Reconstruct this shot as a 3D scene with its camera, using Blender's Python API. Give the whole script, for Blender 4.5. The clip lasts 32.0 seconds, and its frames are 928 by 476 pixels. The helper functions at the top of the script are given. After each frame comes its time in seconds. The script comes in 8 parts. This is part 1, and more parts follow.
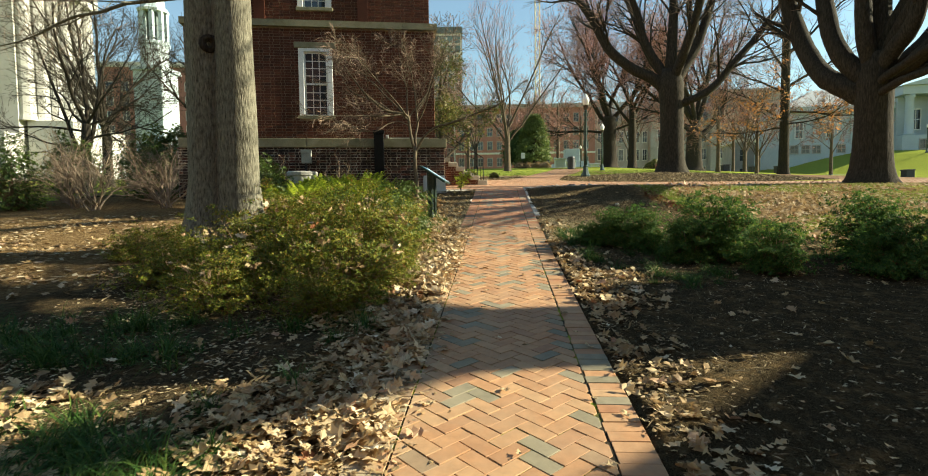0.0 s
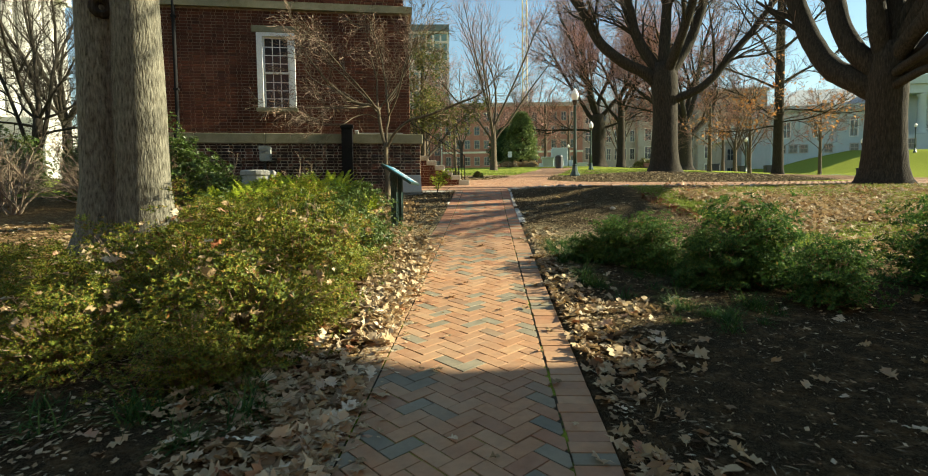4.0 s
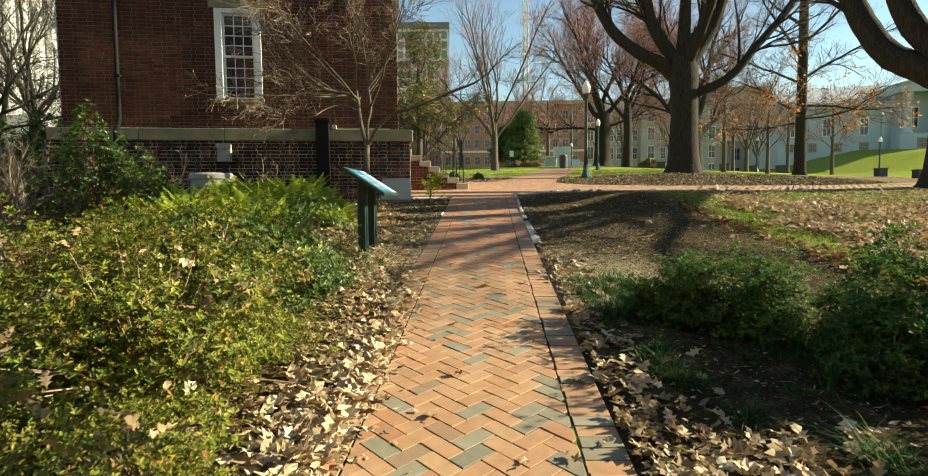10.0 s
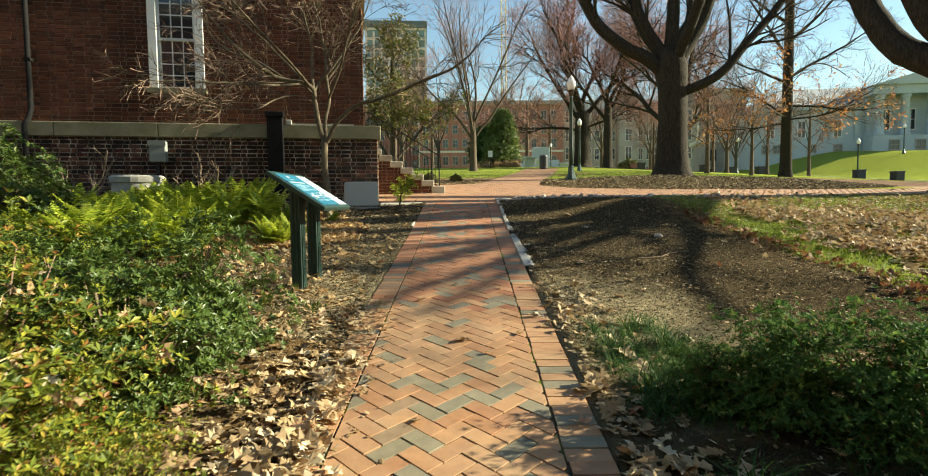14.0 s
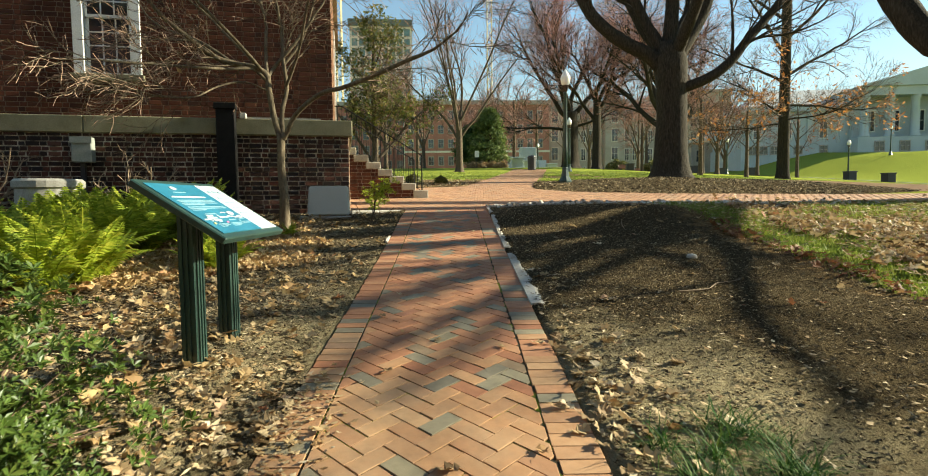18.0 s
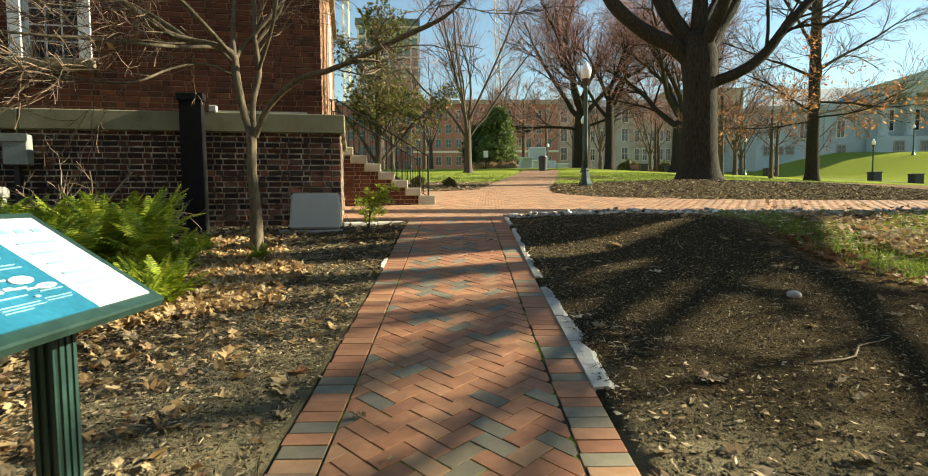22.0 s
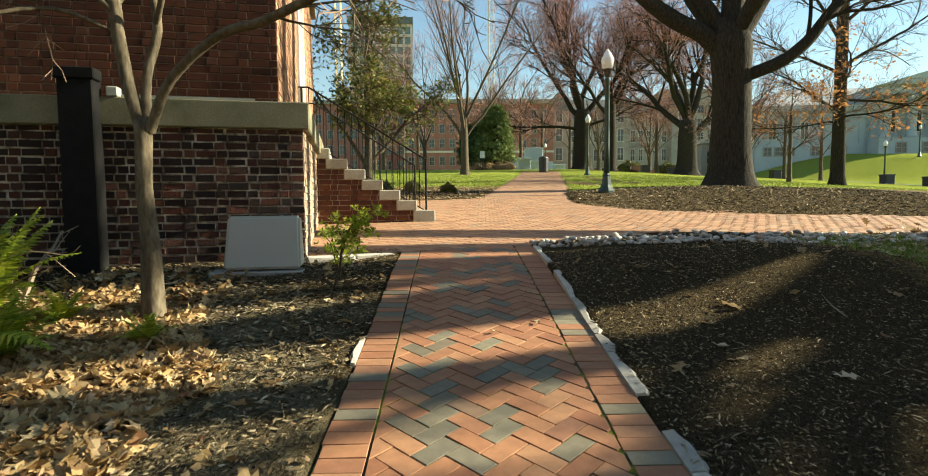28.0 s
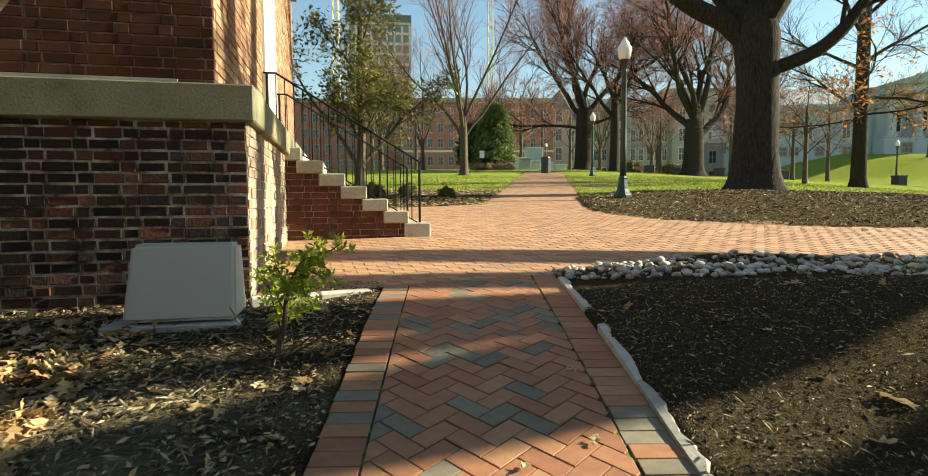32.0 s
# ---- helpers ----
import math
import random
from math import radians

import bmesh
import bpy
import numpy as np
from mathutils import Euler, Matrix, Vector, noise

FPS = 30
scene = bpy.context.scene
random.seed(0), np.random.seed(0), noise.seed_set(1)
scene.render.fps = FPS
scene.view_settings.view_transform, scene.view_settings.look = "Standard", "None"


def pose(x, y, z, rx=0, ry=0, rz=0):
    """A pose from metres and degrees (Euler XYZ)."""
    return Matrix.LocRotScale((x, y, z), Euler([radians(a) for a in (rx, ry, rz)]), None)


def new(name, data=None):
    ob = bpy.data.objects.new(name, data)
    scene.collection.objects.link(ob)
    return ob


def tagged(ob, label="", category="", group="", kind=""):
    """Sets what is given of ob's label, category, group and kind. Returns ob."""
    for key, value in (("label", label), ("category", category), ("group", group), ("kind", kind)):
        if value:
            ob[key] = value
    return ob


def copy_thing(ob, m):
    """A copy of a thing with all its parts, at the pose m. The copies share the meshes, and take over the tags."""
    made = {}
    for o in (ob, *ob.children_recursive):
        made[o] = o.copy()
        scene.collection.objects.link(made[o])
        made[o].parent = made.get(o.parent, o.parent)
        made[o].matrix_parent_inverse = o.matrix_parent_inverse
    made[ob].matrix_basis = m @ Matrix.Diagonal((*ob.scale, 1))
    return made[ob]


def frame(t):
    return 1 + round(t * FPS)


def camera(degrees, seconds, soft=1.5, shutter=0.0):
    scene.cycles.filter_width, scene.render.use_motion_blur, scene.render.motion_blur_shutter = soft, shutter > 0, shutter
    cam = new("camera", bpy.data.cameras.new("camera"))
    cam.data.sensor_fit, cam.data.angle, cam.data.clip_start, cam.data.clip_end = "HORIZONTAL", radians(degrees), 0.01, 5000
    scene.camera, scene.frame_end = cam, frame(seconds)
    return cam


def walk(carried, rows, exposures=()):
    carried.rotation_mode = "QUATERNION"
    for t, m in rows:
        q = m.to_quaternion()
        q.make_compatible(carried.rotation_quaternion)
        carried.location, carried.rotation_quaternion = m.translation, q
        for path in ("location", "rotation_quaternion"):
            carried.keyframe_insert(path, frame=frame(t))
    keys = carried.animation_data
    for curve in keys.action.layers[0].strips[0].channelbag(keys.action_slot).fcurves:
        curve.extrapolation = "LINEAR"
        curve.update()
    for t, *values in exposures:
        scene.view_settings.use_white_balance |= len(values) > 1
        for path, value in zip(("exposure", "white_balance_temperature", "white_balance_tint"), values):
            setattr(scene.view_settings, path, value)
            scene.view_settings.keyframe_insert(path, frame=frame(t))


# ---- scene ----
from functools import lru_cache

# ---- camera and walk ----
cam = camera(80.0, 32.0, soft=1.0, shutter=0.5)
ROWS = [
    (0, -0.015, 0.021, 1.193, 86.49, 0.68, 2.63),
    (0.5, 0.030, 0.219, 1.198, 86.48, 0.68, 2.64),
    (1, 0.066, 0.416, 1.206, 86.46, 0.68, 2.65),
    (1.5, 0.096, 0.613, 1.216, 86.44, 0.68, 2.51),
    (2, 0.119, 0.810, 1.227, 86.43, 0.68, 2.37),
    (2.5, 0.137, 1.007, 1.240, 86.41, 0.68, 1.94),
    (3, 0.151, 1.203, 1.253, 86.40, 0.68, 1.50),
    (3.5, 0.162, 1.400, 1.268, 86.39, 0.68, 1.43),
    (4.5, 0.174, 1.791, 1.300, 86.37, 0.67, 1.28),
    (5.5, 0.177, 2.180, 1.334, 86.35, 0.67, 1.14),
    (6, 0.177, 2.374, 1.351, 86.34, 0.67, 1.06),
    (7, 0.175, 2.760, 1.386, 86.32, 0.66, 1.15),
    (8, 0.172, 3.145, 1.422, 86.31, 0.66, 1.23),
    (9, 0.170, 3.529, 1.456, 86.30, 0.65, 1.31),
    (10, 0.170, 3.911, 1.490, 86.30, 0.64, 1.40),
    (11, 0.172, 4.292, 1.524, 86.29, 0.64, 1.01),
    (12, 0.176, 4.673, 1.556, 86.29, 0.63, 0.62),
    (13, 0.182, 5.053, 1.588, 86.28, 0.62, 0.04),
    (14, 0.189, 5.434, 1.619, 86.28, 0.61, -0.85),
    (15, 0.197, 5.815, 1.651, 86.28, 0.60, -1.78),
    (15.5, 0.201, 6.006, 1.666, 86.28, 0.59, -2.00),
    (16.5, 0.208, 6.389, 1.697, 86.28, 0.58, -2.22),
    (17.5, 0.213, 6.773, 1.729, 86.28, 0.57, -2.43),
    (18, 0.214, 6.965, 1.746, 86.28, 0.56, -2.32),
    (19, 0.213, 7.352, 1.779, 86.29, 0.55, -2.16),
    (20, 0.208, 7.740, 1.814, 86.29, 0.54, -2.00),
    (21, 0.198, 8.130, 1.850, 86.29, 0.52, -1.73),
    (22, 0.182, 8.521, 1.888, 86.29, 0.51, -1.56),
    (23, 0.162, 8.914, 1.927, 86.29, 0.49, -1.53),
    (24, 0.136, 9.308, 1.969, 86.29, 0.48, -1.40),
    (25, 0.107, 9.702, 2.011, 86.28, 0.46, -1.47),
    (25.5, 0.092, 9.898, 2.033, 86.28, 0.45, -1.49),
    (26.5, 0.061, 10.291, 2.077, 86.28, 0.43, -1.84),
    (27.5, 0.032, 10.682, 2.121, 86.27, 0.41, -2.18),
    (28, 0.019, 10.876, 2.143, 86.27, 0.40, -2.30),
    (29, -0.000, 11.260, 2.185, 86.26, 0.38, -2.35),
    (30, -0.006, 11.639, 2.225, 86.24, 0.36, -2.39),
    (31, 0.006, 12.010, 2.261, 86.23, 0.34, -2.47),
    (32, 0.043, 12.370, 2.290, 86.21, 0.32, -2.45),
]

walk(cam, [(t, pose(x, y, z, rx, ry, rz)) for t, x, y, z, rx, ry, rz in ROWS],
     exposures=[(0.0, 1.63, 7000, 2), (32.0, 1.63, 7000, 2)])

# ---- world and sun ----
SUN_AZ = radians(8.0)     # from +x towards +y
SUN_EL = radians(23.0)
world = bpy.data.worlds.new("sky")
scene.world = world
world.use_nodes = True
wn = world.node_tree
wn.nodes.clear()
w_out = wn.nodes.new("ShaderNodeOutputWorld")
w_bg = wn.nodes.new("ShaderNodeBackground")
w_sky = wn.nodes.new("ShaderNodeTexSky")
w_sky.sky_type = "NISHITA"
w_sky.sun_disc = False
w_sky.sun_elevation = SUN_EL
w_sky.sun_rotation = math.pi / 2 - SUN_AZ
w_sky.air_density = 1.35
w_sky.dust_density = 0.0
w_sky.ozone_density = 3.0
w_bg.inputs["Strength"].default_value = 0.065
wn.links.new(w_sky.outputs[0], w_bg.inputs["Color"])
wn.links.new(w_bg.outputs[0], w_out.inputs["Surface"])
sun_data = bpy.data.lights.new("sun", "SUN")
sun_data.energy = 5.0
sun_data.angle = radians(0.6)
sun_data.color = (1.0, 0.94, 0.79)
sun = new("sun", sun_data)
sun_way = Vector((math.cos(SUN_AZ) * math.cos(SUN_EL), math.sin(SUN_AZ) * math.cos(SUN_EL), math.sin(SUN_EL)))
sun.rotation_euler = sun_way.to_track_quat("Z", "Y").to_euler()
sun.location = (40, 0, 60)


# ---- materials ----
def mat_nodes(name, rough=0.8, spec=0.3):
    m = bpy.data.materials.new(name)
    m.use_nodes = True
    nt = m.node_tree
    b = nt.nodes["Principled BSDF"]
    b.inputs["Roughness"].default_value = rough
    b.inputs["Specular IOR Level"].default_value = spec
    return m, nt, b


def ramp(nt, fac, stops):
    r = nt.nodes.new("ShaderNodeValToRGB")
    el = r.color_ramp.elements
    while len(el) < len(stops):
        el.new(0.5)
    for e, (p, c) in zip(el, stops):
        e.position = p
        e.color = (*c, 1)
    nt.links.new(fac, r.inputs[0])
    return r.outputs[0]


def noise_tex(nt, scale, detail=4.0, rough=0.6, coords="Object", stretch=None, dist=0.0):
    tc = nt.nodes.new("ShaderNodeTexCoord")
    n = nt.nodes.new("ShaderNodeTexNoise")
    n.inputs["Scale"].default_value = scale
    n.inputs["Detail"].default_value = detail
    n.inputs["Roughness"].default_value = rough
    n.inputs["Distortion"].default_value = dist
    src = tc.outputs[coords]
    if stretch:
        mp = nt.nodes.new("ShaderNodeMapping")
        mp.inputs["Scale"].default_value = stretch
        nt.links.new(src, mp.inputs[0])
        src = mp.outputs[0]
    nt.links.new(src, n.inputs["Vector"])
    return n.outputs["Fac"]


def mixc(nt, fac, a, b, mode="MIX"):
    x = nt.nodes.new("ShaderNodeMix")
    x.data_type, x.blend_type = "RGBA", mode
    for sock, v in ((0, fac), (6, a), (7, b)):
        if isinstance(v, (int, float)):
            x.inputs[sock].default_value = v
        elif isinstance(v, tuple):
            x.inputs[sock].default_value = (*v, 1)
        else:
            nt.links.new(v, x.inputs[sock])
    return x.outputs[2]


def bump(nt, b, height, strength, dist=0.01):
    n = nt.nodes.new("ShaderNodeBump")
    n.inputs["Strength"].default_value = strength
    n.inputs["Distance"].default_value = dist
    nt.links.new(height, n.inputs["Height"])
    nt.links.new(n.outputs[0], b.inputs["Normal"])


def random_piece(nt):
    """A value for each piece: object random plus island random, wrapped."""
    o = nt.nodes.new("ShaderNodeObjectInfo")
    g = nt.nodes.new("ShaderNodeNewGeometry")
    a = nt.nodes.new("ShaderNodeMath")
    a.operation = "ADD"
    nt.links.new(o.outputs["Random"], a.inputs[0])
    nt.links.new(g.outputs["Random Per Island"], a.inputs[1])
    f = nt.nodes.new("ShaderNodeMath")
    f.operation = "FRACT"
    nt.links.new(a.outputs[0], f.inputs[0])
    return f.outputs[0]


def simple(name, stops, scale=8.0, rough=0.8, spec=0.3, bumps=0.3, dist=0.006, metal=0.0, stretch=None, piece=False, fine=60.0):
    m, nt, b = mat_nodes(name, rough, spec)
    b.inputs["Metallic"].default_value = metal
    n1 = noise_tex(nt, scale, 5, 0.65, "Object", stretch)
    col = ramp(nt, random_piece(nt) if piece else n1, stops)
    n2 = noise_tex(nt, fine, 3, 0.6, "Object", stretch)
    dirt = ramp(nt, n1 if piece else n2, [(0.25, (0.72, 0.72, 0.72)), (0.75, (1.12, 1.12, 1.12))])
    col = mixc(nt, 1.0, col, dirt, "MULTIPLY")
    nt.links.new(col, b.inputs["Base Color"])
    if bumps:
        bump(nt, b, n2, bumps, dist)
    return m


M = {}
PAVER = [(0.0, (0.38, 0.185, 0.082)), (0.30, (0.43, 0.225, 0.105)), (0.55, (0.345, 0.16, 0.072)), (0.70, (0.46, 0.26, 0.125)),
         (0.81, (0.33, 0.15, 0.07)), (0.855, (0.20, 0.17, 0.105)), (0.93, (0.245, 0.21, 0.135)), (1.0, (0.17, 0.15, 0.10))]
M["paver"] = simple("paver_brick", PAVER, 14, 0.75, 0.35, 0.35, 0.003, piece=True, fine=120)
def dusty(m):
    """Pale dry earth spread over the bricks along one edge."""
    nt = m.node_tree
    b = nt.nodes["Principled BSDF"]
    src = b.inputs["Base Color"].links[0].from_socket
    tc = nt.nodes.new("ShaderNodeTexCoord")
    sep = nt.nodes.new("ShaderNodeSeparateXYZ")
    nt.links.new(tc.outputs["Object"], sep.inputs[0])
    edge = nt.nodes.new("ShaderNodeMapRange")
    edge.inputs["From Min"].default_value, edge.inputs["From Max"].default_value = -0.30, -0.62
    nt.links.new(sep.outputs["X"], edge.inputs["Value"])
    along = nt.nodes.new("ShaderNodeMapRange")
    along.inputs["From Min"].default_value, along.inputs["From Max"].default_value = 10.4, 9.0
    nt.links.new(sep.outputs["Y"], along.inputs["Value"])
    patch = ramp(nt, noise_tex(nt, 5.0, 6, 0.7), [(0.30, (0, 0, 0)), (0.54, (1, 1, 1))])
    f = mixc(nt, 1.0, edge.outputs[0], along.outputs[0], "MULTIPLY")
    f = mixc(nt, 1.0, f, patch, "MULTIPLY")
    thin = mixc(nt, 1.0, ramp(nt, noise_tex(nt, 2.2, 5, 0.7), [(0.35, (0, 0, 0)), (0.7, (1, 1, 1))]), (0.38, 0.38, 0.38), "MULTIPLY")
    f = mixc(nt, 1.0, f, thin, "LIGHTEN")
    nt.links.new(mixc(nt, f, src, (0.36, 0.285, 0.18)), b.inputs["Base Color"])


dusty(M["paver"])
M["paver_red"] = simple("paver_red_brick", [(0.0, (0.342, 0.147, 0.0712)), (0.30, (0.408, 0.19, 0.0931)), (0.55, (0.304, 0.122, 0.0608)), (0.70, (0.437, 0.223, 0.112)), (0.79, (0.342, 0.142, 0.0741)), (0.84, (0.19, 0.155, 0.10)), (0.93, (0.235, 0.20, 0.133)), (1.0, (0.165, 0.14, 0.098))], 14, 0.75, 0.35, 0.35, 0.003, piece=True, fine=120)
M["plaza"] = simple("plaza_brick", [(0.0, (0.405, 0.216, 0.115)), (0.5, (0.478, 0.276, 0.152)), (0.8, (0.35, 0.17, 0.092)), (1.0, (0.313, 0.221, 0.143))], 5, 0.75, 0.35, 0.3, 0.003, piece=True, fine=90)
M["joint"] = simple("joint_sand", [(0.3, (0.022, 0.018, 0.012)), (0.50, (0.06, 0.048, 0.03)), (0.57, (0.15, 0.18, 0.02)), (0.72, (0.28, 0.33, 0.03))], 3, 0.95, 0.1)
# front wall bricks, darkened in colour for the shade on that side
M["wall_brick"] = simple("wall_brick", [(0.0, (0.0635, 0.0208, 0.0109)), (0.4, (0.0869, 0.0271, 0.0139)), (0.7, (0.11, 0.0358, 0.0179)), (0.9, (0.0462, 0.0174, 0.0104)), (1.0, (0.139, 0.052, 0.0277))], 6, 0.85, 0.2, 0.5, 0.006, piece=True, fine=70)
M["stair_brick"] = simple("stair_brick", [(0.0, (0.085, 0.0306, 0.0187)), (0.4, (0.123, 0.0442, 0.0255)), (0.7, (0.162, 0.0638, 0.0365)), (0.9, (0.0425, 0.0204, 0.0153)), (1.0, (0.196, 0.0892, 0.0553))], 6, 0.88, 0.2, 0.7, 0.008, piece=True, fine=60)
# the same bricks for the east face, with sunlight put into a paler colour
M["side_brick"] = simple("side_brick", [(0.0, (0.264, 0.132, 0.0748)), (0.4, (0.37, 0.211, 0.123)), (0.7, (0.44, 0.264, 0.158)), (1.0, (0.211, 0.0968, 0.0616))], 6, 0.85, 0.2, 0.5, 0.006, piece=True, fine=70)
# east base bricks: mortar wash, plus sunlight painted in as a paler colour
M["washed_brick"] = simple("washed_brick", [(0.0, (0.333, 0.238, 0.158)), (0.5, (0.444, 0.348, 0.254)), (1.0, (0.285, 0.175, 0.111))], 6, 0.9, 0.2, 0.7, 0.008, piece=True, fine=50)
M["joint_tan"] = simple("tan_joint", [(0.3, (0.30, 0.175, 0.10)), (0.7, (0.42, 0.26, 0.15))], 9, 0.95, 0.1)
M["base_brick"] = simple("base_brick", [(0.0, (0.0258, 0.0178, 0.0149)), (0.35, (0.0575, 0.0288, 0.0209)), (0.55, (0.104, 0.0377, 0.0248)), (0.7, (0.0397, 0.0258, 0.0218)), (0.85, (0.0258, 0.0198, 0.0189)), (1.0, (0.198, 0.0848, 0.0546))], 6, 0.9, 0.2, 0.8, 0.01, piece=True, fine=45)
M["mortar"] = simple("lime_mortar", [(0.36, (0.08, 0.068, 0.052)), (0.48, (0.32, 0.275, 0.21)), (0.62, (0.62, 0.56, 0.46))], 6, 0.95, 0.1)
# mortar of the front walls, darkened with its bricks for shade
M["mortar_dark"] = simple("soiled_mortar", [(0.3, (0.129, 0.0906, 0.0621)), (0.5, (0.216, 0.164, 0.116)), (0.7, (0.31, 0.259, 0.199))], 9, 0.95, 0.1)
M["stone"] = simple("sandstone", [(0.25, (0.14, 0.128, 0.07)), (0.5, (0.225, 0.205, 0.125)), (0.8, (0.30, 0.275, 0.18))], 3, 0.85, 0.2, 0.4)
M["step_stone"] = simple("step_stone", [(0.25, (0.302, 0.266, 0.194)), (0.6, (0.403, 0.367, 0.295)), (0.8, (0.475, 0.439, 0.367))], 4, 0.8, 0.2, 0.3)
M["white_paint"] = simple("white_paint", [(0.3, (0.70, 0.69, 0.64)), (0.7, (0.80, 0.79, 0.75))], 5, 0.55, 0.4, 0.1)
M["green_metal"] = simple("green_metal", [(0.3, (0.0144, 0.036, 0.028)), (0.7, (0.024, 0.06, 0.0464))], 9, 0.4, 0.5, 0.1)
M["black_metal"] = simple("black_metal", [(0.3, (0.012, 0.013, 0.014)), (0.7, (0.03, 0.03, 0.032))], 9, 0.5, 0.5, 0.1)
M["black_paint"] = simple("black_paint", [(0.3, (0.006, 0.006, 0.006)), (0.7, (0.014, 0.013, 0.012))], 9, 0.8, 0.15, 0.2)
M["grey_box"] = simple("grey_paint", [(0.3, (0.434, 0.424, 0.364)), (0.7, (0.483, 0.473, 0.409))], 1.2, 0.5, 0.35, 0.0, fine=400)
M["meter_grey"] = simple("meter_grey_paint", [(0.3, (0.22, 0.24, 0.21)), (0.7, (0.28, 0.30, 0.265))], 4, 0.55, 0.3, 0.05)
M["concrete"] = simple("concrete", [(0.3, (0.33, 0.31, 0.27)), (0.7, (0.47, 0.45, 0.40))], 7, 0.9, 0.2, 0.4)
M["bark_grey"] = simple("bark_grey", [(0.30, (0.044, 0.0387, 0.0264)), (0.46, (0.15, 0.136, 0.0968)), (0.62, (0.238, 0.22, 0.163)), (0.8, (0.317, 0.295, 0.229))], 44, 0.95, 0.1, 1.0, 0.02, stretch=(1, 1, 0.24), fine=52)
M["bark_dark"] = simple("bark_dark", [(0.25, (0.0151, 0.0123, 0.00889)), (0.5, (0.0412, 0.0343, 0.0247)), (0.75, (0.0824, 0.0686, 0.0501))], 26, 0.95, 0.1, 0.9, 0.03, stretch=(1, 1, 0.2), fine=34)
M["bark_thin"] = simple("bark_thin", [(0.3, (0.0338, 0.024, 0.0165)), (0.5, (0.0975, 0.0735, 0.0503)), (0.7, (0.203, 0.161, 0.112))], 30, 0.9, 0.1, 0.8, 0.006, stretch=(1, 1, 0.3), fine=70)
M["twig"] = simple("twig", [(0.2, (0.188, 0.125, 0.0875)), (0.8, (0.35, 0.237, 0.169))], 9, 0.9, 0.1, 0.0)
M["twig_red"] = simple("twig_red", [(0.2, (0.299, 0.149, 0.121)), (0.8, (0.506, 0.265, 0.213))], 9, 0.9, 0.1, 0.0)
M["bark_tan"] = simple("bark_tan", [(0.3, (0.066, 0.0506, 0.0319)), (0.5, (0.143, 0.113, 0.0743)), (0.7, (0.22, 0.182, 0.124))], 30, 0.9, 0.1, 0.6, 0.004, stretch=(1, 1, 0.3), fine=70)
M["twig_pale"] = simple("twig_pale", [(0.2, (0.194, 0.138, 0.092)), (0.8, (0.336, 0.256, 0.178))], 9, 0.9, 0.1, 0.0)


def leaf_mat(name, stops, rough=0.55, trans=0.25, spec=0.3):
    m, nt, b = mat_nodes(name, rough, spec)
    col = ramp(nt, random_piece(nt), stops)
    nt.links.new(col, b.inputs["Base Color"])
    t = nt.nodes.new("ShaderNodeBsdfTranslucent")
    nt.links.new(col, t.inputs[0])
    mx = nt.nodes.new("ShaderNodeMixShader")
    mx.inputs[0].default_value = trans
    nt.links.new(b.outputs[0], mx.inputs[1])
    nt.links.new(t.outputs[0], mx.inputs[2])
    nt.links.new(mx.outputs[0], nt.nodes["Material Output"].inputs["Surface"])
    return m


M["dry_leaf"] = leaf_mat("dry_leaf", [(0.0, (0.176, 0.11, 0.0528)), (0.3, (0.387, 0.264, 0.123)), (0.6, (0.528, 0.4, 0.229)), (0.8, (0.29, 0.167, 0.0704)), (0.95, (0.651, 0.537, 0.352)), (1.0, (0.299, 0.106, 0.0396))], 0.7, 0.2)
M["pale_leaf"] = leaf_mat("pale_dry_leaf", [(0.0, (0.26, 0.17, 0.085)), (0.3, (0.48, 0.35, 0.19)), (0.6, (0.62, 0.49, 0.31)), (0.8, (0.38, 0.24, 0.12)), (0.95, (0.74, 0.64, 0.46)), (1.0, (0.36, 0.16, 0.07))], 0.7, 0.25)
M["golden_leaf"] = leaf_mat("golden_dry_leaf", [(0.0, (0.22, 0.125, 0.05)), (0.3, (0.44, 0.29, 0.125)), (0.6, (0.58, 0.42, 0.21)), (0.8, (0.34, 0.19, 0.08)), (0.95, (0.68, 0.53, 0.31)), (1.0, (0.32, 0.13, 0.05))], 0.7, 0.25)
M["russet_leaf"] = leaf_mat("russet_leaf", [(0.0, (0.13, 0.055, 0.025)), (0.4, (0.26, 0.115, 0.045)), (0.7, (0.20, 0.075, 0.03)), (1.0, (0.42, 0.27, 0.13))], 0.7, 0.2)
M["azalea"] = leaf_mat("azalea_leaf", [(0.0, (0.0403, 0.0633, 0.0092)), (0.35, (0.109, 0.14, 0.0161)), (0.65, (0.19, 0.213, 0.0242)), (0.82, (0.293, 0.259, 0.0368)), (0.92, (0.265, 0.144, 0.0322)), (1.0, (0.196, 0.069, 0.023))], 0.5, 0.27, 0.2)
M["nandina"] = leaf_mat("nandina_leaf", [(0.0, (0.0277, 0.0695, 0.0164)), (0.6, (0.0695, 0.14, 0.0303)), (0.95, (0.158, 0.228, 0.0505)), (1.0, (0.202, 0.0631, 0.0252))], 0.65, 0.32, 0.15)
M["fern"] = leaf_mat("fern_frond", [(0.0, (0.17, 0.24, 0.022)), (0.6, (0.34, 0.41, 0.04)), (1.0, (0.52, 0.52, 0.07))], 0.5, 0.45)
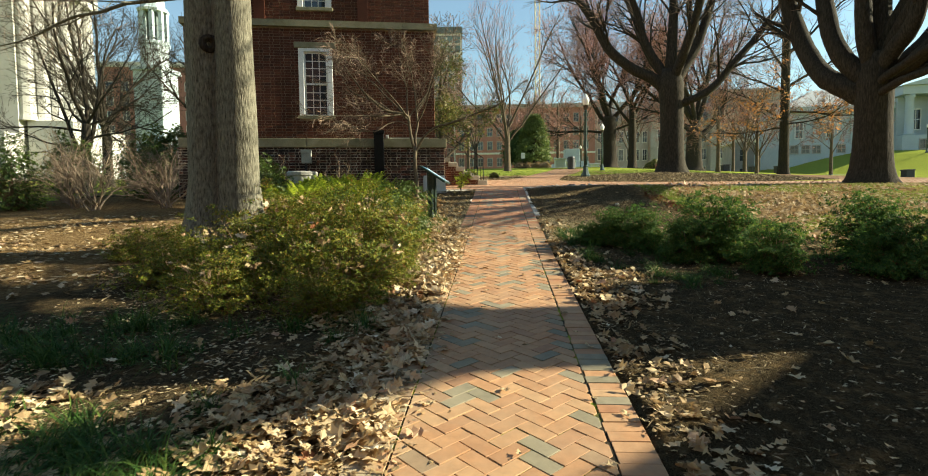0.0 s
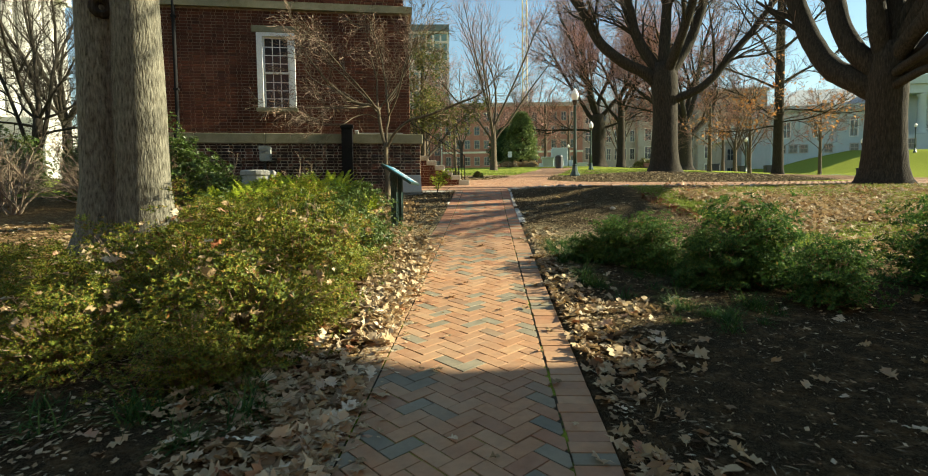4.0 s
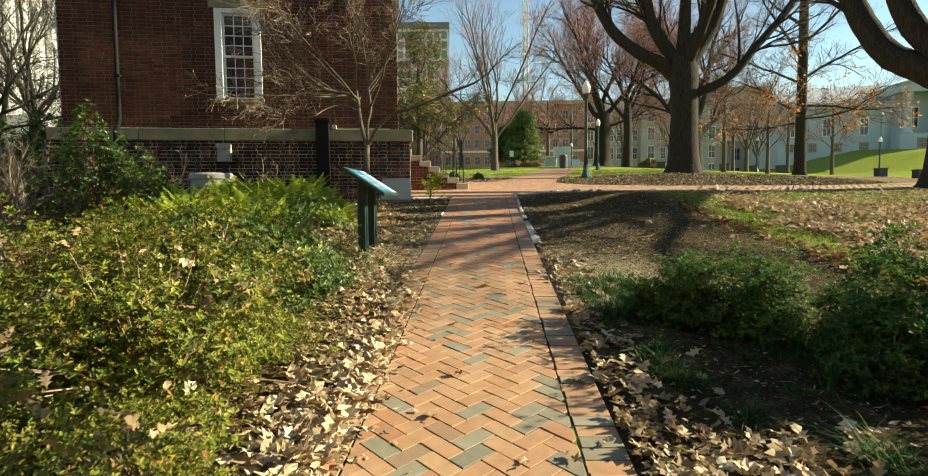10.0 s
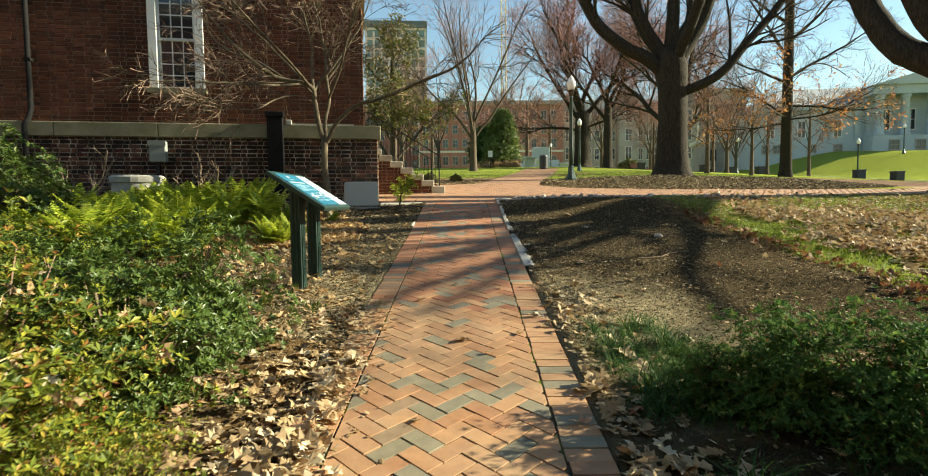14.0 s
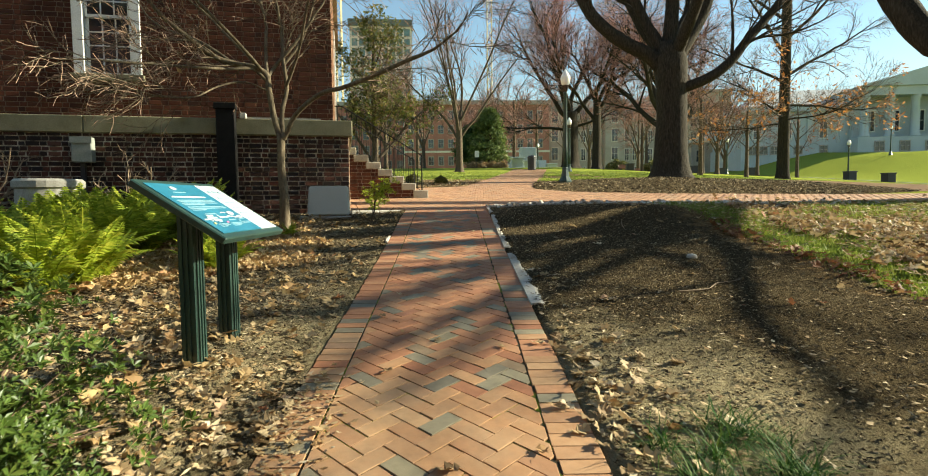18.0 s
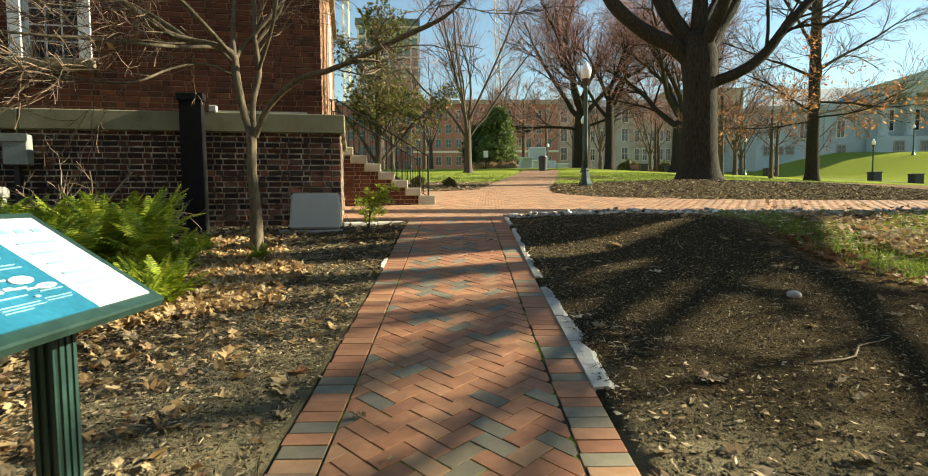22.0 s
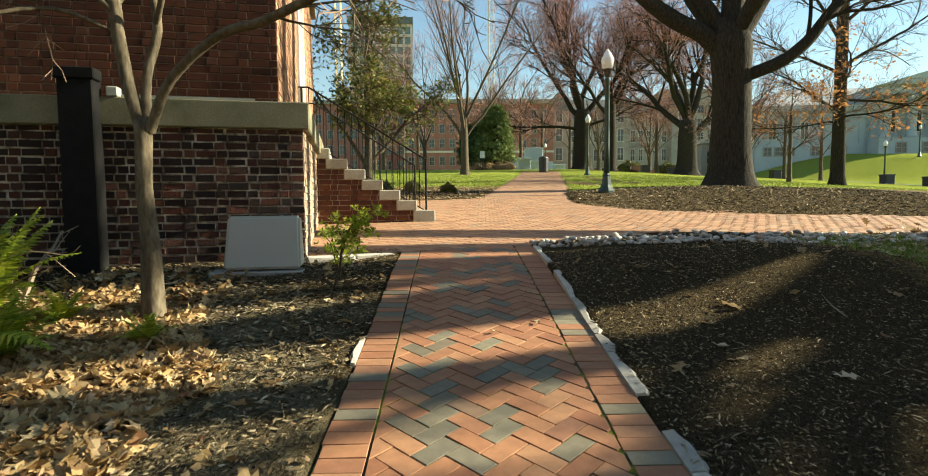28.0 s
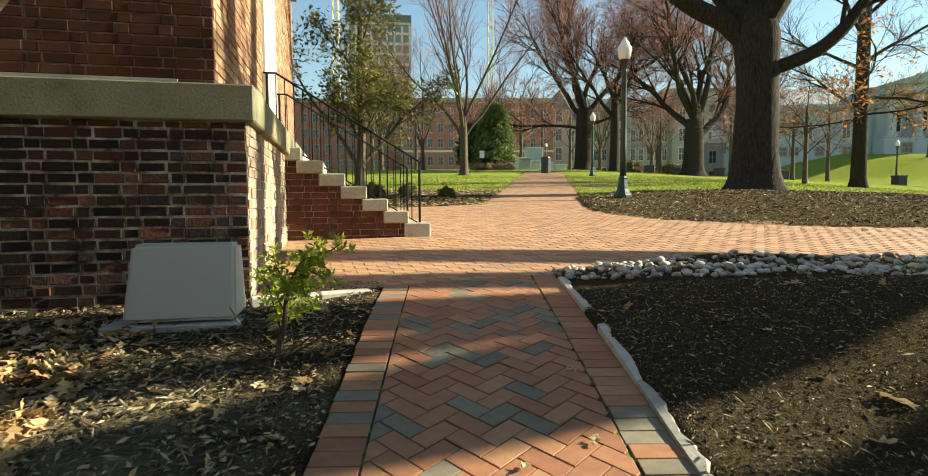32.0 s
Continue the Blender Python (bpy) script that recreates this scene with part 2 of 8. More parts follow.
M["bush"] = leaf_mat("bush_leaf", [(0.0, (0.0425, 0.0723, 0.0127)), (0.6, (0.0723, 0.119, 0.0213)), (1.0, (0.119, 0.145, 0.0298))], 0.4, 0.25)
M["liriope"] = leaf_mat("grass_blade", [(0.0, (0.0216, 0.06, 0.012)), (0.6, (0.048, 0.108, 0.0216)), (1.0, (0.12, 0.168, 0.036))], 0.6, 0.3, 0.15)
M["magnolia"] = leaf_mat("evergreen_leaf", [(0.0, (0.05, 0.07, 0.018)), (0.6, (0.14, 0.15, 0.035)), (1.0, (0.30, 0.235, 0.075))], 0.4, 0.25)
M["conifer"] = leaf_mat("conifer_leaf", [(0.0, (0.025, 0.055, 0.014)), (0.6, (0.05, 0.10, 0.02)), (1.0, (0.08, 0.13, 0.03))], 0.6, 0.15)
M["oak_orange"] = leaf_mat("clinging_leaf", [(0.0, (0.34, 0.13, 0.04)), (0.6, (0.46, 0.20, 0.07)), (1.0, (0.52, 0.30, 0.13))], 0.6, 0.4)


# ---- helpers of this scene ----
def part(name, bm, material, parent=None, label="", smooth=False):
    me = bpy.data.meshes.new(name)
    if isinstance(bm, bmesh.types.BMesh):
        bm.to_mesh(me)
        bm.free()
    else:
        me.from_pydata(bm[0], [], bm[1])
    for mt in material if isinstance(material, tuple) else (material,):
        me.materials.append(mt)
    if smooth:
        me.polygons.foreach_set("use_smooth", [True] * len(me.polygons))
    ob = new(name, me)
    if parent:
        ob.parent = parent
    if label:
        tagged(ob, label)
    return ob


def empty(name, loc=(0, 0, 0), rz=0.0):
    e = new(name)
    e.empty_display_size = 0.2
    e.matrix_basis = pose(*loc, 0, 0, rz)
    return e


def box_bm(bm, x0, x1, y0, y1, z0, z1, bevel=0.0, m=None):
    r = bmesh.ops.create_cube(bm, size=1.0)
    vs = r["verts"]
    for v in vs:
        v.co = Vector(((x0 + x1) / 2 + v.co.x * (x1 - x0), (y0 + y1) / 2 + v.co.y * (y1 - y0), (z0 + z1) / 2 + v.co.z * (z1 - z0)))
    if bevel:
        es = list({e for v in vs for e in v.link_edges})
        res = bmesh.ops.bevel(bm, geom=es, offset=bevel, segments=1, affect="EDGES")
        vs = list({v for f in res["faces"] for v in f.verts} | {v for v in vs if v.is_valid})
    if m is not None:
        bmesh.ops.transform(bm, matrix=m, verts=vs)
    return vs


def boxes(*specs, bevel=0.0):
    bm = bmesh.new()
    for s in specs:
        box_bm(bm, *s, bevel=bevel)
    return bm


def lathe(profile, n=16):
    """Rings of (radius, z) about the z axis."""
    vs, fs = [], []
    for r, z in profile:
        for k in range(n):
            a = 2 * math.pi * k / n
            vs.append((r * math.cos(a), r * math.sin(a), z))
    for i in range(len(profile) - 1):
        for k in range(n):
            k2 = (k + 1) % n
            fs.append((i * n + k, i * n + k2, (i + 1) * n + k2, (i + 1) * n + k))
    fs.append(tuple(range(n))[::-1])
    fs.append(tuple((len(profile) - 1) * n + k for k in range(n)))
    return vs, fs


def tube(vs, fs, pts, radii, sides=6, jitter=0.0, rng=None):
    """Adds a tapered tube along pts to the lists."""
    base = len(vs)
    n = len(pts)
    up = Vector((0, 0, 1))
    d0 = (pts[1] - pts[0]).normalized()
    side = d0.cross(up if abs(d0.z) < 0.9 else Vector((1, 0, 0))).normalized()
    for i in range(n):
        d = (pts[min(i + 1, n - 1)] - pts[max(i - 1, 0)])
        if d.length < 1e-6:
            d = d0
        d.normalize()
        side = (side - d * side.dot(d))
        side = side.normalized() if side.length > 1e-5 else d.orthogonal().normalized()
        other = d.cross(side)
        for k in range(sides):
            a = 2 * math.pi * k / sides
            r = radii[i] * (1 + (rng.uniform(-jitter, jitter) if jitter else 0))
            vs.append(tuple(pts[i] + side * (math.cos(a) * r) + other * (math.sin(a) * r)))
    for i in range(n - 1):
        for k in range(sides):
            k2 = (k + 1) % sides
            fs.append((base + i * sides + k, base + i * sides + k2, base + (i + 1) * sides + k2, base + (i + 1) * sides + k))
    fs.append(tuple(base + (n - 1) * sides + k for k in range(sides)))


PROF = [(-60, -3.5), (-10, -0.9), (0, -0.17), (2.45, 0.04), (4.8, 0.25), (7.24, 0.488), (8.9, 0.675), (10.15, 0.82), (11.37, 0.95), (12.58, 1.09), (13.9, 1.255),
        (15.4, 1.455), (16.83, 1.63), (19.46, 1.86), (25.1, 2.31), (44.4, 3.72), (51.4, 4.27), (58, 4.85), (65, 5.3), (80, 5.75), (120, 6.4), (400, 7.0), (3000, 8.0)]
PRY = np.array([p[0] for p in PROF], float)
PRZ = np.array([p[1] for p in PROF], float)


def path_mid(y):
    return -0.016 + 0.0188 * y


def bell(x, y, cx, cy, sx, sy):
    return math.exp(-((x - cx) / sx) ** 2 - ((y - cy) / sy) ** 2)


def smooth01(v):
    v = min(1.0, max(0.0, v))
    return v * v * (3 - 2 * v)


def base_z(y):
    return float(np.interp(y, PRY, PRZ))


def gz(x, y):
    """Height of the ground."""
    z = base_z(y)
    if x > 12:
        z -= 0.05 * (min(x, 42) - 12) * smooth01((60 - abs(y - 45)) / 30)
    if x < -9:
        z -= 0.03 * (-9 - max(x, -30))
    # the lawn's bank below the white hall
    z += 3.6 * smooth01((x - 46 - 0.12 * (y - 90)) / 16) * smooth01((y - 58) / 14)
    # mulch hump beside the path's end, and the tree bed
    z += 0.17 * bell(x, y, 3.3, 15.7, 2.0, 1.0)
    z += 0.16 * bell(x, y, 7.6, 25.0, 3.6, 3.2)
    # planting bed along the house
    if -8 < x < -0.7 and y < 16.5:
        z += 0.03 * noise.noise(Vector((x * 0.9, y * 0.9, 0)))
    # the bed rises a little round the sign
    if -4 < x < -0.7 and 6.5 < y < 13.5:
        z += 0.16 * smooth01((path_mid(y) - 0.74 - x) / 0.5) * math.exp(-((y - 10.0) / 1.5) ** 2 - (max(0, -1.3 - x) / 1.0) ** 2)
    if 1.2 < x < 8:
        z += 0.04 * noise.noise(Vector((x * 0.8, y * 0.8, 3)))
    return z


# ---- ground ----
PLAZA = [(-1.45, 16.3), (-0.45, 16.73), (1.0, 17.16), (1.35, 17.4), (2.85, 18.0), (5.0, 17.8), (9.0, 17.5), (16.0, 17.4), (16.0, 19.1), (9.0, 19.3), (6.7, 19.7),
         (4.8, 20.2), (3.5, 21.0), (2.75, 22.2), (2.9, 23.2), (6.95, 42.9), (9.0, 53.0), (6.3, 53.4), (4.5, 43.2), (1.0, 24.1), (-0.3, 23.5), (-2.9, 23.0)]


def inside(poly, x, y):
    ok = False
    j = len(poly) - 1
    for i in range(len(poly)):
        (xa, ya), (xb, yb) = poly[i], poly[j]
        if (ya > y) != (yb > y) and x < (xb - xa) * (y - ya) / (yb - ya) + xa:
            ok = not ok
        j = i
    return ok


def cover(x, y):
    """Shares of mulch, of dry leaves on the ground, and of bare earth."""
    wob = 0.35 * noise.noise(Vector((x * 0.7, y * 0.7, 7)))
    mulch = litter = bare = 0.0
    if x < path_mid(y) and y < 16.8:
        mulch = smooth01((x + 9.5) / 1.5 + wob)
        litter = 0.18 if y > 9 else 0.40 + 0.5 * bell(x, 0, path_mid(y) - 0.85, 0, 0.35, 1)
        litter += 0.75 * bell(x, y, -2.5, 13.1, 1.2, 1.6)
        if y > 9 and x > -1.2:
            litter *= 0.3
        bare = 0.75 * bell(x, y, -1.1, 10.8, 0.9, 3.0) + 0.5 * bell(x, y, -1.5, 14.6, 1.0, 1.3)
        litter += (0.7 - litter) * smooth01((-4.0 - x) / 1.6 + wob)
    elif y < 18.2 and x < 16:
        edge = 5.4 + 1.2 * noise.noise(Vector((1, y * 0.5, 9))) if y < 8 else 4.2 + 1.2 * smooth01((9.4 - y) / 1.4)
        edge += 2.6 * smooth01((y - 14.0) / 1.2) + 0.5 * noise.noise(Vector((x * 0.3, y * 0.8, 5)))
        mulch = smooth01((edge - x) / 0.5 + 0.5 + wob)
        litter = 0.25 if y > 9 else 0.4
        litter += 0.4 * smooth01((x - 3.4) / 0.8) * smooth01((y - 10) / 2)
        litter *= mulch
        litter += (1 - mulch) * ((0.45 if x > 4.9 or y > 14.2 else 0.1) + 0.30 * smooth01((x - 5.0) / 2.0) + 0.8 * noise.noise(Vector((x * 0.45, y * 0.45, 8))))
        bare = 1.0 * bell(x, y, 1.1, 9.4, 1.15, 1.6)
    tree_bed = ((x - 8.2) / 6.2) ** 2 + ((y - 23.3) / 4.2) ** 2
    mulch = max(mulch, smooth01((1.06 - tree_bed) / 0.12))
    if -4 < x < 2.5 and 22.5 < y < 31:
        mulch = max(mulch, smooth01((30 - y + wob) / 0.6) * smooth01((x + 4) / 0.6))
    for cx, cy, r in ((20.0, 55.4, 2.6), (15.4, 60.8, 1.8), (18.85, 36.6, 1.8), (1.4, 47.3, 0.9), (14.1, 66.3, 2.6), (11.9, 17.8, 1.4)):
        mulch = max(mulch, smooth01((r + wob - math.hypot(x - cx, (y - cy))) / 0.3))
    return min(1, mulch), min(1, litter), min(1, bare)


def spread(lo, hi, fine, near_lo, near_hi, grow=1.16):
    out = list(np.arange(near_lo, near_hi + 1e-6, fine))
    step, v = fine, out[-1]
    while v < hi:
        step *= grow
        v += step
        out.append(min(v, hi))
    step, v, left = fine, out[0], []
    while v > lo:
        step *= grow
        v -= step
        left.append(max(v, lo))
    return left[::-1] + out


def build_ground():
    xs, ys = spread(-1500, 1500, 0.14, -7, 8.5), spread(-80, 2500, 0.14, -1, 20, 1.13)
    xs = sorted([x for x in xs if min(abs(abs(x) - 0.69), abs(abs(x) - 0.725)) > 0.05] + [-0.725, -0.69, 0.69, 0.725])
    vs, fs, cols = [], [], []
    for y in ys:
        shift = path_mid(min(max(y, -5), 18))
        for x in xs:
            on_path = abs(x) < 0.70 and y < 17.2
            x = x + shift * smooth01((12 - abs(x)) / 8)
            z = gz(x, y)
            if on_path:
                z -= 0.09
            elif -3 < x < 17 and 16 < y < 54 and inside(PLAZA, x, y):
                z -= 0.10
            else:
                if -7 < x < 8.5 and -1 < y < 20:
                    rise = 0.012 * noise.noise(Vector((x * 3, y * 3, 1))) + 0.006 * noise.noise(Vector((x * 9, y * 9, 2)))
                    z += rise * smooth01((abs(x - shift) - 0.7) / 0.5) - 0.002
            vs.append((x, y, z))
            cols.append(cover(x, y) if (-14 < x < 30 and -6 < y < 72) else (0.0, 0.15, 0.0))
    nx = len(xs)
    for j in range(len(ys) - 1):
        for i in range(nx - 1):
            a = j * nx + i
            fs.append((a, a + 1, a + nx + 1, a + nx))
    m, nt, b = mat_nodes("ground_cover", 1.0, 0.0)
    at = nt.nodes.new("ShaderNodeAttribute")
    at.attribute_name = "cover"
    sep = nt.nodes.new("ShaderNodeSeparateColor")
    nt.links.new(at.outputs["Color"], sep.inputs[0])
    n_fine = noise_tex(nt, 38, 6, 0.75, dist=0.6)
    n_mid = noise_tex(nt, 3.0, 5, 0.65)
    n_chip = noise_tex(nt, 75, 6, 0.75, dist=2.0)
    soil = ramp(nt, n_chip, [(0.34, (0.010, 0.007, 0.004)), (0.46, (0.050, 0.037, 0.021)), (0.56, (0.105, 0.080, 0.046)), (0.68, (0.20, 0.155, 0.088)), (0.82, (0.33, 0.265, 0.16))])
    pale = ramp(nt, n_chip, [(0.3, (0.115, 0.092, 0.052)), (0.45, (0.27, 0.22, 0.128)), (0.6, (0.41, 0.34, 0.20)), (0.78, (0.55, 0.465, 0.29))])
    grass = mixc(nt, n_mid, ramp(nt, n_fine, [(0.3, (0.13, 0.17, 0.022)), (0.7, (0.29, 0.345, 0.05))]), ramp(nt, n_fine, [(0.3, (0.15, 0.165, 0.03)), (0.7, (0.34, 0.335, 0.085))]))
    leaf = ramp(nt, noise_tex(nt, 16, 5, 0.7, dist=1.0), [(0.3, (0.06, 0.036, 0.016)), (0.5, (0.19, 0.12, 0.055)), (0.7, (0.36, 0.255, 0.135))])

    def gate(value, n, wide=0.25):
        s = nt.nodes.new("ShaderNodeMath")
        s.operation = "ADD"
        nt.links.new(value, s.inputs[0])
        nt.links.new(n, s.inputs[1])
        r = nt.nodes.new("ShaderNodeMapRange")
        r.inputs["From Min"].default_value = 1.0 - wide
        r.inputs["From Max"].default_value = 1.0 + wide
        nt.links.new(s.outputs[0], r.inputs["Value"])
        return r.outputs[0]
    col = mixc(nt, gate(sep.outputs[0], n_fine), grass, soil)
    col = mixc(nt, gate(sep.outputs[2], n_mid), col, pale)
    col = mixc(nt, gate(sep.outputs[1], noise_tex(nt, 7, 6, 0.7), 0.12), col, leaf)
    nt.links.new(col, b.inputs["Base Color"])
    bump(nt, b, n_chip, 1.0, 0.03)
    g = part("ground", (vs, fs), m, smooth=True)
    ca = g.data.color_attributes.new("cover", "FLOAT_COLOR", "POINT")
    ca.data.foreach_set("color", np.array([(*c, 1.0) for c in cols], np.float32).ravel())
    tagged(g, "dark mulch beds, winter grass and dry leaf litter on a slope", "ground", kind="structure")


build_ground()


# ---- the house (brick tower on a stone base) ----
HA = 10.0                                   # turn of the house, degrees
HC = (-1.33, 16.42)                         # foot of its front corner
HM = pose(HC[0], HC[1], 0, 0, 0, HA)        # local: -x along the front, +y back
HMi = HM.inverted()


def house_pt(x, y, z=0.0):
    return HM @ Vector((x, y, z))


BASE_Z0, BAND0, BAND1 = 1.2, 2.86, 3.12     # wall foot, underside and top of the stone band
FRONT_L, SIDE_B = -7.25, 7.6                # extents
SET = 0.25                                  # upper wall set back from the base wall
STRING0, STRING1, TOP = 6.30, 6.48, 9.6


def brick_mesh(l, h, d, bev=0.004):
    """A brick lying along x, face towards -y, centred on its face."""
    x, z = l / 2, h / 2
    vs = [(-x + bev, 0, -z + bev), (x - bev, 0, -z + bev), (x - bev, 0, z - bev), (-x + bev, 0, z - bev),
          (-x, bev, -z), (x, bev, -z), (x, bev, z), (-x, bev, z), (-x, d, -z), (x, d, -z), (x, d, z), (-x, d, z)]
    fs = [(0, 1, 2, 3), (0, 4, 5, 1), (1, 5, 6, 2), (2, 6, 7, 3), (3, 7, 4, 0), (4, 8, 9, 5), (5, 9, 10, 6), (6, 10, 11, 7), (7, 11, 8, 4)]
    return vs, fs


COURSE = 0.0765


def courses(x0, x1, z0, z1, holes=()):
    """Flemish bond: centre, length and height of each brick on a wall from x0 to x1, z0 to z1, leaving holes (xa, xb, za, zb)."""
    out = []
    z, row = z0, 0
    while z + COURSE * 0.6 < z1:
        h = min(COURSE, z1 - z) - 0.011
        x = x0 - (0.0 if row % 2 else 0.165)
        k = row % 2
        while x < x1:
            l = 0.188 if k % 2 == 0 else 0.100
            a, b = max(x, x0) + 0.0, min(x + l, x1)
            spans = [(a, b)]
            for xa, xb, za, zb in holes:
                if z + COURSE * 0.5 > za and z + COURSE * 0.5 < zb:
                    nxt = []
                    for p, q in spans:
                        if p < xa:
                            nxt.append((p, min(q, xa)))
                        if q > xb:
                            nxt.append((max(p, xb), q))
                    spans = nxt
            for p, q in spans:
                if q - p > 0.035:
                    out.append(((p + q) / 2, z + (h + 0.011) / 2, q - p - 0.011, h))
            x += l
            k += 1
        z += COURSE
        row += 1
    return out


PENDING = []   # brick faces laid at the end of the file


def wall_face(parent, x0, x1, z0, z1, holes, m, material, near, rough=0.004):
    """Remember a brick face; near(x, z) picks the bricks that become parts."""
    PENDING.append((parent, courses(x0, x1, z0, z1, holes), m, material, near, rough))


house = empty("brick_tower", (HC[0], HC[1], 0), HA)
tagged(house, "old red brick tower on a dark brick base with stone bands", "building")
WIN = (-4.12, -3.22, 3.80, 5.72)            # opening of the window in the front
WIN_UP = (-4.12, -3.22, 6.90, 8.6)


def build_house():
    t = 0.35
    # cores behind the brick faces
    part("base_wall", boxes((FRONT_L - 0.2, -0.008, 0.008, SIDE_B, BASE_Z0, BAND0 + 0.01)), M["mortar"], house)
    bm = bmesh.new()
    y0 = SET + 0.008
    box_bm(bm, FRONT_L, WIN[0], y0, y0 + t, BAND1 - 0.02, STRING0 + 0.05)
    box_bm(bm, WIN[1], -SET - 0.012, y0, y0 + t, BAND1 - 0.02, STRING0 + 0.05)
    box_bm(bm, WIN[0], WIN[1], y0, y0 + t, BAND1 - 0.02, WIN[2])
    box_bm(bm, WIN[0], WIN[1], y0, y0 + t, WIN[3], STRING0 + 0.05)
    part("upper_wall", bm, M["mortar_dark"], house)
    # side wall with the door opening
    part("side_wall", boxes((-SET - 0.36, -SET - 0.012, y0 + t, 2.95, BAND1 - 0.02, STRING0 + 0.05), (-SET - 0.36, -SET - 0.012, 4.15, SIDE_B, BAND1 - 0.02, STRING0 + 0.05),
                            (-SET - 0.36, -SET - 0.012, 2.95, 4.15, 5.5, STRING0 + 0.05)), M["mortar"], house)
    part("rear_wall", boxes((FRONT_L, -SET - 0.36, SIDE_B - 0.3, SIDE_B, BAND1 - 0.02, TOP), (FRONT_L, FRONT_L + 0.3, y0 + t, SIDE_B - 0.3, BAND1 - 0.02, TOP)), M["mortar_dark"], house)
    bm = bmesh.new()
    s2 = SET + 0.12
    box_bm(bm, FRONT_L, WIN_UP[0], s2, s2 + t, STRING1, TOP)
    box_bm(bm, WIN_UP[1], -s2, s2, s2 + t, STRING1, TOP)
    box_bm(bm, WIN_UP[0], WIN_UP[1], s2, s2 + t, STRING1, WIN_UP[2])
    box_bm(bm, WIN_UP[0], WIN_UP[1], s2, s2 + t, WIN_UP[3], TOP)
    box_bm(bm, -s2 - t, -s2, s2 + t, SIDE_B - 0.3, STRING1, TOP)
    part("upper_storey_wall", bm, M["mortar_dark"], house)
    part("roof", boxes((FRONT_L - 0.15, -s2 + 0.15, s2 - 0.15, SIDE_B + 0.1, TOP, TOP + 0.25)), M["stone"], house)
    # stone band in blocks, and string course
    x = 0.06
    for k, l in enumerate((1.92, 2.1, 1.7, 1.75)):
        xa = max(x - l + 0.008, FRONT_L - 0.26)
        part("band_stone", boxes((xa, x, -0.05, SET + 0.3, BAND0, BAND1), bevel=0.012), M["stone"], house)
        x -= l
    y = SET + 0.308
    while y < SIDE_B - 0.2:
        part("band_stone", boxes((-SET - 0.3, 0.06, y, min(y + 1.6, SIDE_B), BAND0, BAND1), bevel=0.012), M["stone"], house)
        y += 1.608
    part("string_course", boxes((FRONT_L - 0.08, -SET + 0.1, SET - 0.1, SET + 0.5, STRING0, STRING1), (-SET - 0.5, -SET + 0.1, SET + 0.5, SIDE_B, STRING0, STRING1)), M["stone"], house)
    # piers of the upper storey
    for xa, xb in ((-5.35, -5.05), (-2.45, -2.15)):
        part("pier", boxes((xa, xb, s2 - 0.06, s2, STRING1, TOP)), M["wall_brick"], house)
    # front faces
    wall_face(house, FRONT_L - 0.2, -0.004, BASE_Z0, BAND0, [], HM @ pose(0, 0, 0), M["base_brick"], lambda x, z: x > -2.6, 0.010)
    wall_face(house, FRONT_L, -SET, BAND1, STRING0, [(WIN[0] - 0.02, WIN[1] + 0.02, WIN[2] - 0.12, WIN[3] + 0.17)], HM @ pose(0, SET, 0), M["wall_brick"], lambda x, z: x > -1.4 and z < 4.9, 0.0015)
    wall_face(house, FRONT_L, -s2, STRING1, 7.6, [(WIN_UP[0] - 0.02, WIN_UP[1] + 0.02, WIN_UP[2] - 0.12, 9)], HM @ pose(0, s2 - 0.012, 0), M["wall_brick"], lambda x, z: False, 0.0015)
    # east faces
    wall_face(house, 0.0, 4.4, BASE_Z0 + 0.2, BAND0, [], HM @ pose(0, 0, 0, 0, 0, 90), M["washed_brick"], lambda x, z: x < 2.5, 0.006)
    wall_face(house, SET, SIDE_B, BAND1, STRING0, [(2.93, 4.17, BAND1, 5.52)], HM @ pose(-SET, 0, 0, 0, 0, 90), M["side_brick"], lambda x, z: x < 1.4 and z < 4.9)


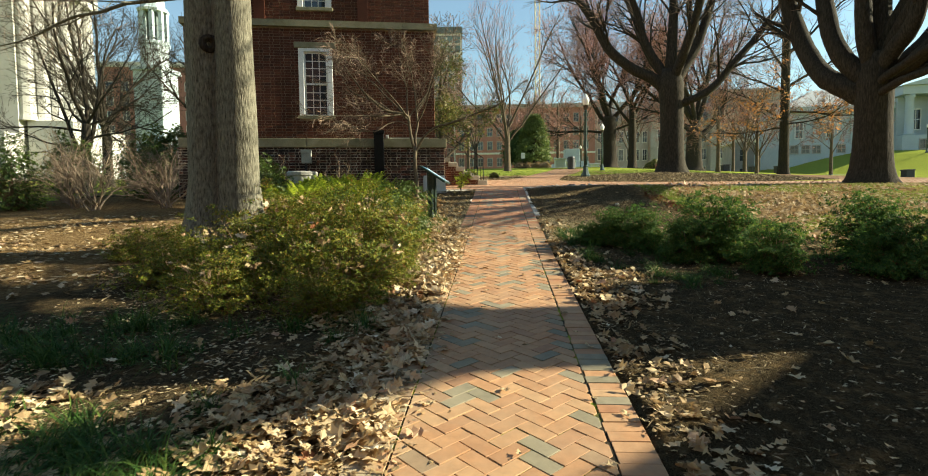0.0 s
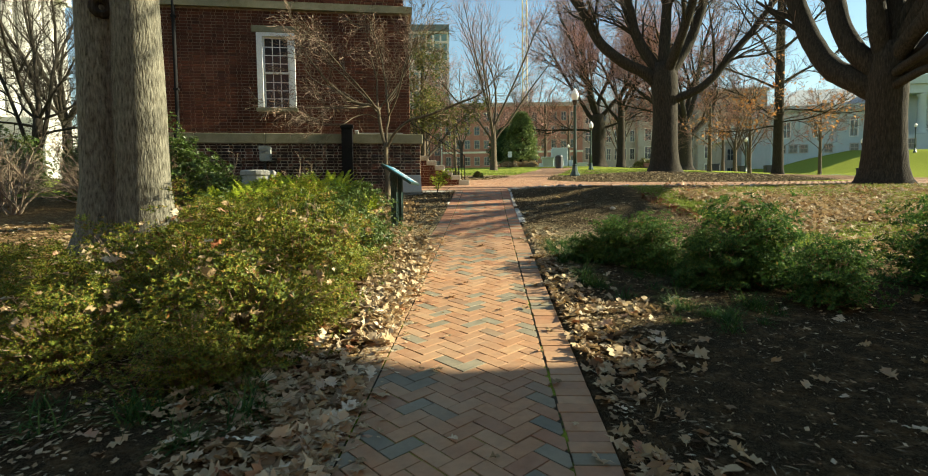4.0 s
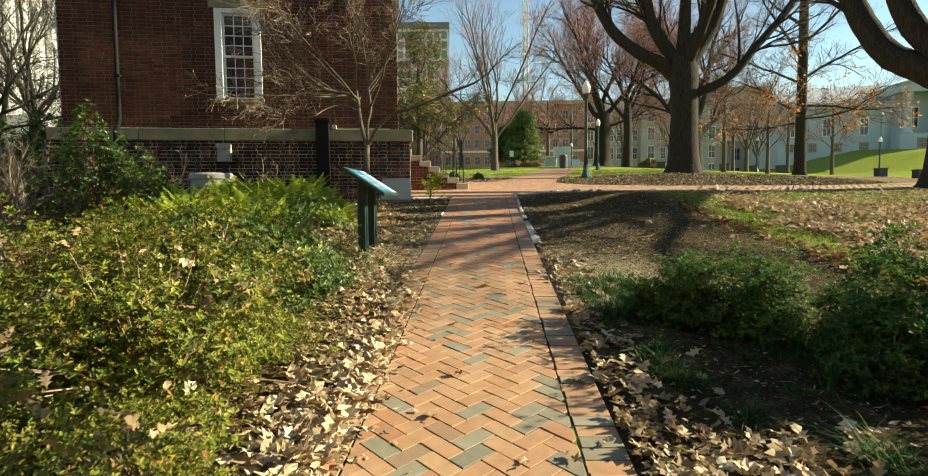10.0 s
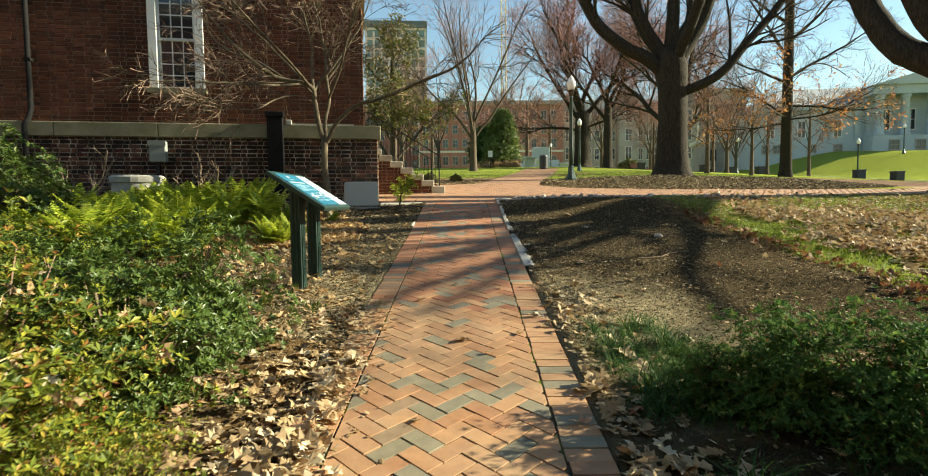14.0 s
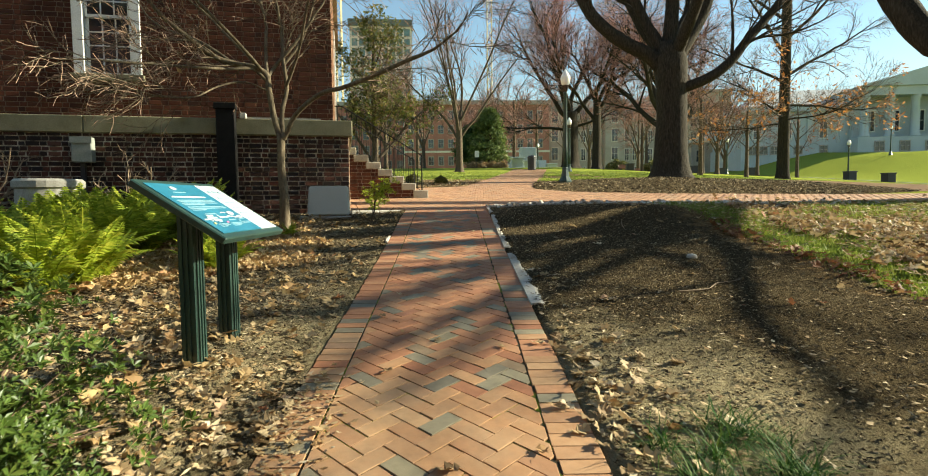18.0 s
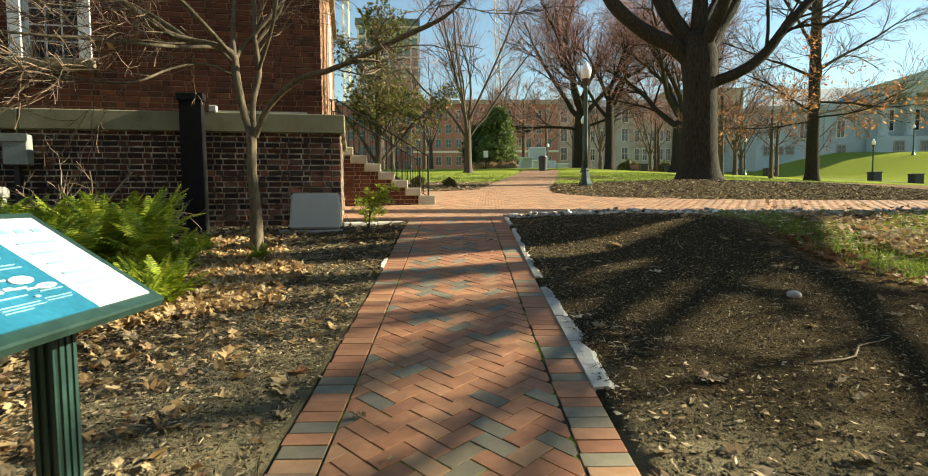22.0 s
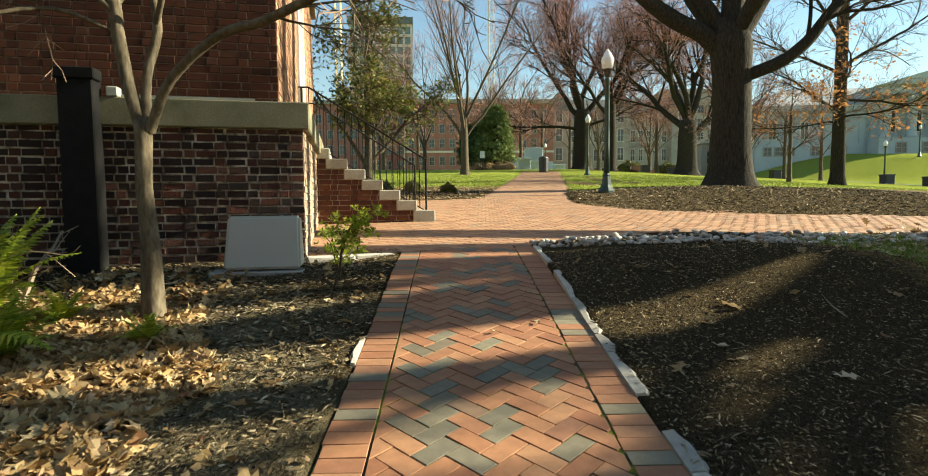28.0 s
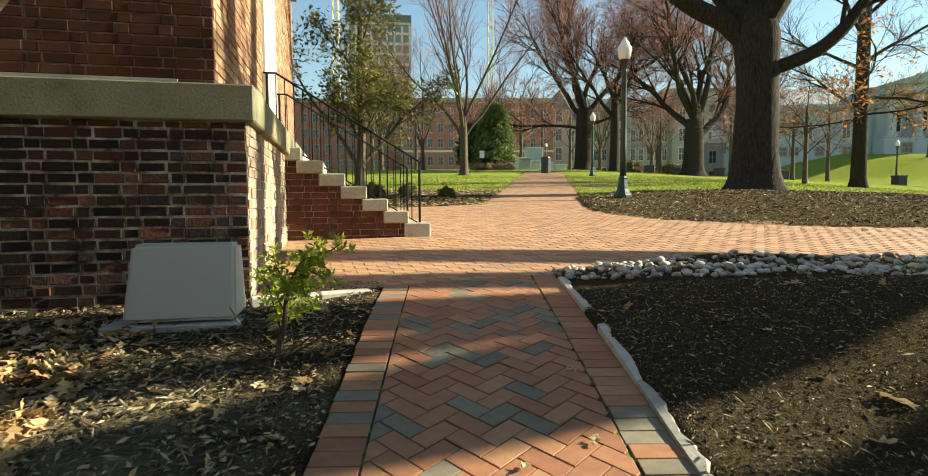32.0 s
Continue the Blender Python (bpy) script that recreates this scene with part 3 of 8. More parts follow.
def sash_window(op, y, name="window_1"):
    """White double-hung window, 12 over 12 panes."""
    x0, x1, z0, z1 = op
    w = new(name)
    w.parent = house
    tagged(w, "white painted sash window with small panes")
    part("frame", boxes((x0 - 0.03, x0 + 0.12, y - 0.02, y + 0.12, z0, z1), (x1 - 0.12, x1 + 0.03, y - 0.02, y + 0.12, z0, z1), (x0 + 0.12, x1 - 0.12, y - 0.02, y + 0.12, z1 - 0.10, z1), bevel=0.006), M["white_paint"], w)
    part("sill", boxes((x0 - 0.07, x1 + 0.07, y - 0.07, y + 0.13, z0 - 0.10, z0), bevel=0.008), M["stone"], w)
    part("lintel", boxes((x0 - 0.14, x1 + 0.14, y - 0.03, y + 0.14, z1, z1 + 0.17), bevel=0.008), M["stone"], w)
    zi0, zi1, xi0, xi1 = z0, z1 - 0.10, x0 + 0.12, x1 - 0.12
    mid = (zi0 + zi1) / 2
    for lo, hi, yy in ((mid - 0.02, zi1, y + 0.05), (zi0, mid + 0.02, y + 0.09)):
        specs = [(xi0, xi0 + 0.045, yy, yy + 0.03, lo, hi), (xi1 - 0.045, xi1, yy, yy + 0.03, lo, hi), (xi0 + 0.045, xi1 - 0.045, yy, yy + 0.03, lo, lo + 0.045), (xi0 + 0.045, xi1 - 0.045, yy, yy + 0.03, hi - 0.045, hi)]
        for k in (1, 2):
            c = xi0 + 0.045 + (xi1 - xi0 - 0.09) * k / 3
            specs.append((c - 0.01, c + 0.01, yy + 0.003, yy + 0.027, lo + 0.045, hi - 0.045))
        for k in range(1, 4):
            c = lo + 0.045 + (hi - lo - 0.09) * k / 4
            specs.append((xi0 + 0.045, xi1 - 0.045, yy + 0.006, yy + 0.024, c - 0.01, c + 0.01))
        part("sash", boxes(*specs), M["white_paint"], w)
        part("pane", boxes((xi0 + 0.045, xi1 - 0.045, yy + 0.012, yy + 0.016, lo + 0.045, hi - 0.045)), M["glass"], w)
    # dark sheet standing in for the unlit room behind the panes
    part("blind", boxes((xi0 - 0.05, xi1 + 0.05, y + 0.3, y + 0.31, z0, z1)), M["dim_room"], w)


def build_glass():
    m, nt, b = mat_nodes("window_glass", 0.03, 0.8)
    b.inputs["Base Color"].default_value = (0.02, 0.025, 0.03, 1)
    M["glass"] = m
    M["dim_room"] = simple("dim_room", [(0.3, (0.02, 0.02, 0.02)), (0.7, (0.04, 0.04, 0.035))])
    m, nt, b = mat_nodes("lamp_globe", 0.25, 0.5)
    b.inputs["Base Color"].default_value = (0.85, 0.83, 0.76, 1)
    b.inputs["Subsurface Weight"].default_value = 0.0
    M["globe"] = m


build_glass()
build_house()
sash_window(WIN, SET)
sash_window(WIN_UP, SET + 0.12, "window_2")


def build_door():
    d = new("door_1")
    d.parent = house
    tagged(d, "white painted door in a white frame")
    X = -SET
    part("door_frame", boxes((X - 0.15, X + 0.03, 2.95, 3.05, BAND1, 5.5), (X - 0.15, X + 0.03, 4.05, 4.15, BAND1, 5.5), (X - 0.15, X + 0.03, 3.05, 4.05, 5.38, 5.5)), M["white_paint"], d)
    part("door_leaf", boxes((X - 0.12, X - 0.07, 3.05, 4.05, BAND1, 5.38), bevel=0.004), M["white_paint"], d)


build_door()
STEP_H, STEP_R, NSTEP = 0.154, 0.256, 7
ST_X0, ST_Y0, ST_Y1 = -0.10, 2.72, 4.4      # stairs in the house's frame: from the wall out, near and far side
ST_TOP = 2.945


def build_stairs():
    s = empty("entrance_stairs", (HC[0], HC[1], 0), HA)
    tagged(s, "brick stairs with pale stone treads beside the house", "stairs")
    for k in range(NSTEP):
        x0 = ST_X0 + k * STEP_R
        z1 = ST_TOP - k * STEP_H
        last = k == NSTEP - 1
        part("tread", boxes((x0 - 0.03 if k else x0 - 0.02, x0 + STEP_R + 0.03 + (0.02 if last else 0), ST_Y0 - 0.03, ST_Y1 + 0.03, z1 - STEP_H + (0.0 if not last else -0.2), z1), bevel=0.012), M["step_stone"], s)
        if not last:
            part("cheek_core", boxes((x0, x0 + STEP_R, ST_Y0 + 0.014, ST_Y1, 1.5, z1 - STEP_H)), M["mortar"], s)
    xe = ST_X0 + (NSTEP - 1) * STEP_R
    cuts = [(ST_X0 + k * STEP_R, ST_X0 + (k + 1) * STEP_R, ST_TOP - (k + 1) * STEP_H - 0.01, 9.0) for k in range(NSTEP)]
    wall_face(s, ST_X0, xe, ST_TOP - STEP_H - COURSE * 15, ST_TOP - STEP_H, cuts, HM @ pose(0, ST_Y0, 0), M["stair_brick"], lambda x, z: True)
    # landing in front of the door
    part("landing", boxes((-0.3, ST_X0 - 0.022, ST_Y0 + 0.02, ST_Y1, 1.5, ST_TOP)), M["concrete"], s)
    # railings on both sides
    for side, y in (("near", ST_Y0 + 0.16), ("far", ST_Y1 - 0.16)):
        r = empty("stair_railing", (HC[0], HC[1], 0), HA)
        tagged(r, "black iron railing with thin balusters on the stairs", "railing", "stair railings")

        def at(x, up):
            return Vector((x, y, ST_TOP - STEP_H * max(0.0, (x - ST_X0) / STEP_R) + up))
        xa, xb = ST_X0 - 0.10, ST_X0 + NSTEP * STEP_R - 0.06
        for nm, up, rad in (("handrail", 0.90, 0.013), ("bottom_rail", 0.10, 0.008)):
            vs, fs = [], []
            pts = [at(xa - 0.12, up), at(xa + 0.1, up - 0.0), at(xb, up)]
            tube(vs, fs, pts, [rad] * 3, 8)
            part(nm, (vs, fs), M["black_paint"], r)
        n = 19
        for k in range(n):
            x = xa + (xb - xa) * k / (n - 1)
            vs, fs = [], []
            thick = 0.016 if k in (0, n - 1) else 0.0065
            foot = -0.12 if k in (0, n - 1) else 0.10
            tube(vs, fs, [at(x, foot if k != n - 1 else -0.1), at(x, 0.9)], [thick] * 2, 8)
            part("post" if k in (0, n - 1) else "baluster", (vs, fs), M["black_paint"], r)


build_stairs()


# ---- trees ----
def wander(rng, p, d, length, n, r0, r1, lift=0.0, wob=0.12):
    pts, radii = [p.copy()], [r0]
    d = d.normalized()
    for i in range(n):
        d = (d + Vector((rng.gauss(0, wob), rng.gauss(0, wob), rng.gauss(0, wob) + lift))).normalized()
        p = p + d * (length / n)
        pts.append(p.copy())
        radii.append(r0 + (r1 - r0) * (i + 1) / n)
    return pts, radii


def polar(az, el):
    a, e = radians(az), radians(el)
    return Vector((math.cos(a) * math.cos(e), math.sin(a) * math.cos(e), math.sin(e)))


def offshoots(rng, branch, count, lo, angle, ratio, lengths, lift, segs, wob, thin=0.0):
    """Child branches along a parent's line."""
    pts, radii = branch
    out = []
    n = len(pts) - 1
    for k in range(count):
        f = lo + (1 - lo) * (k + rng.random()) / count
        i = min(int(f * n), n - 1)
        t = f * n - i
        p = pts[i].lerp(pts[i + 1], t)
        d = (pts[i + 1] - pts[i]).normalized()
        s = d.orthogonal().normalized()
        s.rotate(Matrix.Rotation(rng.uniform(0, 2 * math.pi), 3, d))
        a = radians(angle * rng.uniform(0.65, 1.35))
        nd = d * math.cos(a) + s * math.sin(a)
        r = max(radii[i] * ratio * rng.uniform(0.7, 1.1), 0.0035)
        ln = rng.uniform(*lengths) * (1.15 - 0.55 * f)
        out.append(wander(rng, p, nd, ln, segs, r, max(r * 0.35, 0.0025 + thin), lift, wob))
    return out


def guided(rng, *spec):
    """A limb bent through a few given turns, then running on by itself: turns, first radius, last radius, length beyond."""
    *turns, r0, r1, more = spec
    turns = [Vector(p) for p in turns]
    pts = []
    for i in range(len(turns) - 1):
        a, b = turns[i], turns[i + 1]
        ta = (b - turns[i - 1]) * 0.5 if i else b - a
        tb = (turns[i + 2] - a) * 0.5 if i + 2 < len(turns) else b - a
        for k in range(4):
            f = k / 4
            h1, h2 = 2 * f ** 3 - 3 * f ** 2 + 1, f ** 3 - 2 * f ** 2 + f
            pts.append(a * h1 + ta * h2 + b * (3 * f ** 2 - 2 * f ** 3) + tb * (f ** 3 - f ** 2))
    n = len(pts)
    tail, _ = wander(rng, turns[-1], turns[-1] - turns[-2], more, 8, 0.1, 0.1, 0.04, 0.10)
    pts += tail
    mid_r = r0 * 0.72
    radii = [r0 + (mid_r - r0) * i / n for i in range(n)] + [mid_r + (r1 - mid_r) * i / 8 for i in range(9)]
    return pts, radii


def limb_parts(limb, rng, t, bark, bv, bf, tv, tf, ends, kids, lens, lift, fork, thin, bare=0.22, ratio=0.5):
    """The limb itself, and its branches and twigs added to the crown's lists."""
    lv, lf = [], []
    tube(lv, lf, *limb, 12, 0.04, rng)
    part("limb", (lv, lf), bark, t, smooth=True)
    for b in offshoots(rng, limb, kids[0], bare, fork, ratio, lens[0], lift, 5, 0.13, thin):
        tube(bv, bf, *b, 6)
        for c in offshoots(rng, b, kids[1], 0.2, fork + 4, 0.55, lens[1], lift, 4, 0.15, thin):
            tube(bv, bf, *c, 4)
            for d in offshoots(rng, c, kids[2], 0.15, fork + 6, 0.6, lens[2], lift, 2, 0.18, thin):
                tube(tv, tf, *d, 3)
                ends.append(d[0][-1])
                ends.append(d[0][1])


def tree(name, label, base, trunk_pts, trunk_r, limbs, bark, twig, seed, kids=(7, 6, 5), lens=((1.6, 3.2), (0.8, 1.6), (0.35, 0.8)), lift=0.05, flare=1.5, leaves=None, thin=0.0, group="", sides=16, wob=0.10, fork=34, sink=0.15, twin=None):
    """A bare tree: trunk, limbs as parts, branches and twigs."""
    rng = random.Random(seed)
    t = empty(name, (base[0], base[1], gz(base[0], base[1])))
    tagged(t, label, "tree", group)
    vs, fs = [], []
    pts = [Vector((0, 0, -sink)), Vector((0, 0, 0.12)), Vector((0, 0, 0.45))] + [Vector(p) for p in trunk_pts]
    radii = [trunk_r[0] * flare * 1.12, trunk_r[0] * (1 + (flare - 1) * 0.6), trunk_r[0] * (1 + (flare - 1) * 0.22)] + list(trunk_r)
    # finer rings, with a lobed section near the foot
    ring = []
    for i in range(len(pts) - 1):
        m = max(1, int((pts[i + 1] - pts[i]).length / 0.35))
        for k in range(m):
            f = k / m
            ring.append((pts[i].lerp(pts[i + 1], f), radii[i] + (radii[i + 1] - radii[i]) * f))
    ring.append((pts[-1], radii[-1]))
    ph = rng.uniform(0, 6)
    for p, r in ring:
        lob = 0.10 * max(0.25 if sides < 24 else 0.5, 1 - p.z / 1.5)
        for k in range(sides):
            a = 2 * math.pi * k / sides
            base_r = r
            if twin:
                # a second stem grown together with the first
                dx, dy, share = twin
                along = dx * math.cos(a) + dy * math.sin(a)
                inside_sq = (r * share) ** 2 - (dx * dx + dy * dy - along * along)
                if inside_sq > 0:
                    base_r = max(r, along + math.sqrt(inside_sq))
            q = base_r * (1 + lob * math.sin(5 * a + ph) + 0.5 * lob * math.sin(3 * a + 2 * ph) + 0.05 * noise.noise(Vector((math.cos(a) * 2, math.sin(a) * 2, p.z * 0.9 + seed))))
            vs.append((p.x + q * math.cos(a), p.y + q * math.sin(a), p.z))
    for i in range(len(ring) - 1):
        for k in range(sides):
            k2 = (k + 1) % sides
            fs.append((i * sides + k, i * sides + k2, (i + 1) * sides + k2, (i + 1) * sides + k))
    fs.append(tuple((len(ring) - 1) * sides + k for k in range(sides)))
    part("trunk", (vs, fs), bark, t, smooth=True)
    bv, bf, tv, tf, ends = [], [], [], [], []
    for spec in limbs:
        if isinstance(spec[0], tuple):
            limb = guided(rng, *spec)
            limb_parts(limb, rng, t, bark, bv, bf, tv, tf, ends, (kids[0] + 3, kids[1], kids[2]), lens, lift, fork, thin, 0.42, 0.34)
            continue
        z, az, el, ln, r, lf = spec
        f = 0
        while f < len(pts) - 2 and pts[f + 1].z < z:
            f += 1
        u = (z - pts[f].z) / max(1e-3, pts[f + 1].z - pts[f].z)
        start = pts[f].lerp(pts[f + 1], min(1, max(0, u)))
        limb = wander(rng, start, polar(az, el), ln, 9, r, r * 0.28, lf, wob)
        limb_parts(limb, rng, t, bark, bv, bf, tv, tf, ends, kids, lens, lift, fork, thin)
    o = len(bv)
    nb = len(bf)
    crown = part("crown", (bv + tv, bf + [tuple(i + o for i in f) for f in tf]), (bark, twig), t)
    crown.data.polygons.foreach_set("material_index", [0] * nb + [1] * len(tf))
    tagged(crown, kind="stuff")
    if leaves:
        share, size, mat, where = leaves
        lv, lf_ = [], []
        for p in ends:
            if rng.random() < share and where(p):
                leaf_blade(lv, lf_, p + Vector((rng.gauss(0, 0.05), rng.gauss(0, 0.05), rng.gauss(0, 0.05) - size * 0.4)), size * rng.uniform(0.6, 1.3), rng)
        if lv:
            tagged(part("foliage", (lv, lf_), mat, t), kind="stuff")
    return t


def leaf_blade(vs, fs, p, size, rng, flat=0.0, ratio=0.45):
    """A small folded leaf of four triangles."""
    az, el = rng.uniform(0, 2 * math.pi), rng.uniform(-0.9, 0.9) * (1 - flat)
    d = Vector((math.cos(az) * math.cos(el), math.sin(az) * math.cos(el), math.sin(el)))
    s = d.cross(Vector((rng.gauss(0, 0.6 * (1 - flat)), rng.gauss(0, 0.6 * (1 - flat)), 1))).normalized()
    n = d.cross(s)
    o = len(vs)
    h, w = size, size * ratio / 2
    c = p + d * (h * 0.5) + n * (0.12 * h)
    vs += [tuple(p), tuple(c + s * w - n * (0.05 * h)), tuple(p + d * h), tuple(c - s * w - n * (0.05 * h)), tuple(c - n * (0.10 * h))]
    fs += [(o, o + 1, o + 4), (o + 1, o + 2, o + 4), (o + 2, o + 3, o + 4), (o + 3, o, o + 4)]


def V(*rows):
    return rows


# the broad oak beside the lamp
BOUGHS_A_1 = [((-0.15, 0, 3.9), (-0.9, 0.1, 4.6), (-1.9, 0.2, 5.15), (-2.95, 0.3, 6.1), (-3.7, 0.5, 7.6), 0.29, 0.05, 7.0),
            ((-0.2, 0, 4.2), (-0.5, 0.1, 5.0), (-0.9, 0.2, 5.7), (-1.3, 0.3, 6.6), 0.24, 0.05, 7.5),
            ((-0.05, 0.1, 4.5), (0.0, 0.1, 6.0), (0.1, 0.2, 7.5), 0.30, 0.05, 7.0),
            ((0.15, 0, 4.4), (0.7, 0.1, 5.3), (1.2, 0.2, 6.1), (1.7, 0.2, 7.5), 0.28, 0.05, 7.0)]
BOUGHS_A_2 = [((0.1, -0.1, 3.25), (0.75, -0.3, 3.45), (1.4, -0.4, 3.75), (2.0, -0.5, 4.25), (2.55, -0.5, 4.95), (3.6, -0.4, 6.1), 0.20, 0.04, 6.5),
            ((0, -0.1, 4.4), (0.2, -0.9, 5.4), (0.4, -1.7, 6.6), 0.25, 0.05, 7.0),
            ((0, 0.2, 4.5), (-0.6, 1.0, 5.6), (-1.0, 1.8, 7.0), 0.24, 0.05, 7.0),
            ((0.1, 0.2, 4.5), (0.6, 0.9, 5.6), (1.3, 1.7, 6.6), 0.22, 0.05, 7.0)]
tree("oak_tree", "broad bare oak with a thick dark trunk in a mulch bed", (8.85, 27.6), V((0, 0, 1.0), (0.03, 0, 2.4), (0.0, 0, 3.4), (-0.05, 0, 4.3), (-0.1, 0, 5.0)), (0.60, 0.545, 0.55, 0.60, 0.42),
     BOUGHS_A_1 + BOUGHS_A_2,
     M["bark_dark"], M["twig"], 3, (10, 7, 6), ((1.8, 3.8), (0.9, 1.9), (0.4, 0.9)), thin=0.003)
# the great oak on the right
BOUGHS_B_1 = [((0.0, 0.1, 2.55), (-0.55, 0.6, 3.05), (-0.85, 1.2, 3.55), (-1.07, 1.8, 4.5), (-1.24, 2.2, 5.5), (-1.42, 2.4, 6.4), 0.36, 0.07, 7.0),
            ((-0.1, 0.1, 3.1), (-0.60, 0.45, 3.8), (-0.84, 0.75, 4.6), (-0.95, 1.0, 5.7), (-1.0, 1.2, 6.8), 0.32, 0.06, 7.0),
            ((-0.15, -0.05, 3.6), (-0.42, -0.15, 4.4), (-0.55, -0.2, 5.4), (-0.6, -0.2, 6.8), 0.27, 0.06, 7.0),
            ((0.1, 0, 3.6), (0.12, 0.0, 4.4), (0.17, 0.1, 5.6), (0.3, 0.1, 7.0), 0.36, 0.06, 7.0)]
BOUGHS_B_2 = [((0.05, -0.1, 3.3), (0.06, -0.7, 3.85), (0.12, -1.2, 4.25), (0.15, -1.5, 4.9), (0.2, -1.7, 6.2), 0.26, 0.05, 6.0),
            ((0.2, -0.1, 2.9), (0.33, -1.0, 3.35), (0.42, -1.9, 3.9), (0.5, -2.3, 4.8), (0.6, -2.5, 6.2), 0.24, 0.05, 6.0),
            ((0.2, 0.1, 3.0), (1.0, 0.3, 3.6), (2.0, 0.4, 4.6), (2.8, 0.4, 6.0), 0.30, 0.06, 7.0),
            ((0.2, -0.2, 3.8), (0.4, -1.6, 5.6), (0.6, -3.2, 7.2), (0.7, -4.6, 8.4), 0.26, 0.07, 5.0),
            (2.9, 264, 19, 6.8, 0.14, 0.0),
            (2.6, 256, 9, 7.0, 0.13, 0.0)]
BOUGHS_B_3 = [(3.0, 288, 21, 6.2, 0.14, 0.0),
            (2.8, 300, 14, 7, 0.13, 0.0),
            (3.2, 306, 18, 7.5, 0.14, 0.0),
            (2.9, 322, 14, 7.0, 0.14, 0.02),
            (3.7, 300, 66, 9, 0.18, 0.02)]
tree("oak_tree", "huge bare oak with thick curving limbs on the lawn", (11.75, 17.7), V((0, 0, 1.0), (0, 0, 2.0), (0, 0, 2.9), (0.05, 0, 3.9)), (0.53, 0.49, 0.52, 0.46),
     BOUGHS_B_1 + BOUGHS_B_2 + BOUGHS_B_3,
     M["bark_dark"], M["twig"], 8, (7, 5, 4), ((1.4, 2.6), (0.8, 1.5), (0.35, 0.7)), thin=0.003, flare=1.5)
# the oak out of view, placed so its shade crosses the path's start
BOUGHS_C_1 = [(3.0, 262, 22, 7, 0.24, 0.02),
            (2.4, 262, 12, 7, 0.20, 0.03),
            (2.8, 285, 14, 8, 0.20, 0.04),
            (2.2, 300, 4, 7, 0.18, 0.02),
            (3.4, 205, 40, 8, 0.3, 0.05),
            (4.2, 200, 66, 8, 0.2, 0.03),
            (4.8, 250, 70, 8, 0.22, 0.0),
            (4.8, 320, 64, 8, 0.22, 0.03),
            (4.4, 300, 40, 9, 0.24, 0.05),
            (4.6, 250, 56, 8, 0.20, 0.03),
            (4.9, 230, 50, 9, 0.24, 0.03)]
BOUGHS_C_2 = [((0.0, 0.2, 4.5), (0.0, 0.95, 5.2), (0.1, 1.7, 6.1), (0.1, 2.1, 7.0), 0.26, 0.08, 0.6),
            ((0.1, 0.1, 6.4), (0.1, 0.3, 7.6), (0.2, 0.6, 9.0), 0.40, 0.06, 6.0),
            ((0.0, 0.3, 5.9), (-0.1, 1.2, 6.6), (-0.2, 2.0, 6.7), 0.28, 0.08, 0.2),
            ((0.1, 0.3, 6.2), (0.4, 1.1, 7.4), (0.6, 1.7, 8.6), 0.30, 0.07, 2.0),
            ((-0.1, 0.2, 6.0), (-0.9, 1.2, 6.7), (-1.6, 1.9, 7.1), 0.22, 0.07, 0.5)]
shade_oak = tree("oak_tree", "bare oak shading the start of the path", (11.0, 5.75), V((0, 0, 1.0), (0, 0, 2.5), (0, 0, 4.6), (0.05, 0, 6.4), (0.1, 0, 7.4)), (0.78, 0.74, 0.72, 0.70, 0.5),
     BOUGHS_C_1 + BOUGHS_C_2,
     M["bark_dark"], M["twig"], 9, (6, 4, 3), ((1.8, 3.4), (0.9, 1.8), (0.4, 0.9)), thin=0.001)
# an unseen stem added to throw shade on the bed beside the path
ov, of = [], []
tube(ov, of, [Vector(q) for q in V((0, 0.2, -0.2), (0, 0.70, 1.8), (0, 0.98, 3.4), (0, 1.02, 4.1), (0, 1.04, 4.3))], [0.62, 0.54, 0.50, 0.34, 0.03], 14)
part("second_stem", (ov, of), M["bark_dark"], shade_oak, smooth=True)
# the pale trunk in the azaleas
tulip = tree("tulip_tree", "tall twin-stemmed tree with pale grey furrowed bark among azaleas", (-3.95, 7.86), V((0, 0, 1.0), (0.0, 0, 2.5), (-0.02, 0.0, 4.5), (-0.05, 0, 7.0), (-0.1, 0, 10.0)), (0.37, 0.33, 0.315, 0.305, 0.28),
     [(7.5, 200, 40, 6, 0.14, 0.05), (8.5, 20, 45, 6, 0.13, 0.05), (9.5, 110, 60, 6, 0.13, 0.02), (9.8, 290, 60, 6, 0.13, 0.02), (3.6, 172, 6, 4.2, 0.035, 0.03)], M["bark_grey"], M["twig"], 5, (6, 5, 4), flare=1.9, sides=96, twin=(0.43, -0.21, 0.72))
kv, kf = lathe([(0.14, -0.05), (0.12, 0.03), (0.075, 0.055), (0.05, 0.03), (0.02, -0.02)], 12)
turn = Vector((0.42, -0.9, 0.0)).to_track_quat("Z", "Y").to_matrix()
part("knot", ([tuple(turn @ (Vector(q) * (1.0 + 0.12 * noise.noise(Vector(q) * 9))) + Vector((0.12, -0.29, 2.85))) for q in kv], kf), M["bark_dark"], tulip, "dark knot in the bark", True)
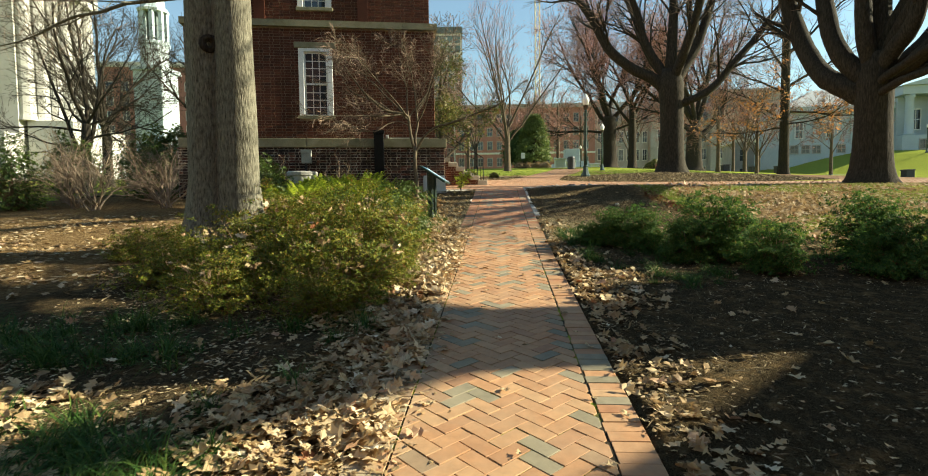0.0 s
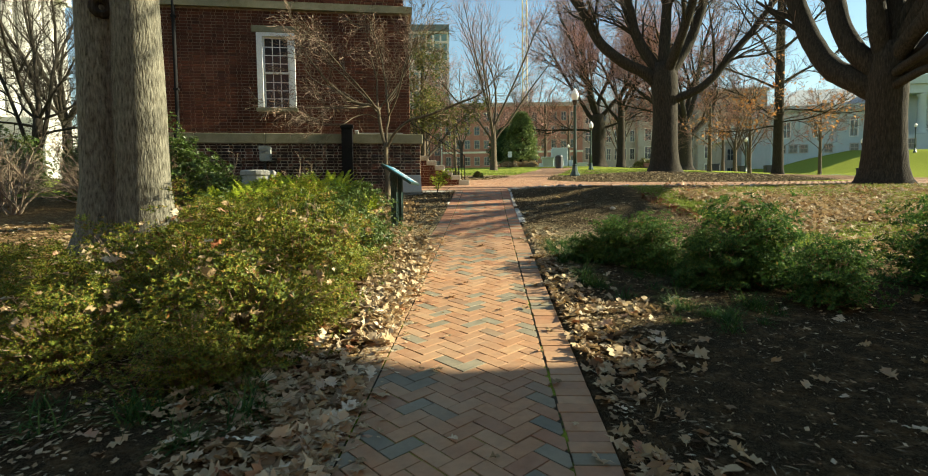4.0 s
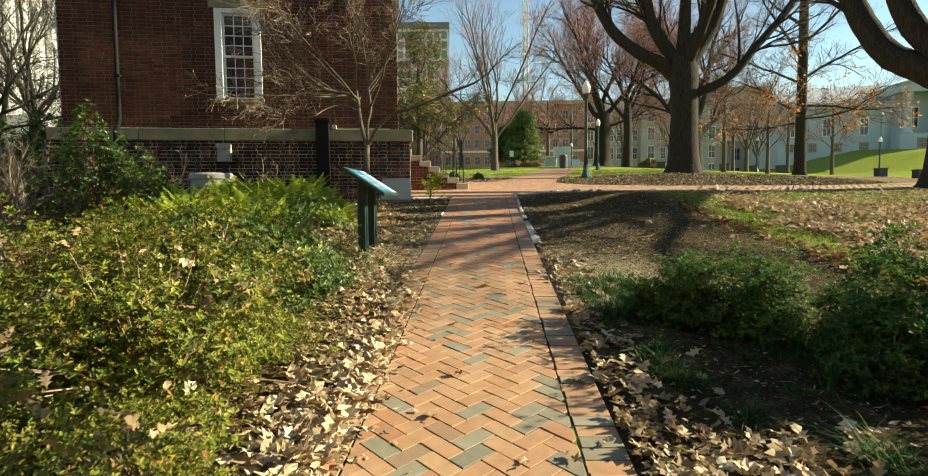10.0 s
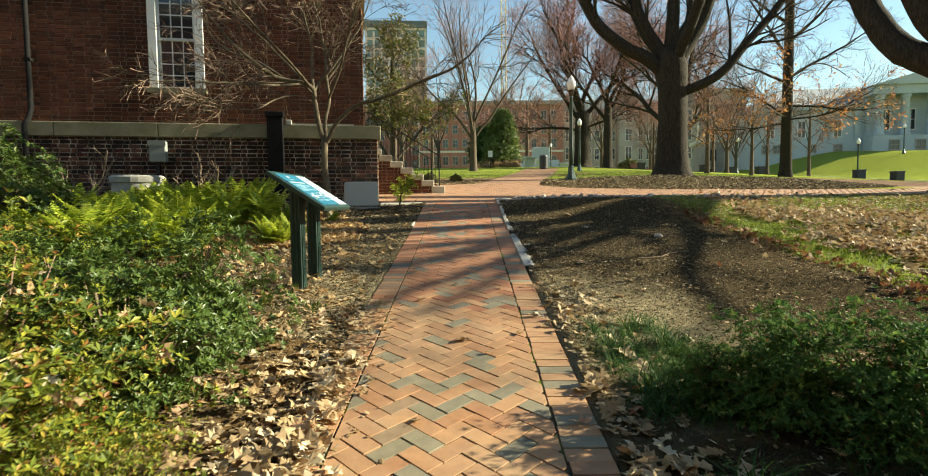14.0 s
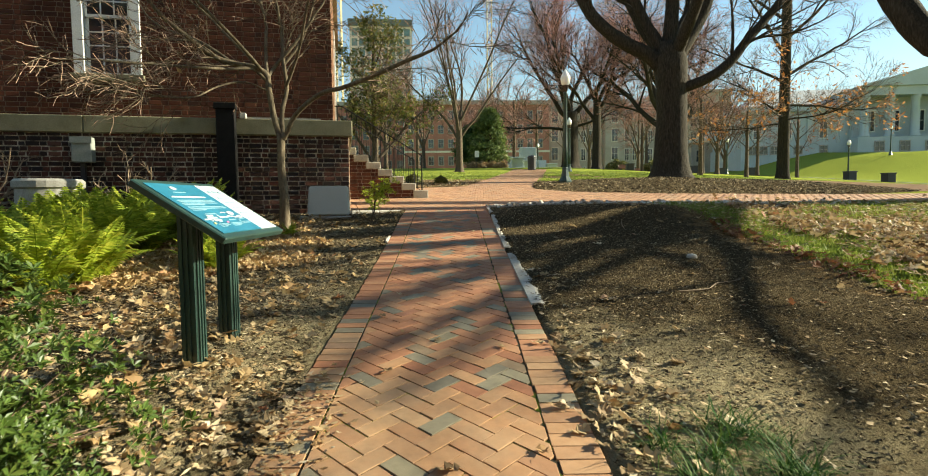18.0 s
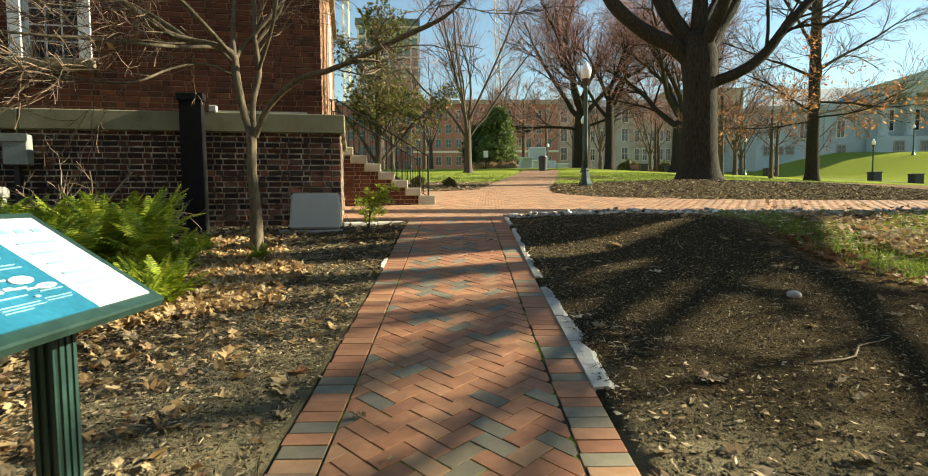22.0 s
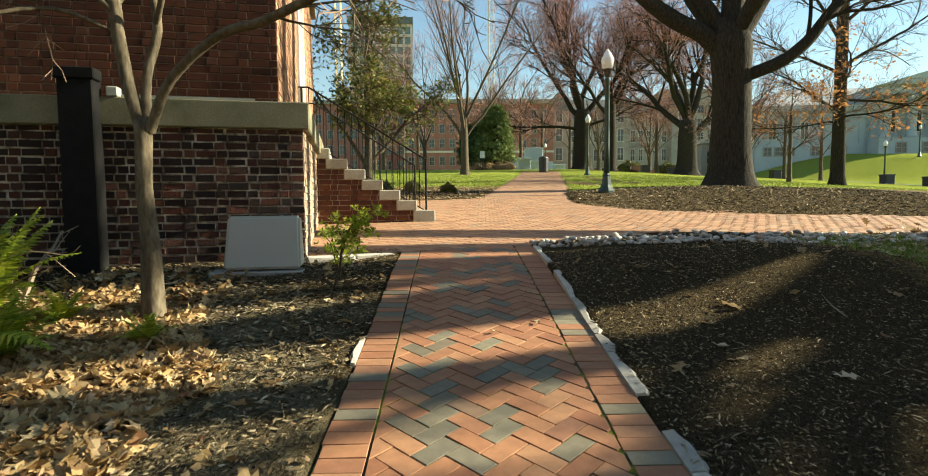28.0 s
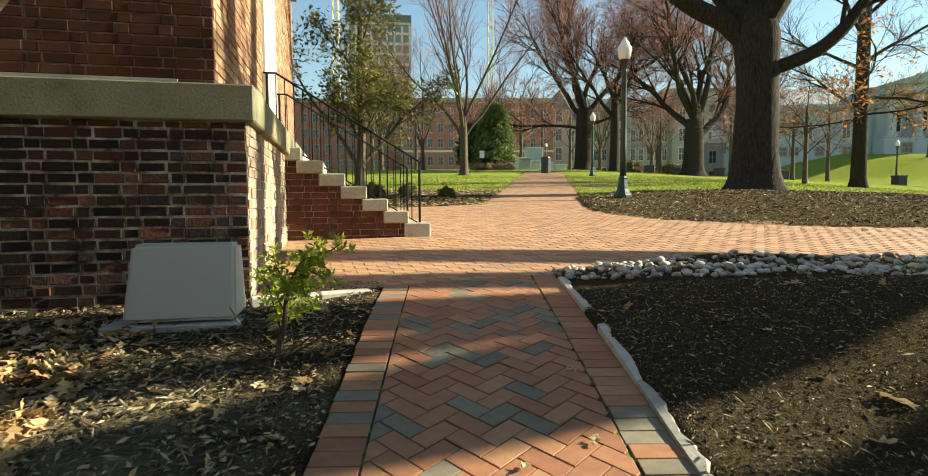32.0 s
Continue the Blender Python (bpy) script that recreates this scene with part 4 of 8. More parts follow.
# small dogwood before the house
BOUGHS_D_1 = [((-0.03, 0, 1.30), (-0.11, 0, 1.60), (-0.16, 0, 1.93), (-0.19, 0, 2.15), (-0.35, -0.1, 2.23), (-0.55, -0.2, 2.25), (-0.78, -0.3, 2.32), (-1.0, -0.5, 2.50), 0.044, 0.008, 1.2),
            ((-0.17, 0, 2.05), (-0.34, -0.1, 2.20), (-0.57, -0.4, 2.13), (-0.84, -0.7, 2.08), (-1.1, -0.9, 2.06), 0.022, 0.006, 1.2),
            ((-0.18, 0, 2.10), (-0.10, 0.1, 2.28), (0.10, 0.1, 2.5), (0.30, 0.2, 2.8), 0.026, 0.006, 1.2),
            ((-0.18, 0, 2.10), (-0.22, 0.1, 2.47), (-0.23, 0.2, 2.85), 0.028, 0.006, 1.3)]
BOUGHS_D_2 = [((0.0, 0, 1.30), (-0.01, 0.05, 1.65), (0.05, 0.1, 1.97), (0.02, 0.1, 2.32), (-0.02, 0.2, 2.8), 0.034, 0.007, 1.4),
            ((0.02, 0, 1.28), (0.22, -0.1, 1.60), (0.57, -0.2, 1.85), (0.88, -0.3, 1.91), (1.26, -0.5, 2.0), (1.82, -0.8, 2.16), 0.034, 0.007, 1.0),
            ((-0.17, 0, 1.93), (-0.42, -0.2, 2.01), (-0.68, -0.4, 1.91), (-0.86, -0.7, 1.72), (-1.10, -0.9, 1.68), 0.014, 0.005, 0.2),
            ((-0.2, 0, 2.15), (-0.5, 0.2, 2.45), (-0.9, 0.3, 2.85), 0.024, 0.006, 1.4)]
BOUGHS_D_3 = [((-0.2, 0, 2.15), (-0.45, -0.4, 2.5), (-0.8, -0.8, 2.9), 0.024, 0.006, 1.4),
            ((-0.55, -0.2, 2.25), (-1.0, -0.1, 2.55), (-1.5, 0.0, 2.75), 0.02, 0.005, 1.2),
            ((0.04, 0.1, 2.0), (0.3, -0.2, 2.4), (0.5, -0.5, 2.9), 0.022, 0.006, 1.2),
            ((0.02, 0.1, 2.3), (0.25, 0.25, 2.7), (0.4, 0.3, 3.2), 0.022, 0.006, 1.2)]
tree("dogwood_tree", "small bare dogwood with pale spreading twigs by the wall", (-1.95, 14.7), V((0.0, 0, 0.5), (-0.03, 0, 0.9), (-0.02, 0, 1.25), (-0.03, 0.0, 1.36)), (0.058, 0.052, 0.054, 0.050),
     BOUGHS_D_1 + BOUGHS_D_2 + BOUGHS_D_3,
     M["bark_tan"], M["twig"], 13, (6, 5, 5), ((0.5, 1.2), (0.3, 0.7), (0.12, 0.32)), lift=0.0, thin=0.0010, flare=1.35, sides=10, fork=34, leaves=(0.010, 0.09, M["dry_leaf"], lambda p: p.z < 2.3 and p.x < -0.4))
# straight oak with clinging leaves
tree("oak_tree", "straight oak holding orange leaves on low branches", (18.85, 36.6), V((0, 0, 2.0), (0, 0, 5.0), (0, 0, 9.0), (0, 0, 13.0)), (0.29, 0.265, 0.24, 0.18),
     [(3.0, 160, 4, 4.5, 0.05, 0.0), (3.3, 20, 6, 5.0, 0.05, 0.0), (3.2, 290, 2, 4.5, 0.05, 0.0), (3.4, 225, 4, 4.5, 0.05, 0.0), (3.6, 180, 8, 4.5, 0.07, 0.02), (4.0, 0, 12, 5, 0.07, 0.03), (4.6, 250, 10, 4.5, 0.06, 0.02), (5.2, 170, 25, 5, 0.08, 0.03), (5.5, 20, 30, 6, 0.09, 0.03), (6.5, 200, 35, 6, 0.09, 0.03), (7.5, 340, 38, 6, 0.09, 0.02), (8.5, 120, 45, 6, 0.10, 0.0), (10, 30, 50, 5, 0.09, 0.0), (11, 210, 55, 5, 0.09, 0.0)],
     M["bark_dark"], M["twig"], 21, (10, 7, 6), ((1.2, 2.6), (0.6, 1.4), (0.3, 0.7)), lift=0.02, leaves=(0.5, 0.21, M["oak_orange"], lambda p: 2.2 < p.z < 6.6 and noise.noise(p * 0.6) > 0.08), thin=0.004)
# far trees on the lawn
tree("elm_tree", "old bare elm with dark forking limbs", (20.0, 55.4), V((0, 0, 1.5), (0, 0, 3.4), (0, 0, 4.4)), (0.75, 0.68, 0.6),
     [(2.9, 8, 38, 10, 0.30, 0.04), (3.6, 160, 50, 10, 0.27, 0.03), (4.3, 60, 70, 11, 0.27, 0.0), (4.3, 120, 72, 11, 0.26, 0.0), (4.2, 250, 65, 10, 0.25, 0.02), (4.3, 330, 66, 11, 0.26, 0.01), (4.3, 200, 56, 11, 0.24, 0.01)],
     M["bark_dark"], M["twig_red"], 31, (12, 8, 7), ((3.0, 5.4), (1.5, 3.0), (0.8, 1.7)), thin=0.011, wob=0.14)
tree("elm_tree", "wide bare elm with reddish twigs beyond the walk", (14.1, 66.3), V((0, 0, 2.0), (0, 0, 4.5), (0, 0, 6.0)), (0.85, 0.8, 0.7),
     [(3.9, 188, 14, 11, 0.16, 0.05), (5.0, 175, 42, 13, 0.26, 0.03), (5.8, 130, 65, 13, 0.27, 0.0), (5.8, 60, 70, 13, 0.27, 0.0), (5.4, 10, 50, 11, 0.26, 0.02), (5.6, 260, 62, 12, 0.25, 0.02), (5.6, 215, 52, 12, 0.24, 0.02), (4.4, 350, 18, 8, 0.14, 0.05)],
     M["bark_dark"], M["twig_red"], 33, (13, 9, 7), ((3.2, 6.0), (1.6, 3.2), (0.9, 1.9)), thin=0.011, wob=0.14)
tree("elm_tree", "slimmer bare elm with twiggy crown on the lawn", (15.4, 60.8), V((0, 0, 2.0), (0, 0, 4.5), (0, 0, 6.5)), (0.42, 0.38, 0.34),
     [(4.4, 170, 50, 8, 0.18, 0.02), (5.4, 20, 52, 8, 0.18, 0.02), (6.0, 100, 68, 9, 0.2, 0.0), (6.2, 220, 66, 9, 0.2, 0.0), (6.2, 310, 66, 9, 0.2, 0.0)],
     M["bark_dark"], M["twig_red"], 35, (12, 8, 7), ((2.4, 4.6), (1.2, 2.6), (0.7, 1.5)), thin=0.009, wob=0.14)
vase = [(2.2, 180, 56, 9, 0.09, 0.02), (2.3, 10, 56, 9, 0.09, 0.02), (2.5, 100, 66, 10, 0.10, 0.0), (2.6, 250, 66, 9, 0.09, 0.0), (3.2, 165, 68, 10, 0.09, 0.0), (3.4, 335, 62, 10, 0.09, 0.0), (3.6, 60, 76, 10, 0.10, 0.0), (3.8, 200, 74, 10, 0.09, 0.0)]
mid = tree("zelkova_tree", "upright vase-shaped bare tree on the grass", (1.55, 47.3), V((0, 0, 1.5), (0, 0, 2.6), (0, 0, 4.0)), (0.24, 0.22, 0.18), vase,
           M["bark_thin"], M["twig_red"], 41, (9, 6, 5), ((2.2, 4.2), (1.1, 2.3), (0.6, 1.3)), lift=0.05, thin=0.003, fork=24, wob=0.07)
young = tree("young_tree", "young bare tree with a slim pale trunk", (17.3, 43.0), V((0, 0, 1.5), (0, 0, 3.0), (0, 0, 5.0)), (0.13, 0.11, 0.08),
             [(1.9, 170, 45, 3, 0.04, 0.03), (2.3, 30, 45, 3, 0.04, 0.03), (2.8, 100, 55, 3, 0.04, 0.02), (3.2, 250, 55, 3, 0.04, 0.02), (3.8, 350, 60, 3, 0.04, 0.0), (4.6, 150, 70, 3, 0.04, 0.0)],
             M["bark_thin"], M["twig_red"], 43, (7, 5, 4), ((0.8, 1.6), (0.4, 0.9), (0.2, 0.5)), thin=0.007, group="young trees")


def set_copy(ob, x, y, turn=0.0, size=1.0, label="", lift=0.0):
    c = copy_thing(ob, pose(x, y, gz(x, y) + lift, 0, 0, turn))
    c.scale = (size, size, size)
    if label:
        tagged(c, label)
    return c


for x, y, turn, size in ((27.0, 63.0, 40, 1.15), (43.5, 73.0, 90, 1.5), (31.0, 60.0, 170, 1.1), (9.2, 75.0, 230, 1.7), (24.0, 72.0, 300, 1.2), (19.0, 40.5, 110, 0.8)):
    set_copy(young, x, y, turn, size)
for x, y, turn, size, lb in ((-1.5, 62.0, 70, 0.75, "small bare tree before the brick houses"), (26.0, 58.0, 200, 0.75, "bare tree with fine reddish twigs"), (34.0, 72.0, 20, 0.8, "bare tree on the far lawn"), (8.0, 84.0, 120, 1.0, "pale bare tree near the white pedestals"), (22.0, 88.0, 250, 1.1, "bare tree before the grey stone hall"), (-6.0, 70.0, 310, 1.0, "bare tree with a vase-shaped crown"), (30, 90, 45, 1.1, "bare tree far behind the lawn")):
    set_copy(mid, x, y, turn, size, lb)


for x, y, turn, size in ((-4.0, 108.0, 40, 2.3), (3.5, 98.0, 90, 2.0), (10.0, 118.0, 170, 2.4), (-11.0, 104.0, 230, 2.2), (17.0, 104.0, 300, 2.2), (24.0, 114.0, 110, 2.4), (38.0, 108.0, 10, 2.2)):
    set_copy(young, x, y, turn, size, "bare tree before the far buildings")


# ---- lamps ----
def lamp_post(x, y):
    e = empty("street_lamp", (x, y, gz(x, y)))
    tagged(e, "dark green cast-iron lamp post with a white acorn globe", "lamp", "park lamps")
    part("base", lathe([(0.21, -0.1), (0.21, 0.05), (0.19, 0.09), (0.17, 0.12), (0.135, 0.2), (0.115, 0.32), (0.10, 0.42), (0.11, 0.45), (0.085, 0.5)], 8), M["green_metal"], e)
    part("shaft", lathe([(0.078, 0.48), (0.07, 1.2), (0.058, 2.85), (0.066, 2.87), (0.066, 2.92), (0.05, 2.95)], 16), M["green_metal"], e, smooth=True)
    part("collar", lathe([(0.05, 2.94), (0.075, 2.98), (0.09, 3.06), (0.115, 3.12), (0.12, 3.15), (0.09, 3.16)], 16), M["bark_thin"], e, "brownish metal collar")
    part("globe", lathe([(0.10, 3.15), (0.13, 3.2), (0.165, 3.38), (0.15, 3.44), (0.12, 3.48), (0.09, 3.56), (0.05, 3.6), (0.045, 3.63), (0.01, 3.66)], 16), M["globe"], e, "white acorn globe", True)
    return e


lamp = lamp_post(4.3, 25.15)
for x, y in ((8.9, 44.4), (6.6, 66.0), (13.0, 80.0), (37.5, 56.5), (24.5, 66.0), (28.5, 61.0)):
    copy_thing(lamp, pose(x, y, gz(x, y)))
copy_thing(lamp, pose(56.0, 74.0, gz(56, 74)))


def trash_can():
    e = empty("trash_can", (7.5, 51.4, gz(7.5, 51.4)))
    tagged(e, "dark green slatted litter bin beside the far path", "bin")
    part("barrel", lathe([(0.30, -0.02), (0.33, 0.05), (0.36, 0.95), (0.38, 0.97), (0.38, 1.02), (0.33, 1.03)], 16), M["black_metal"], e)
    part("lid", lathe([(0.33, 1.03), (0.30, 1.12), (0.14, 1.16)], 16), M["black_metal"], e)


trash_can()


# ---- shrubs, ferns, grass ----
def rosette(vs, fs, p, up, size, rng, n=6):
    """A whorl of small leaves at a twig's tip."""
    up = up.normalized()
    s = up.orthogonal().normalized()
    s.rotate(Matrix.Rotation(rng.uniform(0, 6.28), 3, up))
    for k in range(n):
        d = s.copy()
        d.rotate(Matrix.Rotation(6.283 * k / n + rng.uniform(-0.25, 0.25), 3, up))
        d = (d + up * rng.uniform(0.25, 0.9)).normalized()
        w = d.cross(up)
        if w.length < 1e-4:
            continue
        w.normalize()
        nn = w.cross(d)
        h = size * rng.uniform(0.7, 1.2)
        o = len(vs)
        c = p + d * (h * 0.55) + nn * (h * 0.08)
        vs += [tuple(p), tuple(c + w * (h * 0.2)), tuple(p + d * h), tuple(c - w * (h * 0.2))]
        fs += [(o, o + 1, o + 2), (o, o + 2, o + 3)]


def bush(name, label, mat, rx, ry, h, tips, size, seed, lumps=0.25, leafs=6, group="", inner=0.35, stem_mat=None, low=0.0, clump=1):
    """A shrub: branching stems under a ragged coat of leaf whorls."""
    rng = random.Random(seed)
    b = empty(name)
    tagged(b, label, "shrub", group)
    sv, sf, lv, lf = [], [], [], []
    for k in range(tips // clump):
        a = rng.uniform(0, 6.283)
        q = rng.random() ** 0.55
        zz = low + (1 - low) * (1 - q ** 2.2) ** 0.6 if rng.random() > 0.25 else rng.uniform(low, 1) * (1 - q ** 2) ** 0.5
        d = Vector((math.cos(a) * q, math.sin(a) * q, zz))
        lump = 1 + lumps * noise.noise(Vector((d.x * 2.3 + seed, d.y * 2.3, d.z * 2.3))) + lumps * 0.6 * noise.noise(Vector((d.x * 6 + seed, d.y * 6, d.z * 6)))
        depth = 1.0 if rng.random() > inner else rng.uniform(0.55, 0.97)
        if clump > 1 and noise.noise(Vector((d.x * rx * 5.5 + seed * 7, d.y * ry * 5.5, d.z * h * 6.5))) < 0.04:
            depth *= 0.62
        p = Vector((d.x * rx, d.y * ry, max(0.04, d.z * h))) * (lump * depth)
        up = Vector((d.x * 0.8, d.y * 0.8, 0.5 + d.z * 0.6)) + Vector((rng.gauss(0, 0.3), rng.gauss(0, 0.3), rng.gauss(0, 0.3)))
        rosette(lv, lf, p, up, size * rng.uniform(0.75, 1.25), rng, leafs)
        for _ in range(clump - 1):
            # a flat spray of whorls round the twig's tip
            w = size * 1.5
            rosette(lv, lf, p + Vector((rng.gauss(0, w), rng.gauss(0, w), rng.gauss(0, w * 0.45))), up + Vector((rng.gauss(0, 0.3), rng.gauss(0, 0.3), 0)), size * rng.uniform(0.7, 1.2), rng, leafs)
        if k % (9 if clump == 1 else 4) == 0:
            root = Vector((d.x * rx * 0.15, d.y * ry * 0.15, -0.05))
            mid_ = root.lerp(p, 0.5) + Vector((0, 0, h * 0.12))
            tube(sv, sf, [root, mid_, root.lerp(p, 0.9)], [0.008, 0.005, 0.002], 3)
    tagged(part("stem_frame", (sv, sf), stem_mat or M["twig"], b), kind="stuff")
    tagged(part("foliage", (lv, lf), mat, b), kind="stuff")
    return b


def place(ob, x, y, turn=0.0, size=1.0, first=[]):
    """Put the model itself on its first call, copies after."""
    m = pose(x, y, gz(x, y), 0, 0, turn)
    if ob.name not in first:
        first.append(ob.name)
        ob.matrix_basis = m
        ob.scale = (size, size, size)
        return ob
    c = copy_thing(ob, m)
    c.scale = (size, size, size)
    return c


AZALEA_TOPS = []
az_a = bush("azalea_shrub", "spreading azalea with small yellow-green leaves", M["azalea"], 1.0, 1.0, 0.78, 5600, 0.034, 1, group="azaleas", lumps=0.42, clump=8, leafs=5)
az_b = bush("azalea_shrub", "spreading azalea with small yellow-green leaves", M["azalea"], 0.85, 0.95, 0.72, 4800, 0.034, 2, group="azaleas", lumps=0.42, clump=8, leafs=5)
az_c = bush("azalea_shrub", "spreading azalea with small yellow-green leaves", M["azalea"], 1.1, 0.9, 0.84, 5800, 0.035, 3, group="azaleas", lumps=0.42, clump=8, leafs=5)
for ob, x, y, turn, size in ((az_b, -1.42, 5.3, 0, 0.84), (az_a, -2.2, 5.95, 40, 0.88), (az_c, -1.54, 6.7, 90, 0.98), (az_a, -2.95, 6.6, 200, 0.82), (az_c, -1.85, 7.8, 300, 1.0), (az_b, -2.9, 7.7, 130, 1.0),
                             (az_a, -3.0, 8.9, 10, 0.85), (az_c, -3.9, 9.8, 150, 0.65), (az_b, -4.0, 6.9, 250, 0.62), (az_a, -2.55, 5.0, 160, 0.62), (az_c, -1.5, 4.75, 20, 0.48), (az_b, -1.12, 5.95, 210, 0.44), (az_a, -1.2, 7.35, 100, 0.42), (az_a, -3.5, 5.9, 70, 0.62), (az_b, -4.9, 7.4, 20, 0.55)):
    place(ob, x, y, turn, size)
    AZALEA_TOPS.append((0.8, x, y, size))
green = bush("evergreen_shrub", "dense evergreen shrub with fresh green leaves", M["bush"], 0.62, 0.62, 0.70, 4200, 0.034, 4, group="evergreen shrubs", clump=6, leafs=5)
for x, y, turn, size in ((-1.47, 8.72, 0, 1.08), (-1.50, 8.15, 70, 0.98), (-2.35, 9.0, 200, 0.95), (-3.3, 9.7, 20, 0.75), (-2.2, 8.3, 250, 0.85), (-4.1, 10.6, 150, 0.8)):
    place(green, x, y, turn, size)
tall = bush("laurel_shrub", "tall leafy laurel shrub near the house", M["bush"], 1.0, 1.0, 1.75, 1800, 0.085, 6, group="laurels", lumps=0.45)
for x, y, turn, size in ((-10.6, 18.0, 0, 1.0), (-5.9, 12.6, 90, 0.85), (-9.0, 17.2, 200, 0.8), (-9.5, 15.5, 50, 0.8), (-12.5, 14.0, 130, 0.85), (-10.5, 18.0, 250, 1.0), (-17.0, 22.0, 30, 1.1), (-13.5, 21.0, 300, 1.0), (-15.0, 15.0, 170, 0.9), (-4.9, 12.2, 20, 0.55)):
    place(tall, x, y, turn, size)
nan_ = bush("nandina_shrub", "dark green nandina bush on the mulch", M["nandina"], 0.56, 0.54, 0.80, 4200, 0.042, 8, group="nandinas", lumps=0.55, leafs=5, clump=9)
for x, y, turn, size in ((1.45, 8.15, 100, 0.36), (1.72, 7.95, 0, 0.60), (2.10, 7.75, 40, 0.68), (2.42, 6.95, 190, 0.62), (2.55, 7.35, 250, 0.60), (2.86, 7.05, 60, 0.98), (3.15, 6.3, 140, 0.68), (4.6, 6.9, 20, 0.95), (5.2, 6.4, 220, 0.9), (4.25, 6.1, 310, 0.72)):
    place(nan_, x, y, turn, size)


def sprig():
    """A thin young shrub beside the path's end."""
    rng = random.Random(77)
    b = empty("young_shrub", (-0.84, 15.35, gz(-0.84, 15.35)))
    tagged(b, "thin young shrub with a few bright green leaves", "shrub")
    stem = wander(rng, Vector((0, 0, -0.03)), Vector((0.05, 0, 1)), 0.66, 6, 0.016, 0.007, 0.05, 0.15)
    vs, fs, lv, lf = [], [], [], []
    tube(vs, fs, *stem, 7)
    for c in offshoots(rng, stem, 10, 0.25, 60, 0.6, (0.25, 0.42), 0.0, 4, 0.15):
        tube(vs, fs, *c, 4)
        for p in c[0][1:]:
            for _ in range(7):
                rosette(lv, lf, p + Vector((rng.gauss(0, 0.035), rng.gauss(0, 0.035), rng.gauss(0, 0.03))), Vector((rng.gauss(0, 0.5), rng.gauss(0, 0.5), 1)), 0.044, rng, 5)
    for k in range(5):
        c = wander(rng, Vector((0.02, -0.02, 0.0)), polar(rng.uniform(0, 360), 30), 0.4, 4, 0.006, 0.003, 0.0, 0.2)
        tube(vs, fs, *c, 4)
    part("stem", (vs, fs), M["bark_thin"], b)
    tagged(part("foliage", (lv, lf), M["fern"], b), kind="stuff")


sprig()


def fern_model(seed):
    rng = random.Random(seed)
    b = empty("fern")
    tagged(b, "yellow-green fern with arching fronds by the wall", "fern", "ferns")
    for k in range(17):
        vs, fs = [], []
        az = 360 * k / 17 + rng.uniform(-14, 14)
        line, _ = wander(rng, Vector((0, 0, 0)), polar(az, rng.uniform(55, 84)), rng.uniform(0.50, 0.78), 12, 0.01, 0.004, -0.10, 0.05)
        for i in range(1, len(line) - 1):
            d = (line[i + 1] - line[i]).normalized()
            s = d.cross(Vector((0, 0, 1))).normalized()
            for half in (0.0, 0.5):
                p = line[i].lerp(line[i + 1], half)
                f = (i + half) / (len(line) - 1)
                ln = 0.115 * math.sin(math.pi * min(1, 0.18 + 0.80 * f)) + 0.012
                for sg in (-1, 1):
                    # a narrow leaflet, widest near its foot and drooping at the tip
                    o = len(vs)
                    droop = Vector((0, 0, (0.15 + 0.25 * rng.random()) * ln))
                    q = p + s * (sg * ln * 0.45) + d * (ln * 0.15)
                    tip = p + s * (sg * ln) + d * (ln * 0.4) - droop
                    vs += [tuple(p - d * 0.010), tuple(p + d * 0.012), tuple(q + d * 0.012), tuple(q - d * 0.010), tuple(tip)]
                    fs += [(o, o + 1, o + 2, o + 3), (o + 3, o + 2, o + 4)]
        tube(vs, fs, line[::3], [0.004] * len(line[::3]), 3)
        part("frond", (vs, fs), M["fern"], b)
    return b


f1, f2 = fern_model(1), fern_model(2)
frng = random.Random(50)
for k in range(64):
    x, y = frng.uniform(-5.3, -1.9), frng.uniform(11.7, 14.9)
    if x > -2.35 and not 12.3 < y < 13.4 or x > -3.0 and y > 14.0:
        continue
    place(f1 if k % 2 else f2, x, y, frng.uniform(0, 360), frng.uniform(0.92, 1.22) * (0.55 if x > -2.6 else 1.0))
for x, y, s in ((-2.25, 12.9, 0.56), (-2.95, 12.2, 0.9), (-1.75, 14.2, 0.35), (-2.5, 14.6, 0.4), (-1.95, 12.75, 0.55)):
    place(f1, x, y, 30 * x, s)


def clump_model(seed, blades=70, h=0.26):
    rng = random.Random(seed)
    b = empty("grass_clump")
    tagged(b, "tuft of dark green arching grass blades", "grass", "grass tufts")
    vs, fs = [], []
    for k in range(blades):
        az, el = rng.uniform(0, 360), rng.uniform(25, 78)
        line, _ = wander(rng, Vector((rng.gauss(0, 0.05), rng.gauss(0, 0.05), -0.01)), polar(az, el), h * rng.uniform(0.7, 1.4), 4, 0, 0, -0.34, 0.06)
        s = polar(az + 90, 0) * 0.0045
        o = len(vs)
        for i, p in enumerate(line):
            w = s * (1 - i / 4.3)
            vs += [tuple(p - w), tuple(p + w)]
        for i in range(4):
            fs.append((o + 2 * i, o + 2 * i + 1, o + 2 * i + 3, o + 2 * i + 2))
    tagged(part("tuft", (vs, fs), M["liriope"], b), kind="stuff")
    return b


